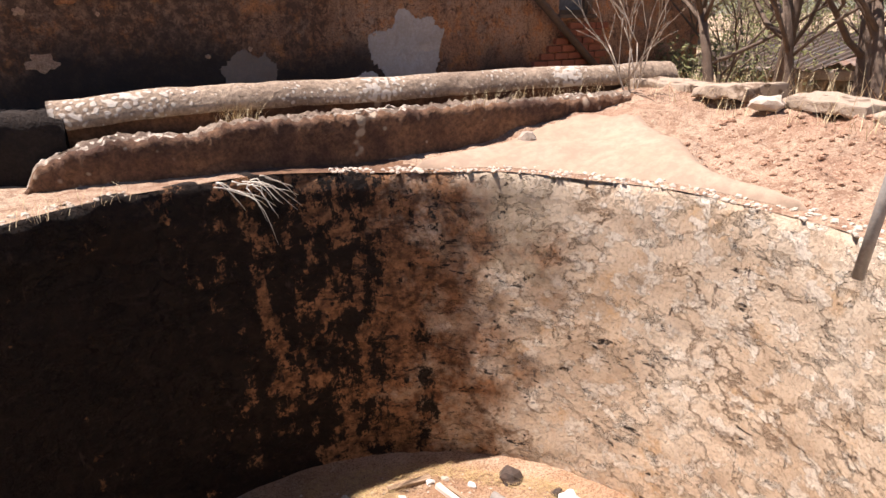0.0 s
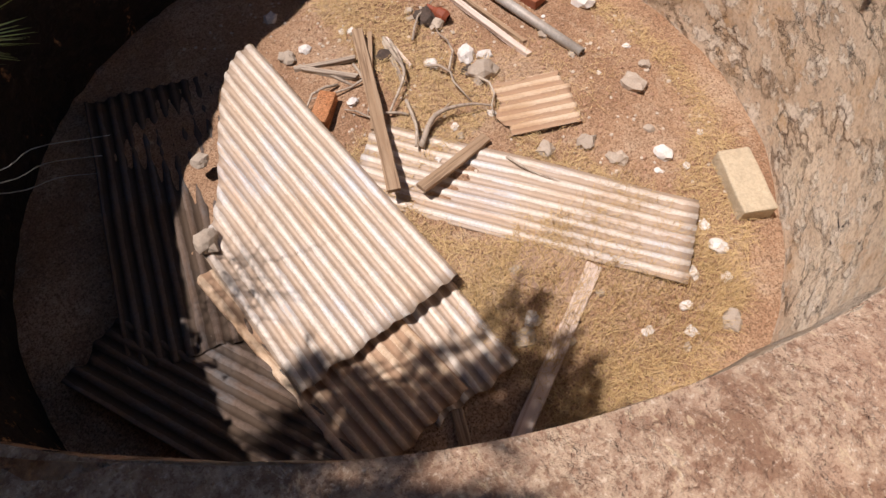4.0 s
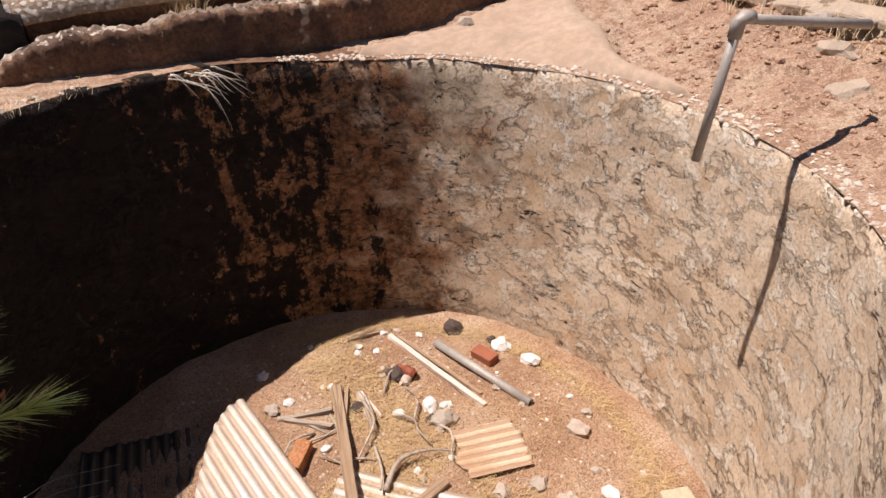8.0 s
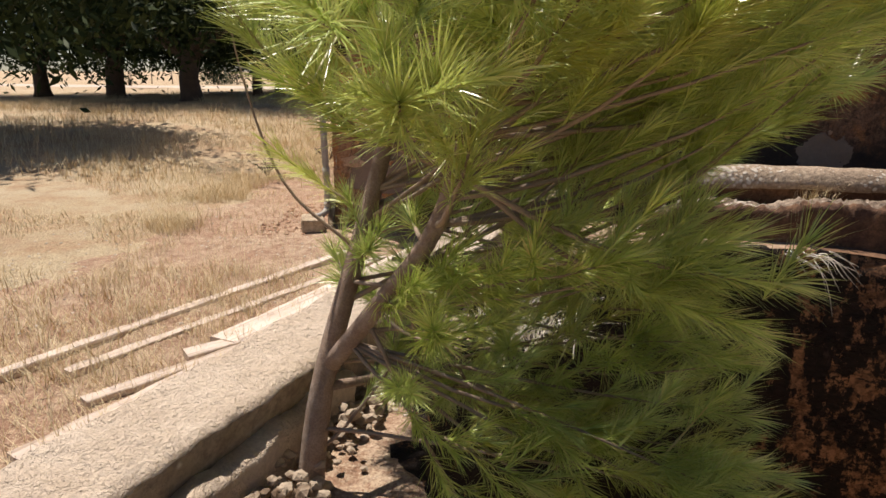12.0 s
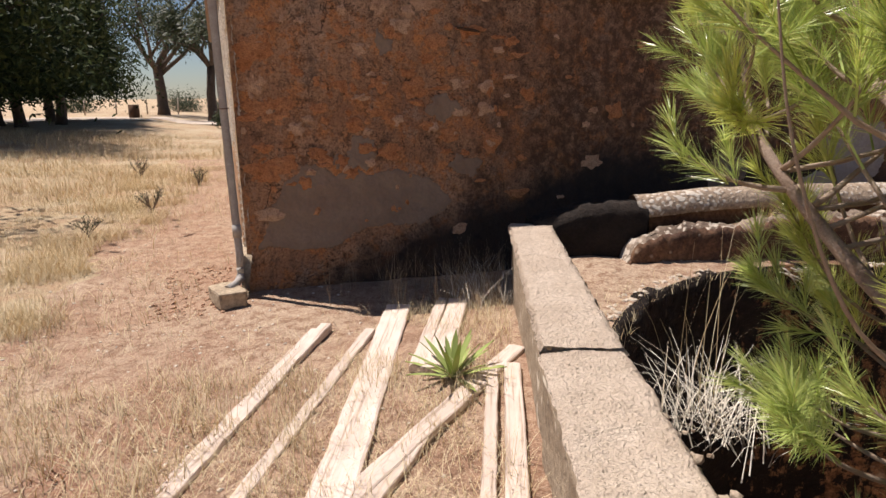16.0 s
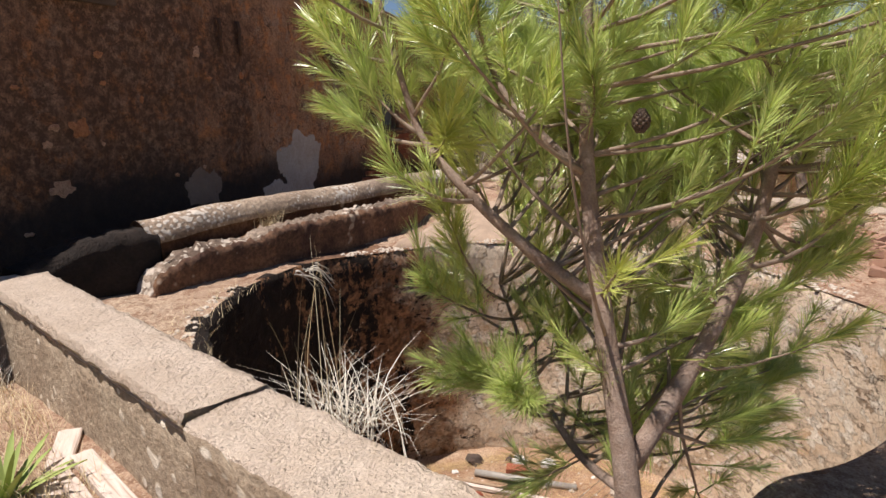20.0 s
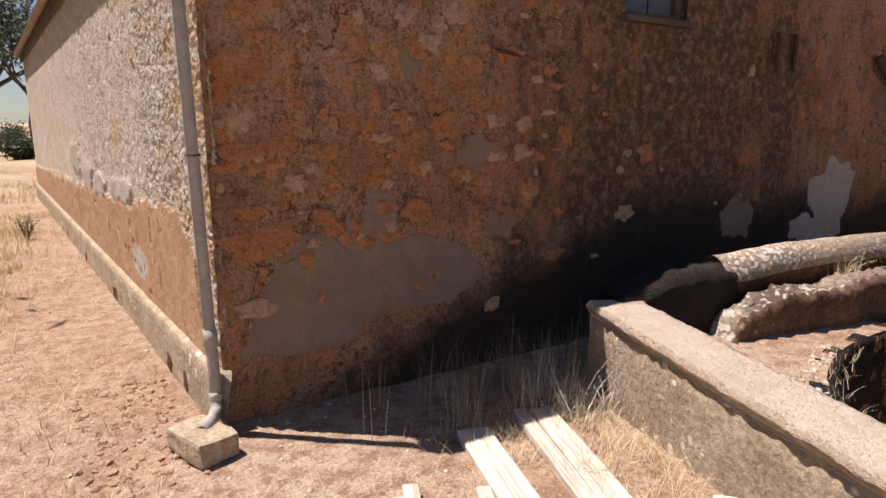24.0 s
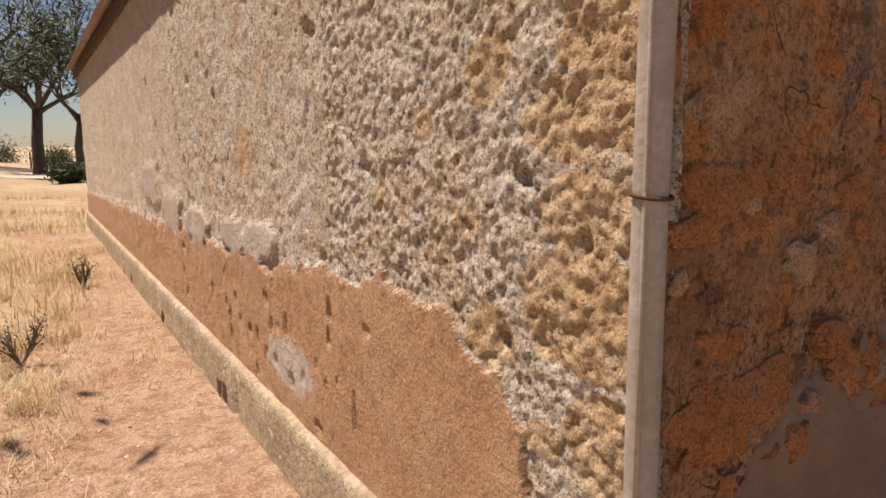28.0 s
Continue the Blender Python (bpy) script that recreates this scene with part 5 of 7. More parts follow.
for k, (x, y, s, mat, label) in enumerate((
        (5.46, -3.15, .18, WHITE, "pale lump of stone near the wall"), (5.52, -3.44, .16, WHITE, "whitish stone standing upright in dirt"), (4.56, -3.52, .2, STONE, "grey-brown stone lying on the dirt"), (4.57, -3.33, .15, WHITE, "white stone lying on the dirt"),
        (5.25, -4.18, .17, STONE, "pale rounded stone on the dirt"), (4.14, -3.02, .12, DARKSTUFF, "dark charred lump on the dirt"), (4.58, -3.00, .12, STONE, "small stone by the bottle"), (5.29, -2.72, .2, DARKSTUFF, "dark flat scrap on the dirt"),
        (4.66, -3.41, .10, WHITE, "white stone lying on the dirt"), (4.71, -4.33, .14, STONE, "flat pale stone on the dirt"), (5.02, -4.66, .12, WHITE, "pale long stone on the dirt"), (5.43, -4.10, .08, STONE, "small pale stone on the dirt"),
        (4.53, -5.61, .14, STONE, "flat pale stone by the wall"), (4.84, -5.14, .07, WHITE, "white bit of plaster"), (4.80, -5.28, .12, WHITE, "crumpled whitish scrap on the dirt"), (4.70, -5.43, .08, WHITE, "white bit of plaster"),
        (4.57, -5.30, .08, WHITE, "white bit of plaster"), (5.09, -4.48, .07, STONE, "small pale stone on the dirt"), (4.50, -3.44, .09, DARKSTUFF, "dark stone lying on the dirt"), (4.47, -4.22, .12, STONE, "flat pale stone on the dirt"), (4.56, -2.92, .18, DARKSTUFF, "dark broken shard on the dirt"),
        (5.44, -3.05, .09, DARKSTUFF, "dark round stone on the dirt"), (5.10, -3.50, .1, STONE, "small pale stone on the dirt"), (3.63, -2.64, .12, STONE, "brown earthy lump on the dirt"), (3.60, -5.03, .13, STONE, "pale rubble by the torn sheet"), (3.70, -4.98, .1, WHITE, "pale rubble by the torn sheet"),
        (4.35, -3.26, .10, WHITE, "white bit of plaster"), (3.76, -2.66, .09, WHITE, "white bit of plaster"), (4.51, -2.44, .08, WHITE, "white bit of plaster"), (5.00, -2.62, .07, WHITE, "white bit of plaster"), (4.77, -2.42, .07, WHITE, "white bit of plaster"),
        (3.74, -2.24, .11, WHITE, "white bit of plaster"), (4.09, -2.72, .07, WHITE, "white bit of plaster"), (4.76, -4.53, .12, STONE, "brown stone lying on the dirt"), (3.76, -3.22, .08, WHITE, "white bit of plaster"))):
    stone(x, y, floor_z(x, y), (s, s * 0.8, s * 0.6), k + 1, mat, label)
stone(2.80, -3.12, -1.825, (.11, .09, .07), 41, STONE, "brown stone lying on the iron sheet", group="")
stone(2.58, -3.60, -1.835, (.15, .13, .10), 42, STONE, "rough brown stone lying on the iron sheet", group="")
rng = random.Random(3)
for k in range(46):
    a, r = rng.uniform(-2.4, 1.4), math.sqrt(rng.random()) * 1.85
    x, y = CX + r * math.cos(a), CY + r * math.sin(a)
    if x < 3.5:
        continue
    s = rng.uniform(0.025, 0.06)
    stone(x, y, floor_z(x, y), (s * 1.3, s, s * 0.6), 60 + k, WHITE if k % 3 else STONE, "small pale chip of plaster", "plaster_chip", "plaster chips in the tank", "plaster chip")


def blades(name, roots, mat, label, category, kind="stuff", seed=1, width=0.0022, curve=0.5, group="", flat=False):
    """Grass: thin bent blades, each from (x, y, z, height, lean, heading)."""
    r = random.Random(seed)
    verts, faces = [], []
    for x, y, z, h, lean, head in roots:
        dx, dy = math.cos(head), math.sin(head)
        sx, sy = -dy * width * r.uniform(0.6, 1.3), dx * width * r.uniform(0.6, 1.3)
        n = len(verts)
        pts = []
        for k in range(4):
            u = k / 3
            out = lean * h * (u * (1 - curve) + curve * u * u)
            up = h * (u - 0.35 * lean * u * u) if not flat else h * 0.06 * math.sin(3 * u + head)
            w = 1 - 0.85 * u
            px, py, pz = x + dx * out, y + dy * out, z + up
            verts += [(px - sx * w, py - sy * w, pz), (px + sx * w, py + sy * w, pz)]
        for k in range(3):
            faces.append((n + 2 * k, n + 2 * k + 1, n + 2 * k + 3, n + 2 * k + 2))
    return thing(name, mesh_of(name, verts, faces, mat), label, category, group, kind)


def scatter(n, seed, place, h0, h1, lean0, lean1):
    r = random.Random(seed)
    out = []
    while len(out) < n:
        p = place(r)
        if p:
            out.append((*p, r.uniform(h0, h1), r.uniform(lean0, lean1), r.uniform(0, 6.283)))
    return out


def tank_spot(r):
    a, q = r.uniform(0, 6.283), math.sqrt(r.random()) * 2.0
    x, y = CX + q * math.cos(a), CY + q * math.sin(a)
    d = noise.noise(Vector((x * 1.3, y * 1.3, 4)))
    ring = q > 1.85
    if x < 3.3 or (not ring and d < -0.05) or (not ring and x > 4.5 and y > -4.3 and r.random() < 0.85) or (x < 4.0 and y > -3.5):
        return None
    return (x, y, floor_z(x, y) + r.uniform(0.002, 0.03))


blades("straw_litter", scatter(13000, 4, tank_spot, 0.05, 0.17, 0.8, 1.1), TANKSTRAW, "matted dry straw over the tank floor", "straw", seed=2, width=0.0016, flat=True)
blades("straw_litter", scatter(6500, 9, lambda r: (lambda x, y: (x, y, floor_z(x, y)))(r.uniform(3.45, 4.75), r.uniform(-5.6, -4.6)), 0.05, 0.13, 0.3, 1.0), TANKSTRAW, "dry grass growing through the litter", "dry grass", seed=5, width=0.0016)
rng = random.Random(8)
for k in range(9):
    x0, y0 = 3.70 + rng.random() * 0.8, -2.95 - rng.random() * 0.9
    pts = [(x0, y0, -1.92)]
    a = rng.uniform(0, 6.28)
    for s in range(5):
        a += rng.uniform(-0.7, 0.7)
        pts.append((pts[-1][0] + 0.09 * math.cos(a), pts[-1][1] + 0.09 * math.sin(a), -1.91 + 0.03 * rng.random()))
    thing("twig", tube_mesh("twig", pts, [0.010, 0.009, 0.008, 0.007, 0.005, 0.003], 6, GREYWOOD), "dry crooked twig on the tank floor", "twig", "twigs in the tank")

# ---- the standpipe over the tank ----
sp = holder("standpipe", pose(5.17, -4.66, 0.315), "bent grey water pipe reaching over the edge of the tank", "pipe")
part("riser", hollow_mesh("riser", [(0, 0, 0.0), (0.015, -0.02, 0.30), (0.03, -0.04, 0.60)], 0.021, 0.017, 16, [GALVPIPE]), None, sp)
part("elbow", tube_mesh("elbow", [(0.028, -0.038, 0.55), (0.03, -0.04, 0.615), (0.05, -0.045, 0.63), (0.095, -0.06, 0.627)], [0.029, 0.031, 0.030, 0.027], 16, GALVPIPE), None, sp)
part("arm", tube_mesh("arm", [(0.05, -0.045, 0.625), (0.24, -0.105, 0.60), (0.48, -0.18, 0.57), (0.76, -0.265, 0.535)], [0.021, 0.021, 0.021, 0.021], 16, GALVPIPE), None, sp)

def bezier_line(pts, n=4):
    """A smooth line through the given points."""
    p = [Vector(q) for q in pts]
    p = [p[0] * 2 - p[1]] + p + [p[-1] * 2 - p[-2]]
    out = []
    for i in range(1, len(p) - 2):
        for k in range(n):
            t = k / n
            a, b, c, d = p[i - 1], p[i], p[i + 1], p[i + 2]
            out.append(0.5 * ((2 * b) + (c - a) * t + (2 * a - 5 * b + 4 * c - d) * t * t + (3 * b - a - 3 * c + d) * t ** 3))
    return out + [p[-2]]


# roots hanging from the broken ledge
rng = random.Random(21)
root_set = holder("hanging_roots", pose(3.93, -1.72, 0.32), "bleached bare roots hanging from the ledge into the tank", "roots")
for k in range(16):
    a = rng.uniform(-1.3, 0.3)
    L = rng.uniform(0.14, 0.42)
    x, z, sag = rng.uniform(-0.22, 0.10), rng.uniform(-0.03, 0.02), rng.uniform(0.2, 1.0)
    pts = []
    for s in range(7):
        u = s / 6
        pts.append((x + L * u * math.cos(a) + 0.012 * math.sin(5 * u + k), -0.04 + L * u * math.sin(a) * 0.5, z - L * sag * u * u + 0.014 * math.sin(6 * u + 2 * k)))
    part("root", tube_mesh("root", pts, [0.0042, 0.004, 0.0035, 0.003, 0.0025, 0.002, 0.001], 5, PALESTRAW), None, root_set)

for x, y, size, k in ((6.30, -4.82, 0.26, 1), (6.50, -5.10, 0.34, 2), (6.66, -4.55, 0.22, 3), (6.38, -5.55, 0.28, 4)):
    z = bank_height(math.atan2(y - CY, x - CX), math.hypot(x - CX, y - CY))
    stone(x, y, z - 0.05, (size * 1.3, size, size * 0.62), 700 + k, BROKENCEM, "broken lump of grey masonry lying on the red bank", "masonry_block", "broken masonry on the bank", "masonry block")
# driftwood among the litter
for pts, r0, label in (
        ([(4.23, -2.89, -1.93), (4.17, -3.11, -1.88), (4.12, -3.28, -1.86), (3.89, -3.45, -1.88)], 0.016, "forked grey branch lying on the litter"),
        ([(4.25, -2.93, -1.93), (4.20, -3.10, -1.89), (4.14, -3.26, -1.86)], 0.012, "grey twig beside a forked branch"),
        ([(3.88, -3.78, -1.88), (4.04, -3.67, -1.86), (4.16, -3.67, -1.85), (4.31, -3.72, -1.87), (4.42, -3.79, -1.90)], 0.020, "twisted grey branch lying over the iron sheet"),
        ([(4.03, -3.42, -1.91), (3.94, -3.65, -1.86), (3.85, -3.77, -1.86)], 0.012, "crooked dry stick beside the iron sheet"),
        ([(3.66, -2.75, -1.93), (3.75, -2.91, -1.91), (3.84, -3.11, -1.92)], 0.014, "grey stick lying on the dirt"),
        ([(4.23, -4.14, -1.88), (4.28, -4.31, -1.88), (4.39, -4.50, -1.90)], 0.009, "thin brown stick on the iron sheet")):
    thing("branch", tube_mesh("branch", bezier_line(pts), [r0 * (1 - 0.045 * k) for k in range(4 * (len(pts) - 1) + 1)], 7, GREYWOOD), label, "branch")
# pale stalks leaning out of the shade
for k in range(3):
    bend = bezier_line([(1.62, -3.25 - 0.012 * k, -0.98), (1.95, -3.70 - 0.02 * k, -0.56), (2.30, -4.20 - 0.03 * k, -0.19 - 0.012 * k), (2.46, -4.50 - 0.02 * k, 0.10 - 0.03 * k), (2.62 - 0.03 * k, -4.84 + 0.03 * k, 0.37 - 0.06 * k)])
    thing("dry_stalk", tube_mesh("dry_stalk", bend, [0.0024 - 0.00013 * i for i in range(len(bend))], 5, PALESTRAW), "long pale dry stalk hanging in the shade", "stalk")

# ---- planks on the ground ----
G = "planks on the ground"
for k, (x0, y0, x1, y1, w, th, mat, label) in enumerate((
        (1.09, -0.86, 0.32, -3.26, 0.18, 0.045, PLANK, "wide bleached plank lying on the dry ground"),
        (1.45, -0.81, 0.92, -2.15, 0.08, 0.045, PLANK, "narrow bleached plank beside a wider one"),
        (1.56, -0.87, 1.00, -2.22, 0.145, 0.045, PLANK, "bleached plank lying against its neighbour"),
        (0.52, -1.19, -0.66, -3.90, 0.07, 0.05, PLANK, "old beam with a dark split along it"),
        (0.44, -1.23, -0.74, -3.95, 0.06, 0.04, PLANK, "old beam with a dark split along it"),
        (0.79, -1.37, -0.28, -3.66, 0.07, 0.035, PLANK, "thin bleached plank in dry grass"),
        (1.57, -2.03, 0.20, -3.43, 0.10, 0.035, PLANK, "bleached plank lying across the others"),
        (1.44, -2.28, 1.00, -3.43, 0.09, 0.035, PLANK, "bleached plank close to the low wall"),
        (1.31, -2.32, 0.88, -3.43, 0.06, 0.035, PLANK, "thin bleached plank close to the low wall"),
        (0.88, -2.72, 0.00, -3.92, 0.075, 0.03, PLANK, "short bleached plank in dry grass"),
        (0.40, -3.46, 0.02, -4.34, 0.10, 0.03, PLANK, "bleached plank in dry grass"))):
    board(x0, y0, x1, y1, w, th, ground_height(x0, y0) + 0.006, ground_height(x1, y1) + 0.004, mat, label, 30 + k, G)


def yucca(x, y, z, size, n, label):
    ob = holder("yucca", pose(x, y, z), label, "plant")
    r = random.Random(4)
    for k in range(n):
        a, up = k * 2.399, 0.25 + 1.15 * (k / n)
        L = size * (1 - 0.2 * (k / n)) * r.uniform(0.85, 1.1)
        verts, faces = [], []
        for s in range(6):
            u = s / 5
            w = 0.021 * (1 - u) ** 0.7 * (0.7 + u) + 0.0008
            rad, zz = L * u * math.cos(up), L * u * math.sin(up) - 0.05 * u * u
            for q, lift in ((-1, 0.006), (0, 0.0), (1, 0.006)):
                verts.append((rad * math.cos(a) - q * w * math.sin(a), rad * math.sin(a) + q * w * math.cos(a), zz + lift * abs(q)))
        for s in range(5):
            for q in range(2):
                b = s * 3 + q
                faces.append((b, b + 1, b + 4, b + 3))
        part("leaf", mesh_of("leaf", verts, faces, YUCCA, True), None, ob)
    return ob


yucca(1.09, -2.30, 0.10, 0.36, 26, "small spiky green yucca growing between the planks")


# ---- dry grass ----
def fence_off(x, y):
    """True inside the walled tank or the building."""
    if x > -0.05 and y > -0.06:
        return True
    a = math.atan2(y - CY, x - CX)
    return math.hypot(x - CX, y - CY) < side_distance(a) + 0.22


def bare(x, y):
    """Trodden red earth by the corner and along the long wall."""
    n = 0.35 * noise.noise(Vector((x * 1.3, y * 1.3, 6)))
    return (-1.75 + n < y < -0.02 and -1.1 + n < x < 1.0) or (-1.15 + n + 0.03 * y < x and y >= -0.3)


def spot(x0, x1, y0, y1, scale, level, seed):
    def place(r):
        x, y = r.uniform(x0, x1), r.uniform(y0, y1)
        if bare(x, y) and r.random() < 0.9:
            return None
        if fence_off(x, y) or noise.noise(Vector((x * scale, y * scale, seed))) < level:
            return None
        return (x, y, ground_height(x, y) - 0.005)
    return place


blades("dry_grass", scatter(11000, 31, spot(-1.4, 1.9, -5.2, -0.7, 1.6, -0.2, 2), 0.04, 0.17, 0.4, 1.2), STRAW, "thin dry grass between the planks", "dry grass", seed=6, width=0.0016)
blades("dry_grass", scatter(480, 32, spot(0.6, 2.6, -0.95, -0.06, 1.2, -0.3, 5), 0.15, 0.52, 0.1, 0.55), DARKSTRAW, "tall dead grass along the foot of the gable wall", "dry grass", seed=7, width=0.0020)
blades("dry_grass", scatter(240, 33, spot(1.55, 2.05, -1.15, -0.55, 1.2, -0.9, 5), 0.12, 0.4, 0.4, 1.0), PALESTRAW, "bleached curling grass at the end of the low wall", "dry grass", seed=8, width=0.0022, curve=0.8)
blades("dry_grass", scatter(24000, 34, spot(-7.5, -0.2, -6.5, 12, 0.5, -0.05, 3), 0.05, 0.20, 0.3, 1.0), STRAW, "bleached grass on the open ground", "dry grass", seed=9, width=0.0032)
blades("dry_grass", scatter(22000, 35, spot(-16, -1.0, 2, 24, 0.3, -0.1, 3), 0.10, 0.34, 0.2, 0.8), STRAW, "bleached grass on the open field", "dry grass", seed=10, width=0.006)
blades("dry_grass", scatter(3600, 46, spot(-1.2, 1.7, -5.0, -1.4, 2.6, 0.1, 4), 0.08, 0.22, 0.2, 0.8), STRAW, "tufts of golden dry grass between the planks", "dry grass", seed=22, width=0.0017)
blades("dry_grass", scatter(11000, 45, spot(-3.2, -0.25, -1.0, 12, 1.1, 0.02, 8), 0.03, 0.13, 0.4, 1.2), STRAW, "short golden grass on the bare ground by the wall", "dry grass", seed=21, width=0.0022)
blades("dry_grass", scatter(7000, 47, spot(-2.4, -0.42, -1.2, 9, 1.3, 0.14, 12), 0.07, 0.26, 0.25, 0.9), STRAW, "golden tufts of dry grass in front of the long wall", "dry grass", seed=23, width=0.0022)
blades("dry_grass", scatter(700, 36, lambda r: (lambda u: (7.68 - 1.45 * u + r.uniform(-0.35, 0.1), -1.85 - 5.3 * u, 0.50 + r.uniform(0, 0.12)))(r.uniform(0.0, 0.75)), 0.08, 0.27, 0.2, 0.9), STRAW, "dry grass along the broken wall", "dry grass", seed=11, width=0.0022)
blades("dry_grass", scatter(90, 37, lambda r: (4.09 + r.gauss(0, 0.07), -1.24 + r.gauss(0, 0.03), 0.58), 0.1, 0.28, 0.2, 1.0), STRAW, "tuft of dry grass rooted in the wall", "dry grass", seed=12, width=0.0020)
blades("dry_grass", scatter(150, 38, lambda r: (r.uniform(5.6, 7.2), -1.55 - 0.15 * r.random() - 0.19 * 0.5, 0.60), 0.08, 0.2, 0.2, 0.9), STRAW, "sparse dry grass along the inner wall", "dry grass", seed=13, width=0.0020)
blades("dry_grass", scatter(260, 39, lambda r: (lambda a, q: (CX + q * math.cos(a), CY + q * math.sin(a), bank_height(a, q) - 0.01))(r.uniform(1.75, 2.6), r.uniform(2.1, 2.4)), 0.03, 0.12, 0.3, 1.0), STRAW, "short dry grass on the ledge", "dry grass", seed=14, width=0.0018)
# dead shrub between the wall and the tank
blades("dead_shrub", scatter(170, 40, lambda r: (1.86 + r.gauss(0, 0.10), -3.36 + r.gauss(0, 0.13), 0.26), 0.18, 0.42, 0.6, 1.5), PALESTRAW, "bleached dead shrub with many fine stems beside the tank", "shrub", "", seed=15, width=0.0026, curve=0.6)
blades("dry_grass", scatter(14, 41, lambda r: (1.90 + r.gauss(0, 0.05), -3.20 + r.gauss(0, 0.08), 0.28), 0.45, 0.9, 0.15, 0.5), STRAW, "a few tall thin grass stems at the tank's edge", "dry grass", seed=16, width=0.0022)


# ---- the young pine between wall and tank ----
def needle_material(name, stops, glow, gloss=0.5, varied=False):
    m = Mat(name, 0.32 if varied else 0.5)
    c = m.ramp(m.island(), *stops)
    if varied:
        c = m.mix(m.ramp(m.random(), (0.1, 0.0), (0.35, 0.45)), c, (0.46, 0.56, 0.20))
        c = m.mix(m.ramp(m.random(), (0.72, 0.0), (0.9, 0.5)), c, (0.64, 0.62, 0.12))
    m.b.inputs["Specular IOR Level"].default_value = gloss
    tr = m.n.new("ShaderNodeBsdfTranslucent")
    mixer = m.n.new("ShaderNodeMixShader")
    mixer.inputs[0].default_value = glow
    m.l.new(c, tr.inputs["Color"])
    m.done(c)
    out = m.n["Material Output"]
    m.l.new(m.b.outputs[0], mixer.inputs[1])
    m.l.new(tr.outputs[0], mixer.inputs[2])
    m.l.new(mixer.outputs[0], out.inputs["Surface"])
    return m.m


NEEDLE = needle_material("pine_needles", ((0.0, (0.28, 0.37, 0.06)), (0.4, (0.50, 0.60, 0.12)), (0.85, (0.72, 0.78, 0.24)), (1.0, (0.70, 0.56, 0.26))), 0.26, 1.0, True)
BARK = simple("grey_brown_pine_bark", (0.31, 0.21, 0.15), (0.44, 0.34, 0.27), 18.0, bump=0.006)
TWIGBARK = simple("pale_twig_bark", (0.40, 0.31, 0.23), (0.30, 0.21, 0.15), 25.0, bump=0.002)


class Foliage:
    def __init__(self):
        self.v, self.f = [], []

    def tuft(self, p, d, r, n=80, length=0.11, shoot=0.09):
        """Needles swept forward all round the end of a shoot, closing to a brush at its tip."""
        a = d.orthogonal().normalized()
        b = d.cross(a)
        for k in range(n):
            w = r.uniform(0, 6.283)
            s = r.random() ** 1.3
            base = p - d * shoot * s
            open_ = r.uniform(0.15, 0.72) + 0.45 * s
            rad = math.cos(w) * a + math.sin(w) * b
            way = (d * math.cos(open_) + rad * math.sin(open_)).normalized()
            L = length * r.uniform(0.75, 1.12)
            side = way.cross(rad + d * 0.3).normalized() * 0.0010
            mid, tip = base + way * L * 0.55 + d * 0.04 * L, base + way * L + (d * 0.10 - Vector((0, 0, 0.05))) * L
            i = len(self.v)
            self.v += [base - side, base + side, mid + side, mid - side, tip]
            self.f += [(i, i + 1, i + 2, i + 3), (i + 3, i + 2, i + 4)]

    def mesh(self, name, mat):
        return mesh_of(name, self.v, self.f, mat)


WAY = [Vector(p) for p in ((2.63, -5.46, 1.2), (2.62, -5.66, 1.3), (2.54, -6.05, 1.5), (2.05, -6.08, 1.5), (1.62, -6.26, 1.5), (1.2, -6.1, 1.5))]


def allowed(p):
    """Keeps the crown clear of the way in which one stands to look into the tank."""
    if p.x < 1.15 and p.z < 1.75:
        return False
    if p.y < (-5.62 if p.z > 1.4 and p.x < 2.1 else -5.30) or p.x < 0.78 or p.y > (-3.32 if p.z > 1.3 else -3.62) or p.z < -0.3:
        return False
    if any((p - q).length < 0.40 for q in WAY):
        return False
    if p.z < 1.22 and p.y < -4.42 and p.x < 1.42 + 0.47 * (-4.57 - p.y):
        return False
    if p.z < 1.5 and p.x < 1.30 + 0.17 * p.z and abs(p.y + 4.63 - 0.17 * p.z) < 0.15:
        return False
    if p.z > 1.22:
        return p.x < 2.60 + 0.34 * (p.y + 4.9)
    if p.z > 0.92:
        return p.x < 2.35 + 0.36 * max(0.0, p.y + 4.8)
    if p.y < -4.85:
        return p.x < min(2.55 + 0.17 * (p.y + 4.85), 2.36 + 0.9 * (p.y + 5.1))
    return p.x < 2.56 + 0.08 * (p.y + 4.85)


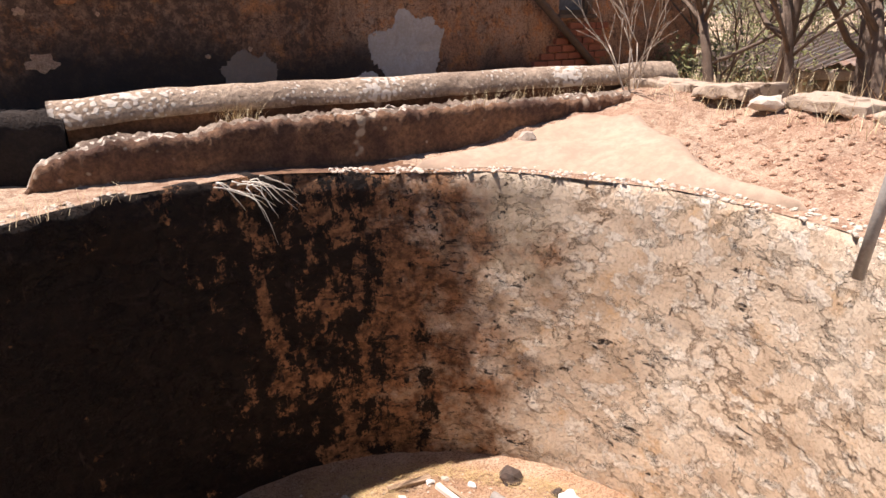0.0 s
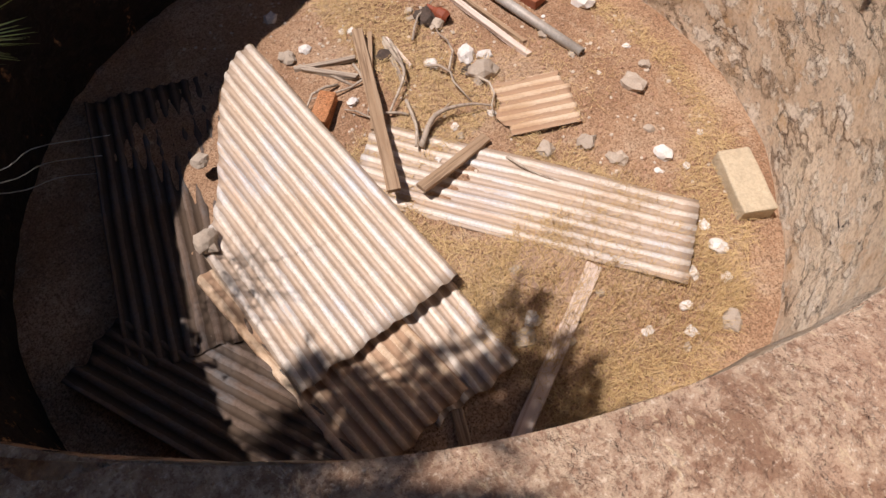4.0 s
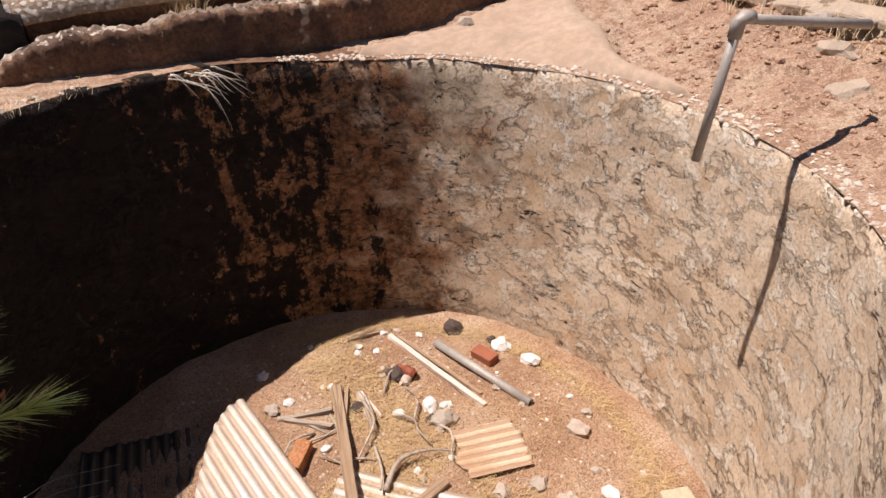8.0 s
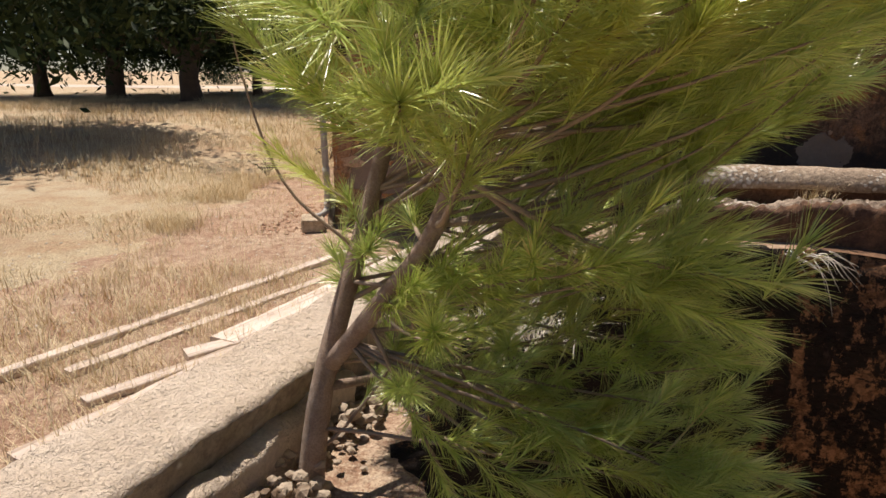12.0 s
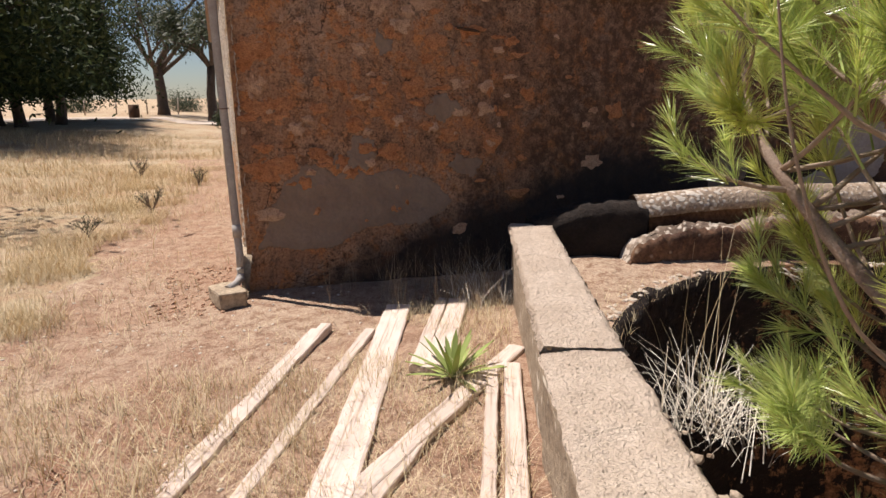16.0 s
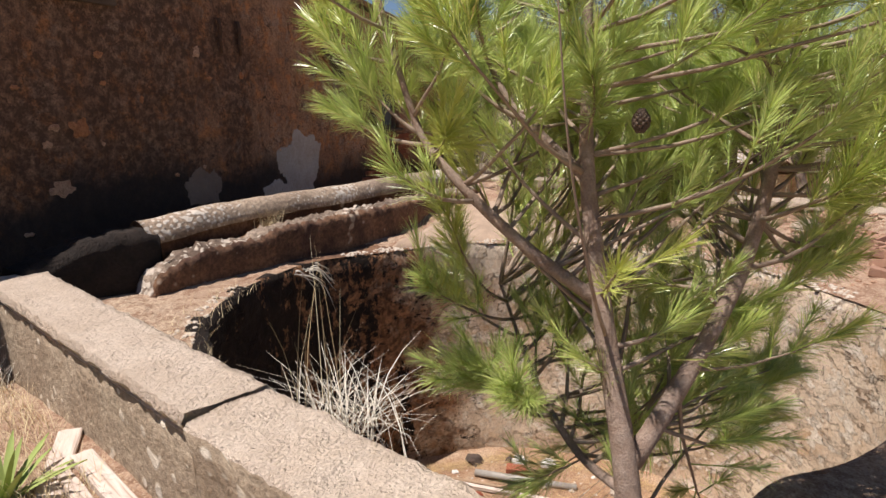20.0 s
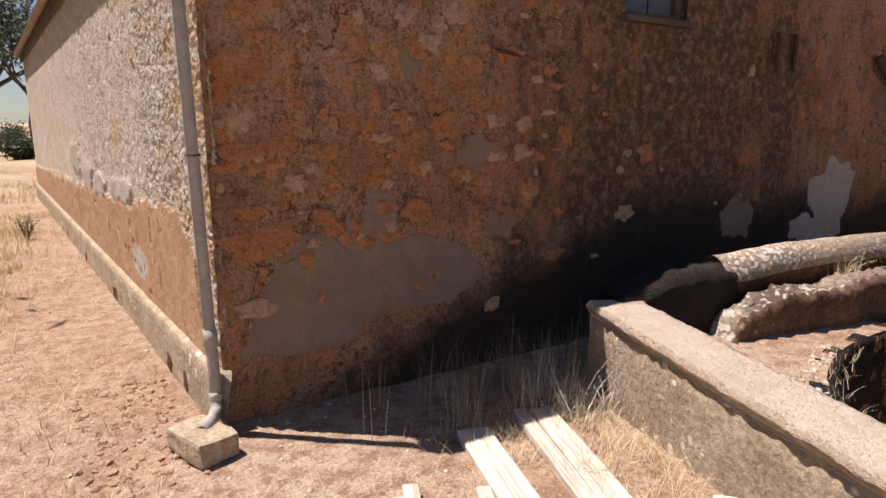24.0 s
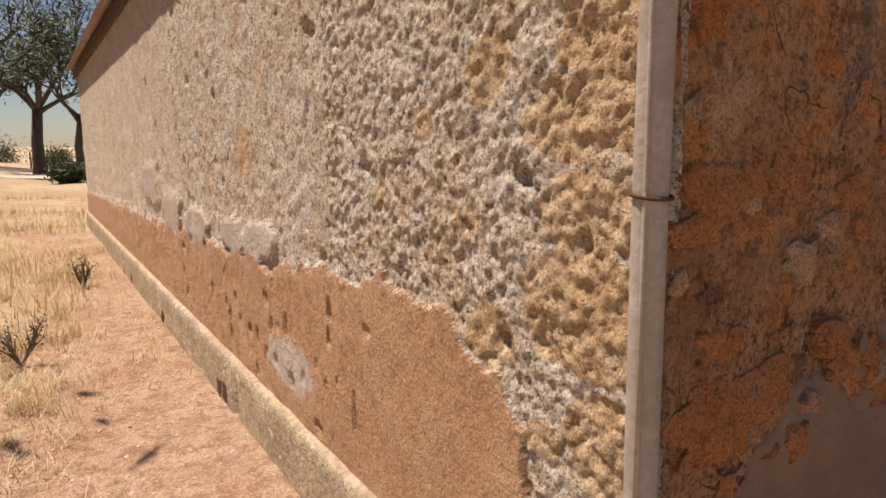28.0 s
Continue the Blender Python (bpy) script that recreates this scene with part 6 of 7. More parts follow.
def pine_branch(tree, p, d, length, radius, r, dense=1.0, rise=0.09):
    line = [p]
    way = d.normalized()
    steps = 7
    for k in range(steps):
        way = (way + Vector((r.uniform(-0.13, 0.13), r.uniform(-0.13, 0.13), rise + r.uniform(-0.05, 0.08)))).normalized()
        nxt = line[-1] + way * length / steps
        if k > 1 and not allowed(nxt + way * 0.03):
            break
        line.append(nxt)
    if len(line) < 3:
        return
    n = len(line)
    br = part("branch", tube_mesh("branch", line, [radius * (1 - 0.75 * k / (n - 1)) for k in range(n)], 7, BARK if radius > 0.012 else TWIGBARK), None, tree)
    leaf = Foliage()
    leaf.tuft(line[-1], (line[-1] - line[-2]).normalized(), r, int(140 * dense), 0.095, 0.15)
    for k in range(n - 1):
        u = k / (n - 1)
        if u < 0.22:
            continue
        for s in range(1 if u < 0.5 else 2):
            base = line[k].lerp(line[k + 1], r.random())
            axis = (line[k + 1] - line[k]).normalized()
            sidew = Vector((r.uniform(-1, 1), r.uniform(-1, 1), r.uniform(-0.35, 0.8))).normalized()
            out = (axis * 0.95 + sidew * 0.75 + Vector((0, 0, 0.25))).normalized()
            L = r.uniform(0.09, 0.22) * (1.15 - 0.35 * u)
            tip = base + out * L
            if not allowed(tip + out * 0.06):
                continue
            i = len(leaf.v)
            t = out.orthogonal().normalized() * 0.0028
            q = out.cross(t.normalized()) * 0.0028
            leaf.v += [base + t, base - t * 0.5 + q, base - t * 0.5 - q, tip + t * 0.5, tip - t * 0.25 + q * 0.5, tip - t * 0.25 - q * 0.5]
            leaf.f += [(i, i + 1, i + 4, i + 3), (i + 1, i + 2, i + 5, i + 4), (i + 2, i, i + 3, i + 5)]
            leaf.tuft(tip, out, r, int(r.uniform(75, 110) * dense), r.uniform(0.07, 0.10), 0.12)
    part("needles", leaf.mesh("needles", NEEDLE), None, br, "long fresh green needles in tufts")


pine = holder("pine_tree", pose(1.24, -4.60, 0.15), "young pine tree with long green needles growing between wall and tank", "tree")
stem1 = bezier_line([(1.24, -4.61, 0.15), (1.27, -4.59, 0.45), (1.31, -4.56, 0.69), (1.40, -4.47, 1.05), (1.49, -4.39, 1.43), (1.53, -4.37, 1.70), (1.56, -4.35, 2.0)], 6)
stem2 = bezier_line([(1.33, -4.57, 0.70), (1.49, -4.69, 0.92), (1.66, -4.80, 1.17), (1.76, -4.86, 1.50), (1.80, -4.88, 1.72), (1.83, -4.87, 1.95)], 5)
stem3 = bezier_line([(1.42, -4.45, 1.10), (1.41, -4.24, 1.24), (1.39, -4.03, 1.43), (1.415, -3.91, 1.58), (1.44, -3.76, 2.0)], 5)
stem4 = bezier_line([(1.49, -4.39, 1.42), (1.50, -4.26, 1.53), (1.53, -4.13, 1.66), (1.62, -3.92, 2.05)], 5)
stem5 = bezier_line([(1.31, -4.57, 0.62), (1.49, -4.41, 0.60), (1.67, -4.26, 0.66), (1.835, -4.14, 0.75), (1.98, -4.00, 0.95)], 4)
r = random.Random(17)
for line, r0, r1, name in ((stem1, 0.044, 0.010, "trunk"), (stem2, 0.028, 0.010, "stem"), (stem3, 0.020, 0.007, "stem"), (stem4, 0.016, 0.006, "stem"), (stem5, 0.015, 0.006, "stem")):
    n = len(line)
    part(name, tube_mesh(name, line, [r0 + (r1 - r0) * k / (n - 1) for k in range(n)], 12, BARK), None, pine)
for line, start, count, l0, l1 in ((stem1, 0.42, 22, 0.38, 0.95), (stem2, 0.30, 15, 0.35, 0.75), (stem3, 0.35, 11, 0.28, 0.6), (stem4, 0.4, 8, 0.28, 0.55), (stem5, 0.35, 9, 0.28, 0.6)):
    n = len(line)
    for k in range(count):
        u = start + (1 - start) * (k + 0.5) / count
        i = min(n - 2, int(u * (n - 1)))
        a = k * 2.4 + r.uniform(-0.5, 0.5)
        d = Vector((math.cos(a) + 0.12, math.sin(a), r.uniform(-0.10, 0.55)))
        if line[i].z > 1.85 and k % 2:
            continue
        pine_branch(pine, line[i].copy(), d, r.uniform(l0, l1) * (1.05 - 0.25 * u), 0.010 - 0.004 * u, r)
    pine_branch(pine, line[-1].copy(), Vector((0.1, 0, 1)), 0.45, 0.010, r)
def reach(start, target, radius, dense=1.0):
    d = Vector(target) - start
    pine_branch(pine, start.copy(), d + Vector((0, 0, -0.08)), d.length, radius, r, dense, 0.045)


r = random.Random(71)
done = 0
while done < 58:                       # limbs over the near side of the tank
    y = r.uniform(-5.2, -4.0)
    edge = 2.56 + 0.34 * (y + 4.9)
    t = Vector((r.uniform(edge - 0.65, edge), y, r.choice((r.uniform(0.9, 1.25), r.uniform(1.4, 1.8), r.uniform(1.4, 1.75), r.uniform(1.35, 1.7), r.uniform(1.3, 1.6)))))
    src = r.choice((stem2, stem2, stem1, stem5, stem3))
    low = [q for q in src if q.z < t.z - 0.05] or src[:2]
    if allowed(t):
        reach(min(low, key=lambda q: (q - t).length + r.uniform(0, 0.3)), t, 0.007)
        done += 1
done = 0
while done < 5:                       # the close upper crown, which shades the limbs below it
    t = Vector((r.uniform(1.35, 2.1), r.uniform(-4.8, -4.15), r.uniform(1.5, 1.95)))
    low = [q for q in stem1 + stem2 + stem4 if q.z < t.z - 0.1]
    reach(min(low, key=lambda q: (q - t).length + r.uniform(0, 0.3)), t, 0.006, 1.1)
    done += 1
done = 0
while done < 15:                       # drooping limbs hanging into the tank
    t = Vector((r.uniform(1.5, 2.5), r.uniform(-5.15, -4.3), r.uniform(0.25, 0.8)))
    if allowed(t):
        reach(r.choice(stem2[:9] + stem5[2:10] + stem1[4:9]), t, 0.007, 0.9)
        done += 1
done = 0
while done < 3:                       # short inner limbs low down
    t = Vector((r.uniform(1.34, 1.9), r.uniform(-5.22, -4.65), r.uniform(0.45, 1.1)))
    if allowed(t):
        src = min(stem2[:14] + stem1[3:14], key=lambda q: (q - t).length + r.uniform(0, 0.25))
        reach(src, t, 0.006, 0.9)
        done += 1
for t in ((2.57, -4.86, 0.68), (2.54, -4.88, 0.56), (2.55, -4.80, 0.75), (2.50, -4.90, 0.46), (2.40, -4.75, 0.40), (2.53, -4.92, 0.80), (2.50, -4.80, 0.90), (2.53, -4.85, 0.62), (2.46, -4.78, 0.55), (2.68, -4.50, 1.46), (2.72, -4.42, 1.62), (2.80, -4.12, 1.32), (2.72, -4.15, 1.5), (2.60, -4.30, 1.28), (2.62, -4.62, 1.75), (2.46, -4.55, 1.3), (2.30, -4.45, 1.15), (1.45, -5.45, 1.62), (1.60, -5.55, 1.55), (1.75, -5.52, 1.70), (1.35, -5.40, 1.75), (1.90, -5.50, 1.80), (1.55, -5.40, 1.48), (1.42, -3.52, 1.82), (1.45, -3.58, 1.60), (1.44, -3.92, 1.18), (1.50, -3.90, 1.0), (1.55, -4.00, 0.75), (2.44, -5.00, 1.6), (2.52, -4.90, 1.85), (2.42, -5.05, 1.75), (2.58, -4.70, 1.6), (2.50, -4.85, 1.5), (1.84, -5.48, 1.62), (1.88, -5.45, 1.85), (1.77, -5.50, 1.8), (1.92, -5.42, 1.85), (1.70, -5.46, 1.7), (1.94, -5.36, 1.55), (2.22, -5.20, 1.6), (2.28, -5.10, 1.75), (2.32, -4.95, 1.55), (2.42, -4.75, 1.7), (1.57, -5.20, 1.75), (1.37, -5.10, 1.85), (1.72, -5.15, 1.6), (1.47, -5.22, 1.8), (1.82, -5.20, 1.85), (1.12, -4.90, 1.9), (0.97, -4.60, 1.92)):
    src = stem1 if t[0] < 1.4 else stem5 + stem3 if t[1] > -4.05 and t[0] < 1.6 else stem2 + stem5 if t[2] < 1.0 else stem2
    low = [q for q in src if q.z < t[2] - 0.08] or src[:3]
    reach(min(low, key=lambda q: (q - Vector(t)).length), t, 0.007)
for t in ((2.22, -5.20, 1.08), (2.24, -5.12, 1.05)):
    reach(min(stem2[8:14], key=lambda q: (q - Vector(t)).length), t, 0.008)
bow = bezier_line([(1.38, -4.48, 1.02), (1.18, -4.47, 1.2), (1.06, -4.43, 1.5), (1.0, -4.40, 1.85)], 5)
part("branch", tube_mesh("branch", bow, [0.006 - 0.0003 * k for k in range(len(bow))], 6, TWIGBARK), None, pine)
cone_bm = bmesh.new()
for ring in range(9):
    for k in range(8):
        a = 2 * math.pi * (k + 0.5 * (ring % 2)) / 8
        w = 0.026 * math.sin(math.pi * (ring + 1) / 10.5)
        bmesh.ops.create_icosphere(cone_bm, subdivisions=1, radius=0.006, matrix=Matrix.Translation((0.7 * w * math.cos(a), 0.7 * w * math.sin(a), -0.006 * ring)))
part("pine_cone", cone_bm, TIMBER, pine, "brown open pine cone", at=Matrix.Translation((1.38, -4.53, 1.60)))
for ob in pine.children:
    ob.matrix_parent_inverse = pine.matrix_world.inverted()
# dead lower twigs
r = random.Random(23)
for k in range(10):
    i = r.randrange(4, 16)
    p = stem1[i]
    a = r.uniform(0, 6.28)
    pts = [p.copy()]
    for s in range(5):
        a += r.uniform(-0.5, 0.5)
        pts.append(pts[-1] + Vector((0.07 * math.cos(a), 0.07 * math.sin(a), r.uniform(-0.01, 0.04))))
    if all(allowed(q) and q.x < 1.75 for q in pts[2:]):
        ob = part("dead_twig", tube_mesh("dead_twig", pts, [0.006, 0.005, 0.004, 0.003, 0.0025, 0.0015], 5, GREYWOOD), None, pine)
        ob.matrix_parent_inverse = pine.matrix_world.inverted()


# ---- trees and things farther off ----
def leaf_material(name, stops, glow=0.15, gloss=0.15):
    return needle_material(name, stops, glow, gloss)


DARKPINE = leaf_material("dark_pine_foliage", ((0.0, (0.018, 0.03, 0.012)), (0.6, (0.035, 0.05, 0.018)), (1.0, (0.06, 0.08, 0.028))), 0.1, 0.05)
GUMLEAF = leaf_material("grey_green_gum_leaves", ((0.0, (0.03, 0.04, 0.02)), (0.6, (0.07, 0.085, 0.042)), (1.0, (0.12, 0.13, 0.07))))
SCRUBLEAF = leaf_material("sparse_yellow_green_leaves", ((0.0, (0.12, 0.13, 0.05)), (0.6, (0.22, 0.22, 0.09)), (1.0, (0.33, 0.30, 0.14))))
FARBARK = simple("dark_far_bark", (0.10, 0.075, 0.06), (0.16, 0.12, 0.09), 4.0, bump=0.02)
SCRUBBARK = simple("grey_scrub_bark", (0.24, 0.175, 0.125), (0.14, 0.10, 0.075), 10.0, bump=0.008)


def grow(line_list, p, way, length, radius, depth, r, spread, tips):
    pts = [p]
    w = way.normalized()
    for k in range(4):
        w = (w + Vector((r.uniform(-1, 1), r.uniform(-1, 1), r.uniform(-0.5, 0.7))) * spread * 0.35).normalized()
        pts.append(pts[-1] + w * length / 4)
    line_list.append((pts, [radius * (1 - 0.12 * k) for k in range(5)]))
    if depth == 0:
        tips.append(pts[-1])
        tips.append(pts[2])
        return
    for k in range(r.choice((2, 3))):
        d = (w + Vector((r.uniform(-1, 1), r.uniform(-1, 1), r.uniform(-0.25, 0.8))) * spread).normalized()
        grow(line_list, pts[r.choice((2, 3, 4))], d, length * r.uniform(0.6, 0.85), radius * 0.55, depth - 1, r, spread, tips)


def limb_mesh(lines, mat, sides=6):
    verts, faces = [], []
    for pts, radii in lines:
        me = tube_mesh("l", pts, radii, sides, mat)
        n = len(verts)
        verts += [v.co.copy() for v in me.vertices]
        faces += [tuple(i + n for i in q.vertices) for q in me.polygons]
        bpy.data.meshes.remove(me)
    return mesh_of("branchwork", verts, faces, mat, True)


def leaf_cloud(centres, per, spread, size, r, mat, flat=1.0):
    verts, faces = [], []
    for c in centres:
        for k in range(per):
            p = c + Vector((r.gauss(0, spread), r.gauss(0, spread), r.gauss(0, spread * flat)))
            a = Vector((r.uniform(-1, 1), r.uniform(-1, 1), r.uniform(-1, 1))).normalized() * size * r.uniform(0.5, 1.3)
            b = a.orthogonal().normalized() * size * r.uniform(0.18, 0.4)
            i = len(verts)
            verts += [p - a, p + b, p + a, p - b]
            faces.append((i, i + 1, i + 2, i + 3))
    return mesh_of("crown", verts, faces, mat)


def far_tree(name, x, y, height, radius, trunk, leaf, bark, label, seed, per=26, size=0.22, low=0.25, forks=3, spread=0.75, group="", full=0):
    r = random.Random(seed)
    z = ground_height(x, y)
    ob = holder(name, pose(x, y, z - 0.05), label, "tree", group)
    h = height * low
    pts = [Vector((0, 0, 0)), Vector((r.uniform(-.1, .1), r.uniform(-.1, .1), h * 0.5)), Vector((r.uniform(-.2, .2), r.uniform(-.2, .2), h))]
    part("trunk", tube_mesh("trunk", [pts[0], pts[0].lerp(pts[1], 0.3), pts[1], pts[2]], [trunk * 1.25, trunk, trunk * 0.9, trunk * 0.78], 10, bark), None, ob)
    lines, tips = [], []
    for k in range(forks + 3):
        a = k * 2.4 + r.random()
        d = Vector((math.cos(a) * radius, math.sin(a) * radius, (height - h) * r.uniform(0.35, 0.9)))
        grow(lines, pts[2] * r.uniform(0.75, 1.0), d, d.length * 0.5, trunk * 0.5, 2, r, spread, tips)
    part("branchwork", limb_mesh(lines, bark, 5), None, ob)
    if full:
        for k in range(full):
            a, q = r.uniform(0, 6.283), math.sqrt(r.random())
            u = r.random()
            wide = radius * (1.0 - 0.55 * u) * q
            tips.append(Vector((wide * math.cos(a), wide * math.sin(a), height * (0.20 + 0.75 * u) + 0.5 * (1 - q))))
    part("crown", leaf_cloud(tips, per, radius * 0.15, size, r, leaf, 0.7), None, ob)
    return ob


G = "dark pines along the field"
for k, (x, y, h, rad, tr) in enumerate(((-10.9, 17.9, 9.0, 5.7, 0.42), (-10.9, 24.4, 9.0, 5.4, 0.26), (-11.0, 29.9, 9.0, 3.9, 0.28), (-10.1, 33.0, 8.5, 3.0, 0.25), (-11.3, 37.8, 8.5, 3.2, 0.24), (-15.5, 20.0, 9.5, 6.2, 0.4),
                                       (-16.0, 27.0, 9.0, 5.9, 0.32), (-13.2, 33.5, 9.0, 5.4, 0.3), (-20.5, 22.0, 9.0, 6.2, 0.35), (-12.5, 40.0, 9.0, 5.4, 0.3), (-10.2, 6.2, 9.5, 4.5, 0.4))):
    far_tree("pine_tree", x, y, h, rad, tr, DARKPINE, FARBARK, "large dark pine with a spreading crown shading the dry grass", 100 + k, 85, 0.16, 0.22, 4, 0.7, G, 240)
far_tree("gum_tree", -7.8, 54.0, 12.0, 5.0, 0.45, GUMLEAF, FARBARK, "tall gum tree with an open crown", 131, 60, 0.20, 0.35, 3, 0.7)
far_tree("gum_tree", -3.3, 46.0, 11.0, 3.6, 0.36, GUMLEAF, FARBARK, "tall gum tree with an open crown", 132, 60, 0.20, 0.38, 3, 0.65)
far_tree("gum_tree", -1.0, 40.0, 9.0, 3.0, 0.24, GUMLEAF, FARBARK, "slim gum tree with an open crown", 137, 50, 0.18, 0.4, 2, 0.65)


def bush(name, x, y, w, h, leaf, label, seed, per=60, size=0.05, z=None, forks=1):
    r = random.Random(seed)
    ob = holder(name, pose(x, y, ground_height(x, y) if z is None else z), label, "bush")
    lines, tips = [], []
    for k in range(9):
        a = k * 2.4
        grow(lines, Vector((0, 0, 0)), Vector((math.cos(a) * w, math.sin(a) * w, h * 1.2)), h * 0.5, 0.012, forks, r, 0.6, tips)
    part("branchwork", limb_mesh(lines, SCRUBBARK, 4), None, ob)
    if per:
        part("leaves", leaf_cloud(tips, per, w * 0.14, size, r, leaf), None, ob)
    return ob


for k, (x, y, w, h) in enumerate(((-3.2, 62, 3.0, 2.0), (2.5, 66, 4.0, 2.2), (-8, 70, 4.0, 2.0), (-20, 75, 5.0, 2.5), (-1.6, 34, 1.2, 1.0), (-30, 60, 5, 2.4))):
    bush("scrub_bush", x, y, w, h, GUMLEAF, "low grey-green scrub in the distance", 150 + k, 60, 0.14)
for k, (x, y, w, h) in enumerate(((-1.45, 4.6, 0.22, 0.42), (-1.05, 7.6, 0.25, 0.4), (-1.9, 2.9, 0.15, 0.3), (-2.4, 9.5, 0.25, 0.5))):
    bush("weed", x, y, w, h, GUMLEAF, "straggly weed on the bare ground by the wall", 170 + k, 5, 0.018)

# bare scrub trees beyond the broken wall
r = random.Random(40)
G = "bare scrub trees beyond the wall"
for k, (x, y, h, rad) in enumerate(((9.45, -1.55, 3.6, .09), (9.7, -2.05, 4.2, .10), (9.1, -2.55, 3.4, .07), (9.8, -2.9, 4.4, .11), (9.0, -3.35, 3.8, .08), (9.5, -3.8, 4.2, .10), (8.7, -4.3, 3.6, .09), (9.2, -5.0, 4.0, .10), (8.9, -5.9, 3.6, .09),
                                   (10.9, -0.9, 3.4, .07), (11.2, -2.3, 4.0, .09), (11.0, -4.4, 4.0, .09), (10.4, -6.6, 4.2, .1), (12.5, -3.2, 4.4, .1), (8.6, -7.2, 3.8, .09))):
    lines, tips = [], []
    z = ground_height(x, y)
    ob = holder("scrub_tree", pose(x, y, z - 0.04), "bare grey scrub tree with thin tangled branches", "tree", G)
    lean = Vector((r.uniform(-0.35, 0.35), r.uniform(-0.35, 0.35), 1.0))
    top = lean * h * 0.33
    part("trunk", tube_mesh("trunk", [Vector((0, 0, 0)), lean * h * 0.08 + Vector((r.uniform(-.05, .05), 0, 0)), lean * h * 0.2, top], [rad * 0.85, rad * 0.7, rad * 0.6, rad * 0.5], 9, SCRUBBARK), None, ob)
    for q in range(5):
        a = q * 2.4 + r.random()
        grow(lines, top * r.uniform(0.5, 1.0), Vector((math.cos(a) * 0.8, math.sin(a) * 0.8, r.uniform(0.4, 1.4))), h * 0.33, rad * 0.32, 3, r, 0.75, tips)
    part("branchwork", limb_mesh(lines, SCRUBBARK, 4), None, ob)
    part("leaves", leaf_cloud(tips, 9, 0.16, 0.03, r, SCRUBLEAF), None, ob)
G = "thicket beyond the broken wall"
r2 = random.Random(88)
for k in range(34):
    x, y = r2.uniform(9.6, 15.0), r2.uniform(-15.5, -0.3)
    if y > -6.5 and not (x < 11.8 and y > -0.9):
        continue
    bush("thicket_bush", x, y, r2.uniform(0.7, 1.3), r2.uniform(1.3, 2.6), SCRUBLEAF, "dense twiggy scrub bush with dull olive leaves", 300 + k, 40, 0.045)
for k in range(46):
    bush("thicket_bush", r2.uniform(16.5, 24.0), r2.uniform(-9.0, 8.5), r2.uniform(0.8, 1.5), r2.uniform(1.6, 3.2), SCRUBLEAF, "leafless tangle of grey twigs in the thicket", 500 + k, 4, 0.04, None, 2)
for k in range(22):
    a = -1.25 + 2.0 * k / 21
    far_tree("woodland_tree", 4 + 34 * math.cos(a) + r2.uniform(-4, 4), -4 + 34 * math.sin(a) + r2.uniform(-3, 3), r2.uniform(4.5, 7), 3.2, 0.16, GUMLEAF, SCRUBBARK, "dusty scrub tree in the far thicket", 400 + k, 20, 0.17, 0.2, 2, 0.8, "far thicket", 60)
# a dead shrub growing at the wall's corner in front of the gable
ob = holder("dead_bush", pose(7.35, -1.95, 0.45), "bleached leafless bush at the corner of the walls", "bush")
lines, tips = [], []
for q in range(6):
    a = q * 1.9
    grow(lines, Vector((0, 0, 0)), Vector((math.cos(a) * 0.35, math.sin(a) * 0.35, 1.0)), 0.62, 0.009, 2, r, 0.55, tips)
part("branchwork", limb_mesh(lines, GREYWOOD, 5), None, ob)
blades("dry_grass", scatter(2600, 61, lambda q: (lambda x, y: (x, y, ground_height(x, y)))(q.uniform(7.9, 12.0), q.uniform(-7.0, -0.6)), 0.15, 0.5, 0.1, 0.7), STRAW, "tall dry grass under the scrub trees", "dry grass", seed=19, width=0.004)

# ruined stone shed behind the scrub
shed = holder("ruined_shed", pose(13.75, -3.1, -0.62, 0, 0, -80), "low ruined stone shed with a sagging iron roof", "shed")
for px, w in ((-3.0, 1.1), (-0.6, 1.7), (2.6, 2.4)):
    part("wall", box_bm(w, 0.4, 0.92, 0.05, 0.06, 5, px), OCHRE, shed, at=pose(px, 0.25, 0))
part("wall", box_bm(8.8, 0.4, 1.3, 0.05, 0.05, 5, 3), OCHRE, shed, at=pose(0, 3.2, 0))
part("lintel", box_bm(4.3, 0.16, 0.15, 0.02, 0.012, 4), GREYWOOD, shed, "weathered grey timber beam", at=pose(-2.25, -0.12, 0.93))
part("lintel", box_bm(4.3, 0.16, 0.15, 0.02, 0.012, 4), TIMBER, shed, at=pose(2.15, -0.10, 0.99, 0, -2, 0))
for px, wide, lift, tilt, mat in ((-3.1, 2.5, 0.02, 6, DARKSHEET), (-0.8, 2.3, -0.02, 3, ROOFMETAL), (1.4, 2.3, -0.06, 2, SHEET), (3.6, 2.4, 0.0, 3, ROOFMETAL)):
    part("roof", corrugated("roof", 4.2, wide, 0.152, 0.02, mat, 0.003, 6, lambda x, y: 0.03 * math.sin(x * 2.1 + y), 0.1, px), None, shed, "sagging corrugated iron sheet", at=pose(px, 1.75, 1.28 + lift, tilt, 0, 2 * px))
for px in (-4.0, -1.7, 0.6, 2.4, 4.2):
    part("post", tube_mesh("post", [(px, -0.15, -0.1), (px + 0.04, -0.15, 0.5), (px, -0.13, 0.94)], [0.075, 0.065, 0.06], 8, TIMBER), None, shed)

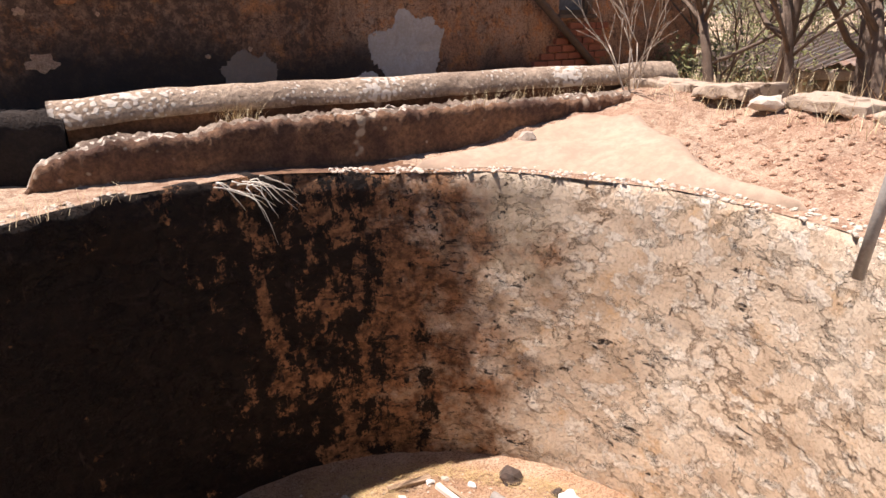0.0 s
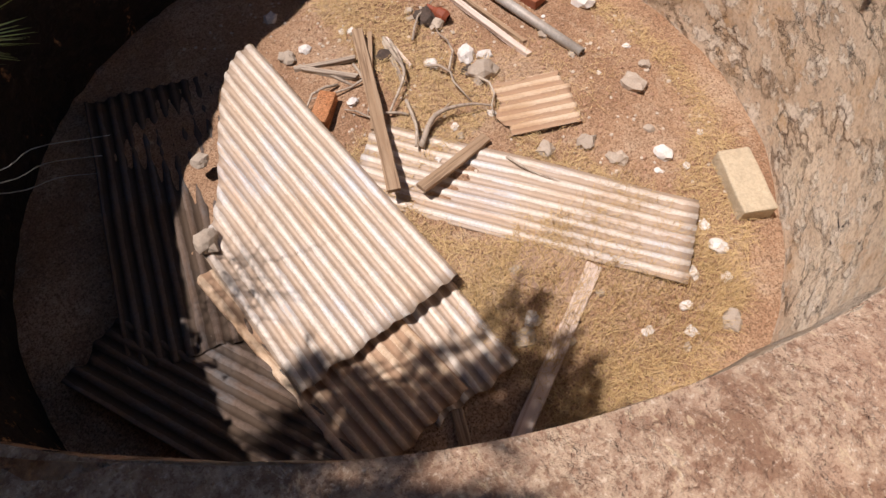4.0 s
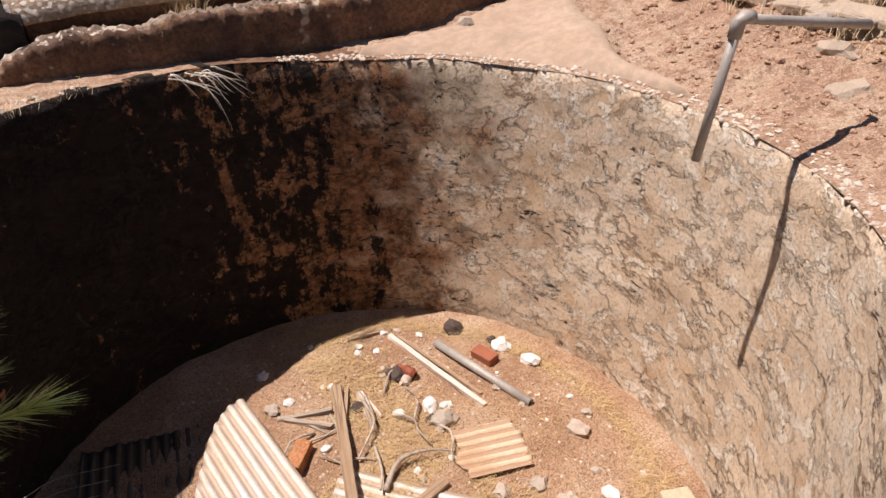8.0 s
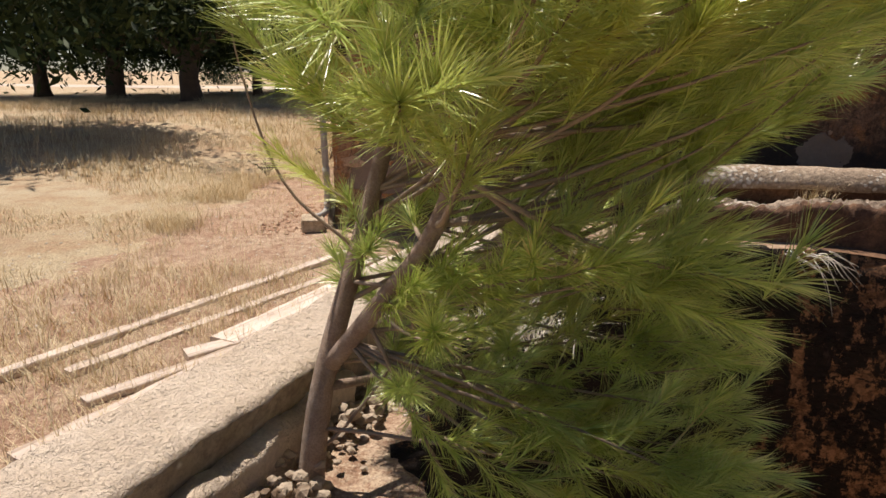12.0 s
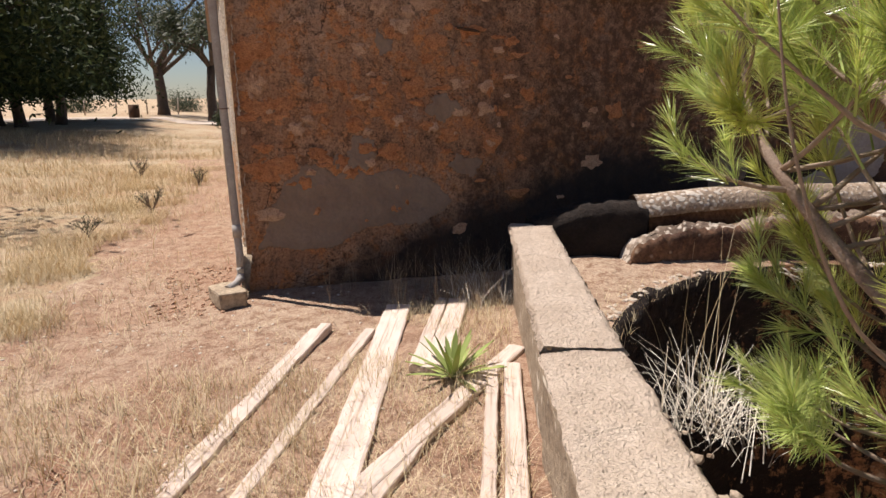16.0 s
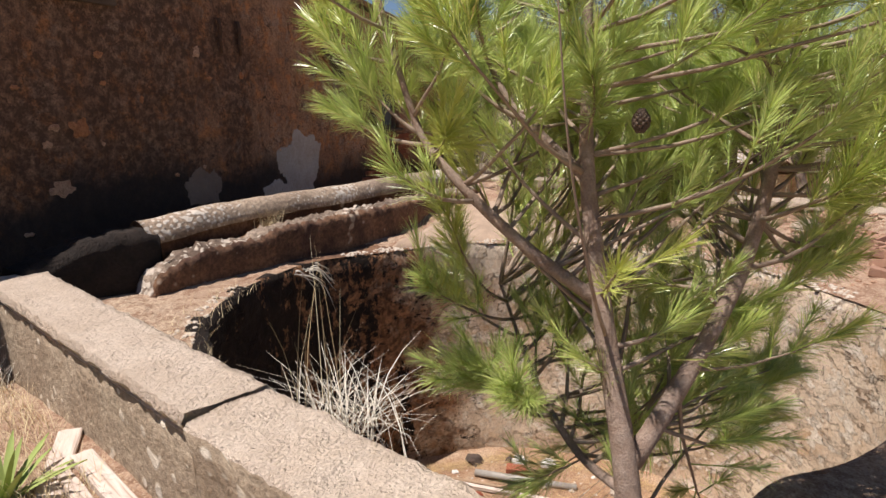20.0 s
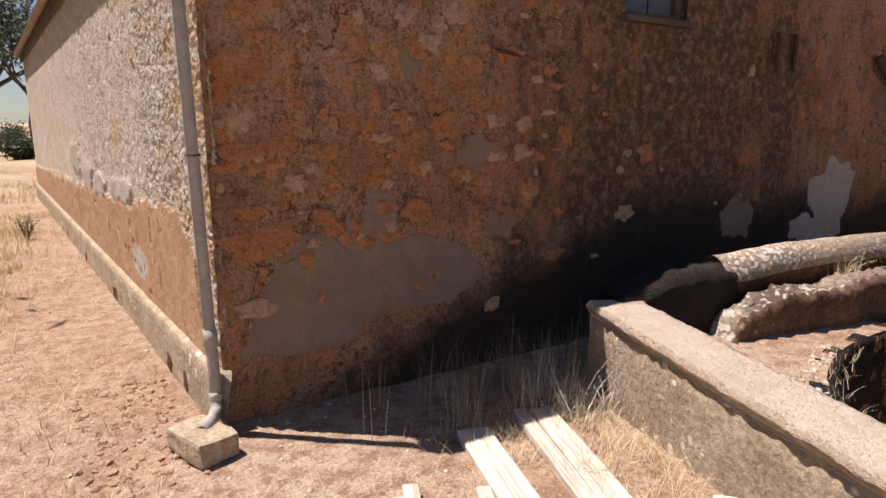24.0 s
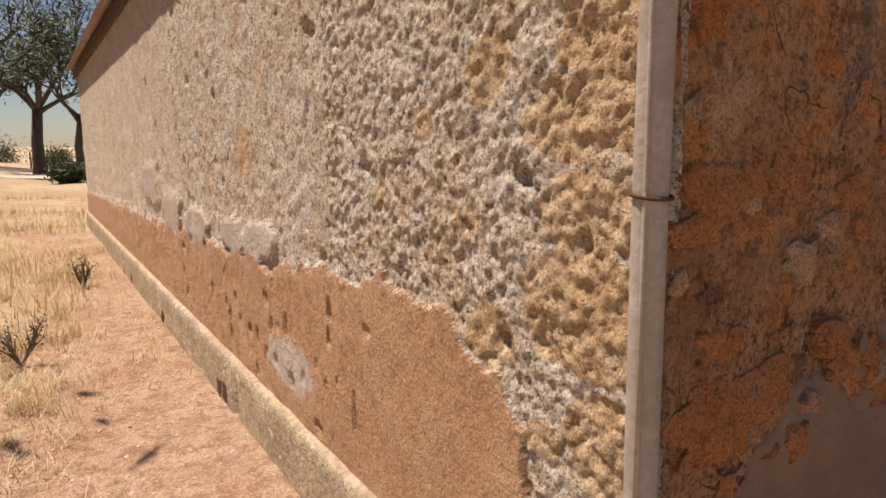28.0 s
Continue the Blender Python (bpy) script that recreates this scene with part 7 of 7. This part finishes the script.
# fence and a bright track across the field
G = "fence posts along the track"
post = None
for k in range(26):
    x, y = -46 + k * 2.6, 62 - 0.35 * k
    m = pose(x, y, ground_height(x, y), 2 * (k % 3) - 2, 3 * (k % 2), 0)
    if post is None:
        post = holder("fence_post", m, "weathered timber fence post", "fence post", G)
        part("post", tube_mesh("post", [(0, 0, -0.2), (0.01, 0, 0.6), (0, 0, 1.25)], [0.07, 0.065, 0.055], 7, GREYWOOD), None, post)
    else:
        copy_thing(post, m)
TRACK = simple("pale_dusty_track", (0.66, 0.55, 0.44), (0.58, 0.46, 0.36), 0.4, local=False, bump=0.01)
verts, faces = [], []
for k in range(41):
    x = -70 + k * 3.0
    for w in range(7):
        y = 41 + w * 1.5 - 0.10 * (x + 30)
        verts.append((x, y, ground_height(x, y) + 0.03))
for k in range(40):
    for w in range(6):
        a = k * 7 + w
        faces.append((a, a + 7, a + 8, a + 1))
thing("road", mesh_of("road", verts, faces, TRACK, True), "pale dusty track crossing the dry field", "track", kind="structure")
ob = holder("water_drum", pose(-8.4, 44, ground_height(-8.4, 44)), "small dark rusty drum standing in the field", "drum")
part("drum", tube_mesh("drum", [(0, 0, 0), (0, 0, 0.3), (0, 0, 0.9)], [0.35, 0.36, 0.35], 18, IRON), None, ob)

# outside the front wall
ob = holder("white_board", pose(2.75, -6.42, 0.26, 12, 0, -22), "weathered white painted board lying by the front wall", "board")
part("board", box_bm(1.3, 0.42, 0.03, 0.004, 0.003, 3), WHITE, ob)
# added dark strip, drawn where the board has a dark gap below it
part("batten", box_bm(1.28, 0.05, 0.05, 0.004), DARKSTUFF, ob, "dark strip drawn for the gap along the board", at=pose(0, -0.24, 0.0))


REDEARTH = ochre_material("red_clods", (0.42, 0.25, 0.16), (0.50, 0.33, 0.22), (0.26, 0.14, 0.085), 0.01)
PALERUBBLE = simple("pale_broken_mortar", (0.66, 0.57, 0.46), (0.54, 0.44, 0.34), 9.0, local=False, bump=0.004)
APRON = simple("pale_plaster_apron", (0.45, 0.335, 0.24), (0.38, 0.265, 0.18), 1.5, local=False, bump=0.006)


# ---- clods, rubble and broken edges round the tank ----
def lumps(name, n, place, s0, s1, mat, label, category, seed):
    q = random.Random(seed)
    verts, faces = [], []
    for k in range(n):
        p = place(q)
        s = q.uniform(s0, s1)
        bm = bmesh.new()
        bmesh.ops.create_icosphere(bm, subdivisions=1, radius=0.5)
        i = len(verts)
        off = Vector((k * 1.3, 0, 0))
        turn = Euler((q.uniform(0, 6), q.uniform(0, 6), q.uniform(0, 6))).to_matrix()
        for v in bm.verts:
            v.co = turn @ (v.co * (1 + 0.6 * noise.noise(v.co * 3 + off)))
            verts.append(Vector(p) + Vector((v.co.x * s, v.co.y * s, v.co.z * s * 0.7)))
        bm.verts.index_update()
        faces += [tuple(v.index + i for v in f.verts) for f in bm.faces]
        bm.free()
    return thing(name, mesh_of(name, verts, faces, mat, False), label, category, kind="stuff")


def on_bank(a0, a1, r0, r1):
    def place(q):
        a = q.uniform(a0, a1)
        lim = side_distance(a) - 0.2
        d = min(tank_radius(a) + r0 + (r1 - r0) * q.random(), lim)
        return (CX + d * math.cos(a), CY + d * math.sin(a), bank_height(a, d))
    return place


lumps("earth_clods", 1500, on_bank(-0.95, 0.25, 0.10, 2.2), 0.008, 0.055, REDEARTH, "crumbled red clods of earth on the bank", "earth clods", 3)
lumps("rim_rubble", 520, on_bank(-1.0, 1.2, 0.015, 0.15), 0.010, 0.045, PALERUBBLE, "pale broken mortar along the edge of the tank", "rubble", 4)
lumps("rim_rubble", 160, on_bank(1.75, 3.3, 0.02, 0.14), 0.012, 0.045, PALERUBBLE, "pale broken mortar along the ledge of the tank", "rubble", 5)
lumps("rubble", 220, lambda q: (lambda u: (1.14 + 0.42 * u + q.gauss(0, 0.05), -4.9 + 1.5 * u + q.gauss(0, 0.06), 0.30 + 0.1 * q.random()))(q.random()), 0.015, 0.06, BROKENCEM, "broken mortar in the gap behind the tilted wall", "rubble", 6)
lumps("pebbles", 900, lambda q: (lambda x, y: (x, y, ground_height(x, y)))(q.uniform(-2.6, 0.8), q.uniform(-3.2, 6)), 0.008, 0.03, PALERUBBLE, "small pebbles on the bare red ground", "pebbles", 7)
lumps("earth_clods", 160, lambda q: (lambda x, y: (x, y, ground_height(x, y)))(q.uniform(-0.75, -0.2), q.uniform(-0.5, 1.0)), 0.02, 0.06, REDEARTH, "crumbled clods of red earth by the corner", "earth clods", 8)
lumps("pebbles", 420, lambda q: (lambda a, d: (CX + d * math.cos(a), CY + d * math.sin(a), floor_z(CX + d * math.cos(a), CY + d * math.sin(a))))(q.uniform(-0.9, 1.9), 1.95 * math.sqrt(q.random())), 0.006, 0.03, PALERUBBLE, "small pale stones and crumbs on the tank floor", "pebbles", 9)
lumps("earth_clods", 500, lambda q: (lambda a, d: (CX + d * math.cos(a), CY + d * math.sin(a), floor_z(CX + d * math.cos(a), CY + d * math.sin(a))))(q.uniform(-0.9, 1.9), 1.95 * math.sqrt(q.random())), 0.006, 0.035, REDEARTH, "brown crumbs of dirt on the tank floor", "earth clods", 10)
stone(7.05, -3.30, 0.66, (.24, .16, .11), 71, PALERUBBLE, "large whitish stone lying on the earth bank", group="")
stone(5.93, -2.12, 0.33, (.15, .12, .2), 72, STONE, "knobbly pale stone standing by the inner wall", group="")
stone(6.7, -4.4, 0.66, (.2, .15, .1), 73, STONE, "pale broken stone on the earth bank", group="")
# smooth plaster apron behind the tank
av, af = [], []
for i in range(33):
    a = 0.96 - 1.10 * i / 32
    u = i / 32
    reach = 0.10 + 1.15 * math.exp(-((u - 0.42) / 0.22) ** 2) + 0.05 * noise.noise(Vector((u * 9, 0, 0)))
    reach = min(reach, side_distance(a) - RR - 0.5) * smooth(0.0, 0.06, u) * smooth(1.0, 0.85, u) + 0.02
    for k in range(13):
        d = tank_radius(a) + 0.09 + reach * k / 12
        av.append((CX + d * math.cos(a), CY + d * math.sin(a), bank_height(a, d) + 0.002 + 0.045 * math.sin(math.pi * min(1, k / 11)) ** 0.7 - (0.05 if k == 12 or i in (0, 32) else 0)))
for i in range(32):
    for k in range(12):
        b = i * 13 + k
        af.append((b, b + 13, b + 14, b + 1))
thing("plaster_apron", mesh_of("plaster_apron", av, af, APRON, True), "smooth pale plaster apron sloping up from the edge of the tank", "plaster", kind="structure")

DUSTYBRICK = simple("dusty_brick", (0.44, 0.26, 0.175), (0.36, 0.19, 0.12), 9.0, bump=0.004, vary=0.4)
# half-buried bricks of a fallen wall on the earth bank
r = random.Random(77)
G = "fallen bricks on the bank"
first = None
for k in range(34):
    u = r.random()
    x, y = 4.95 + 1.35 * u + r.gauss(0, 0.12), -6.32 + 0.55 * u + r.gauss(0, 0.10)
    a = math.atan2(y - CY, x - CX)
    z = bank_height(a, math.hypot(x - CX, y - CY))
    m = pose(x, y, z - 0.02, r.uniform(-14, 14), r.uniform(-14, 14), 50 + r.gauss(0, 25))
    if math.hypot(x - CX, y - CY) > side_distance(a) - 0.3:
        continue
    if first is None:
        first = holder("brick", m, "dusty red brick half buried in the earth", "brick", G)
        part("block", box_bm(0.22, 0.105, 0.07, 0.007, 0.004, 2, 9), DUSTYBRICK, first)
    else:
        copy_thing(first, m)
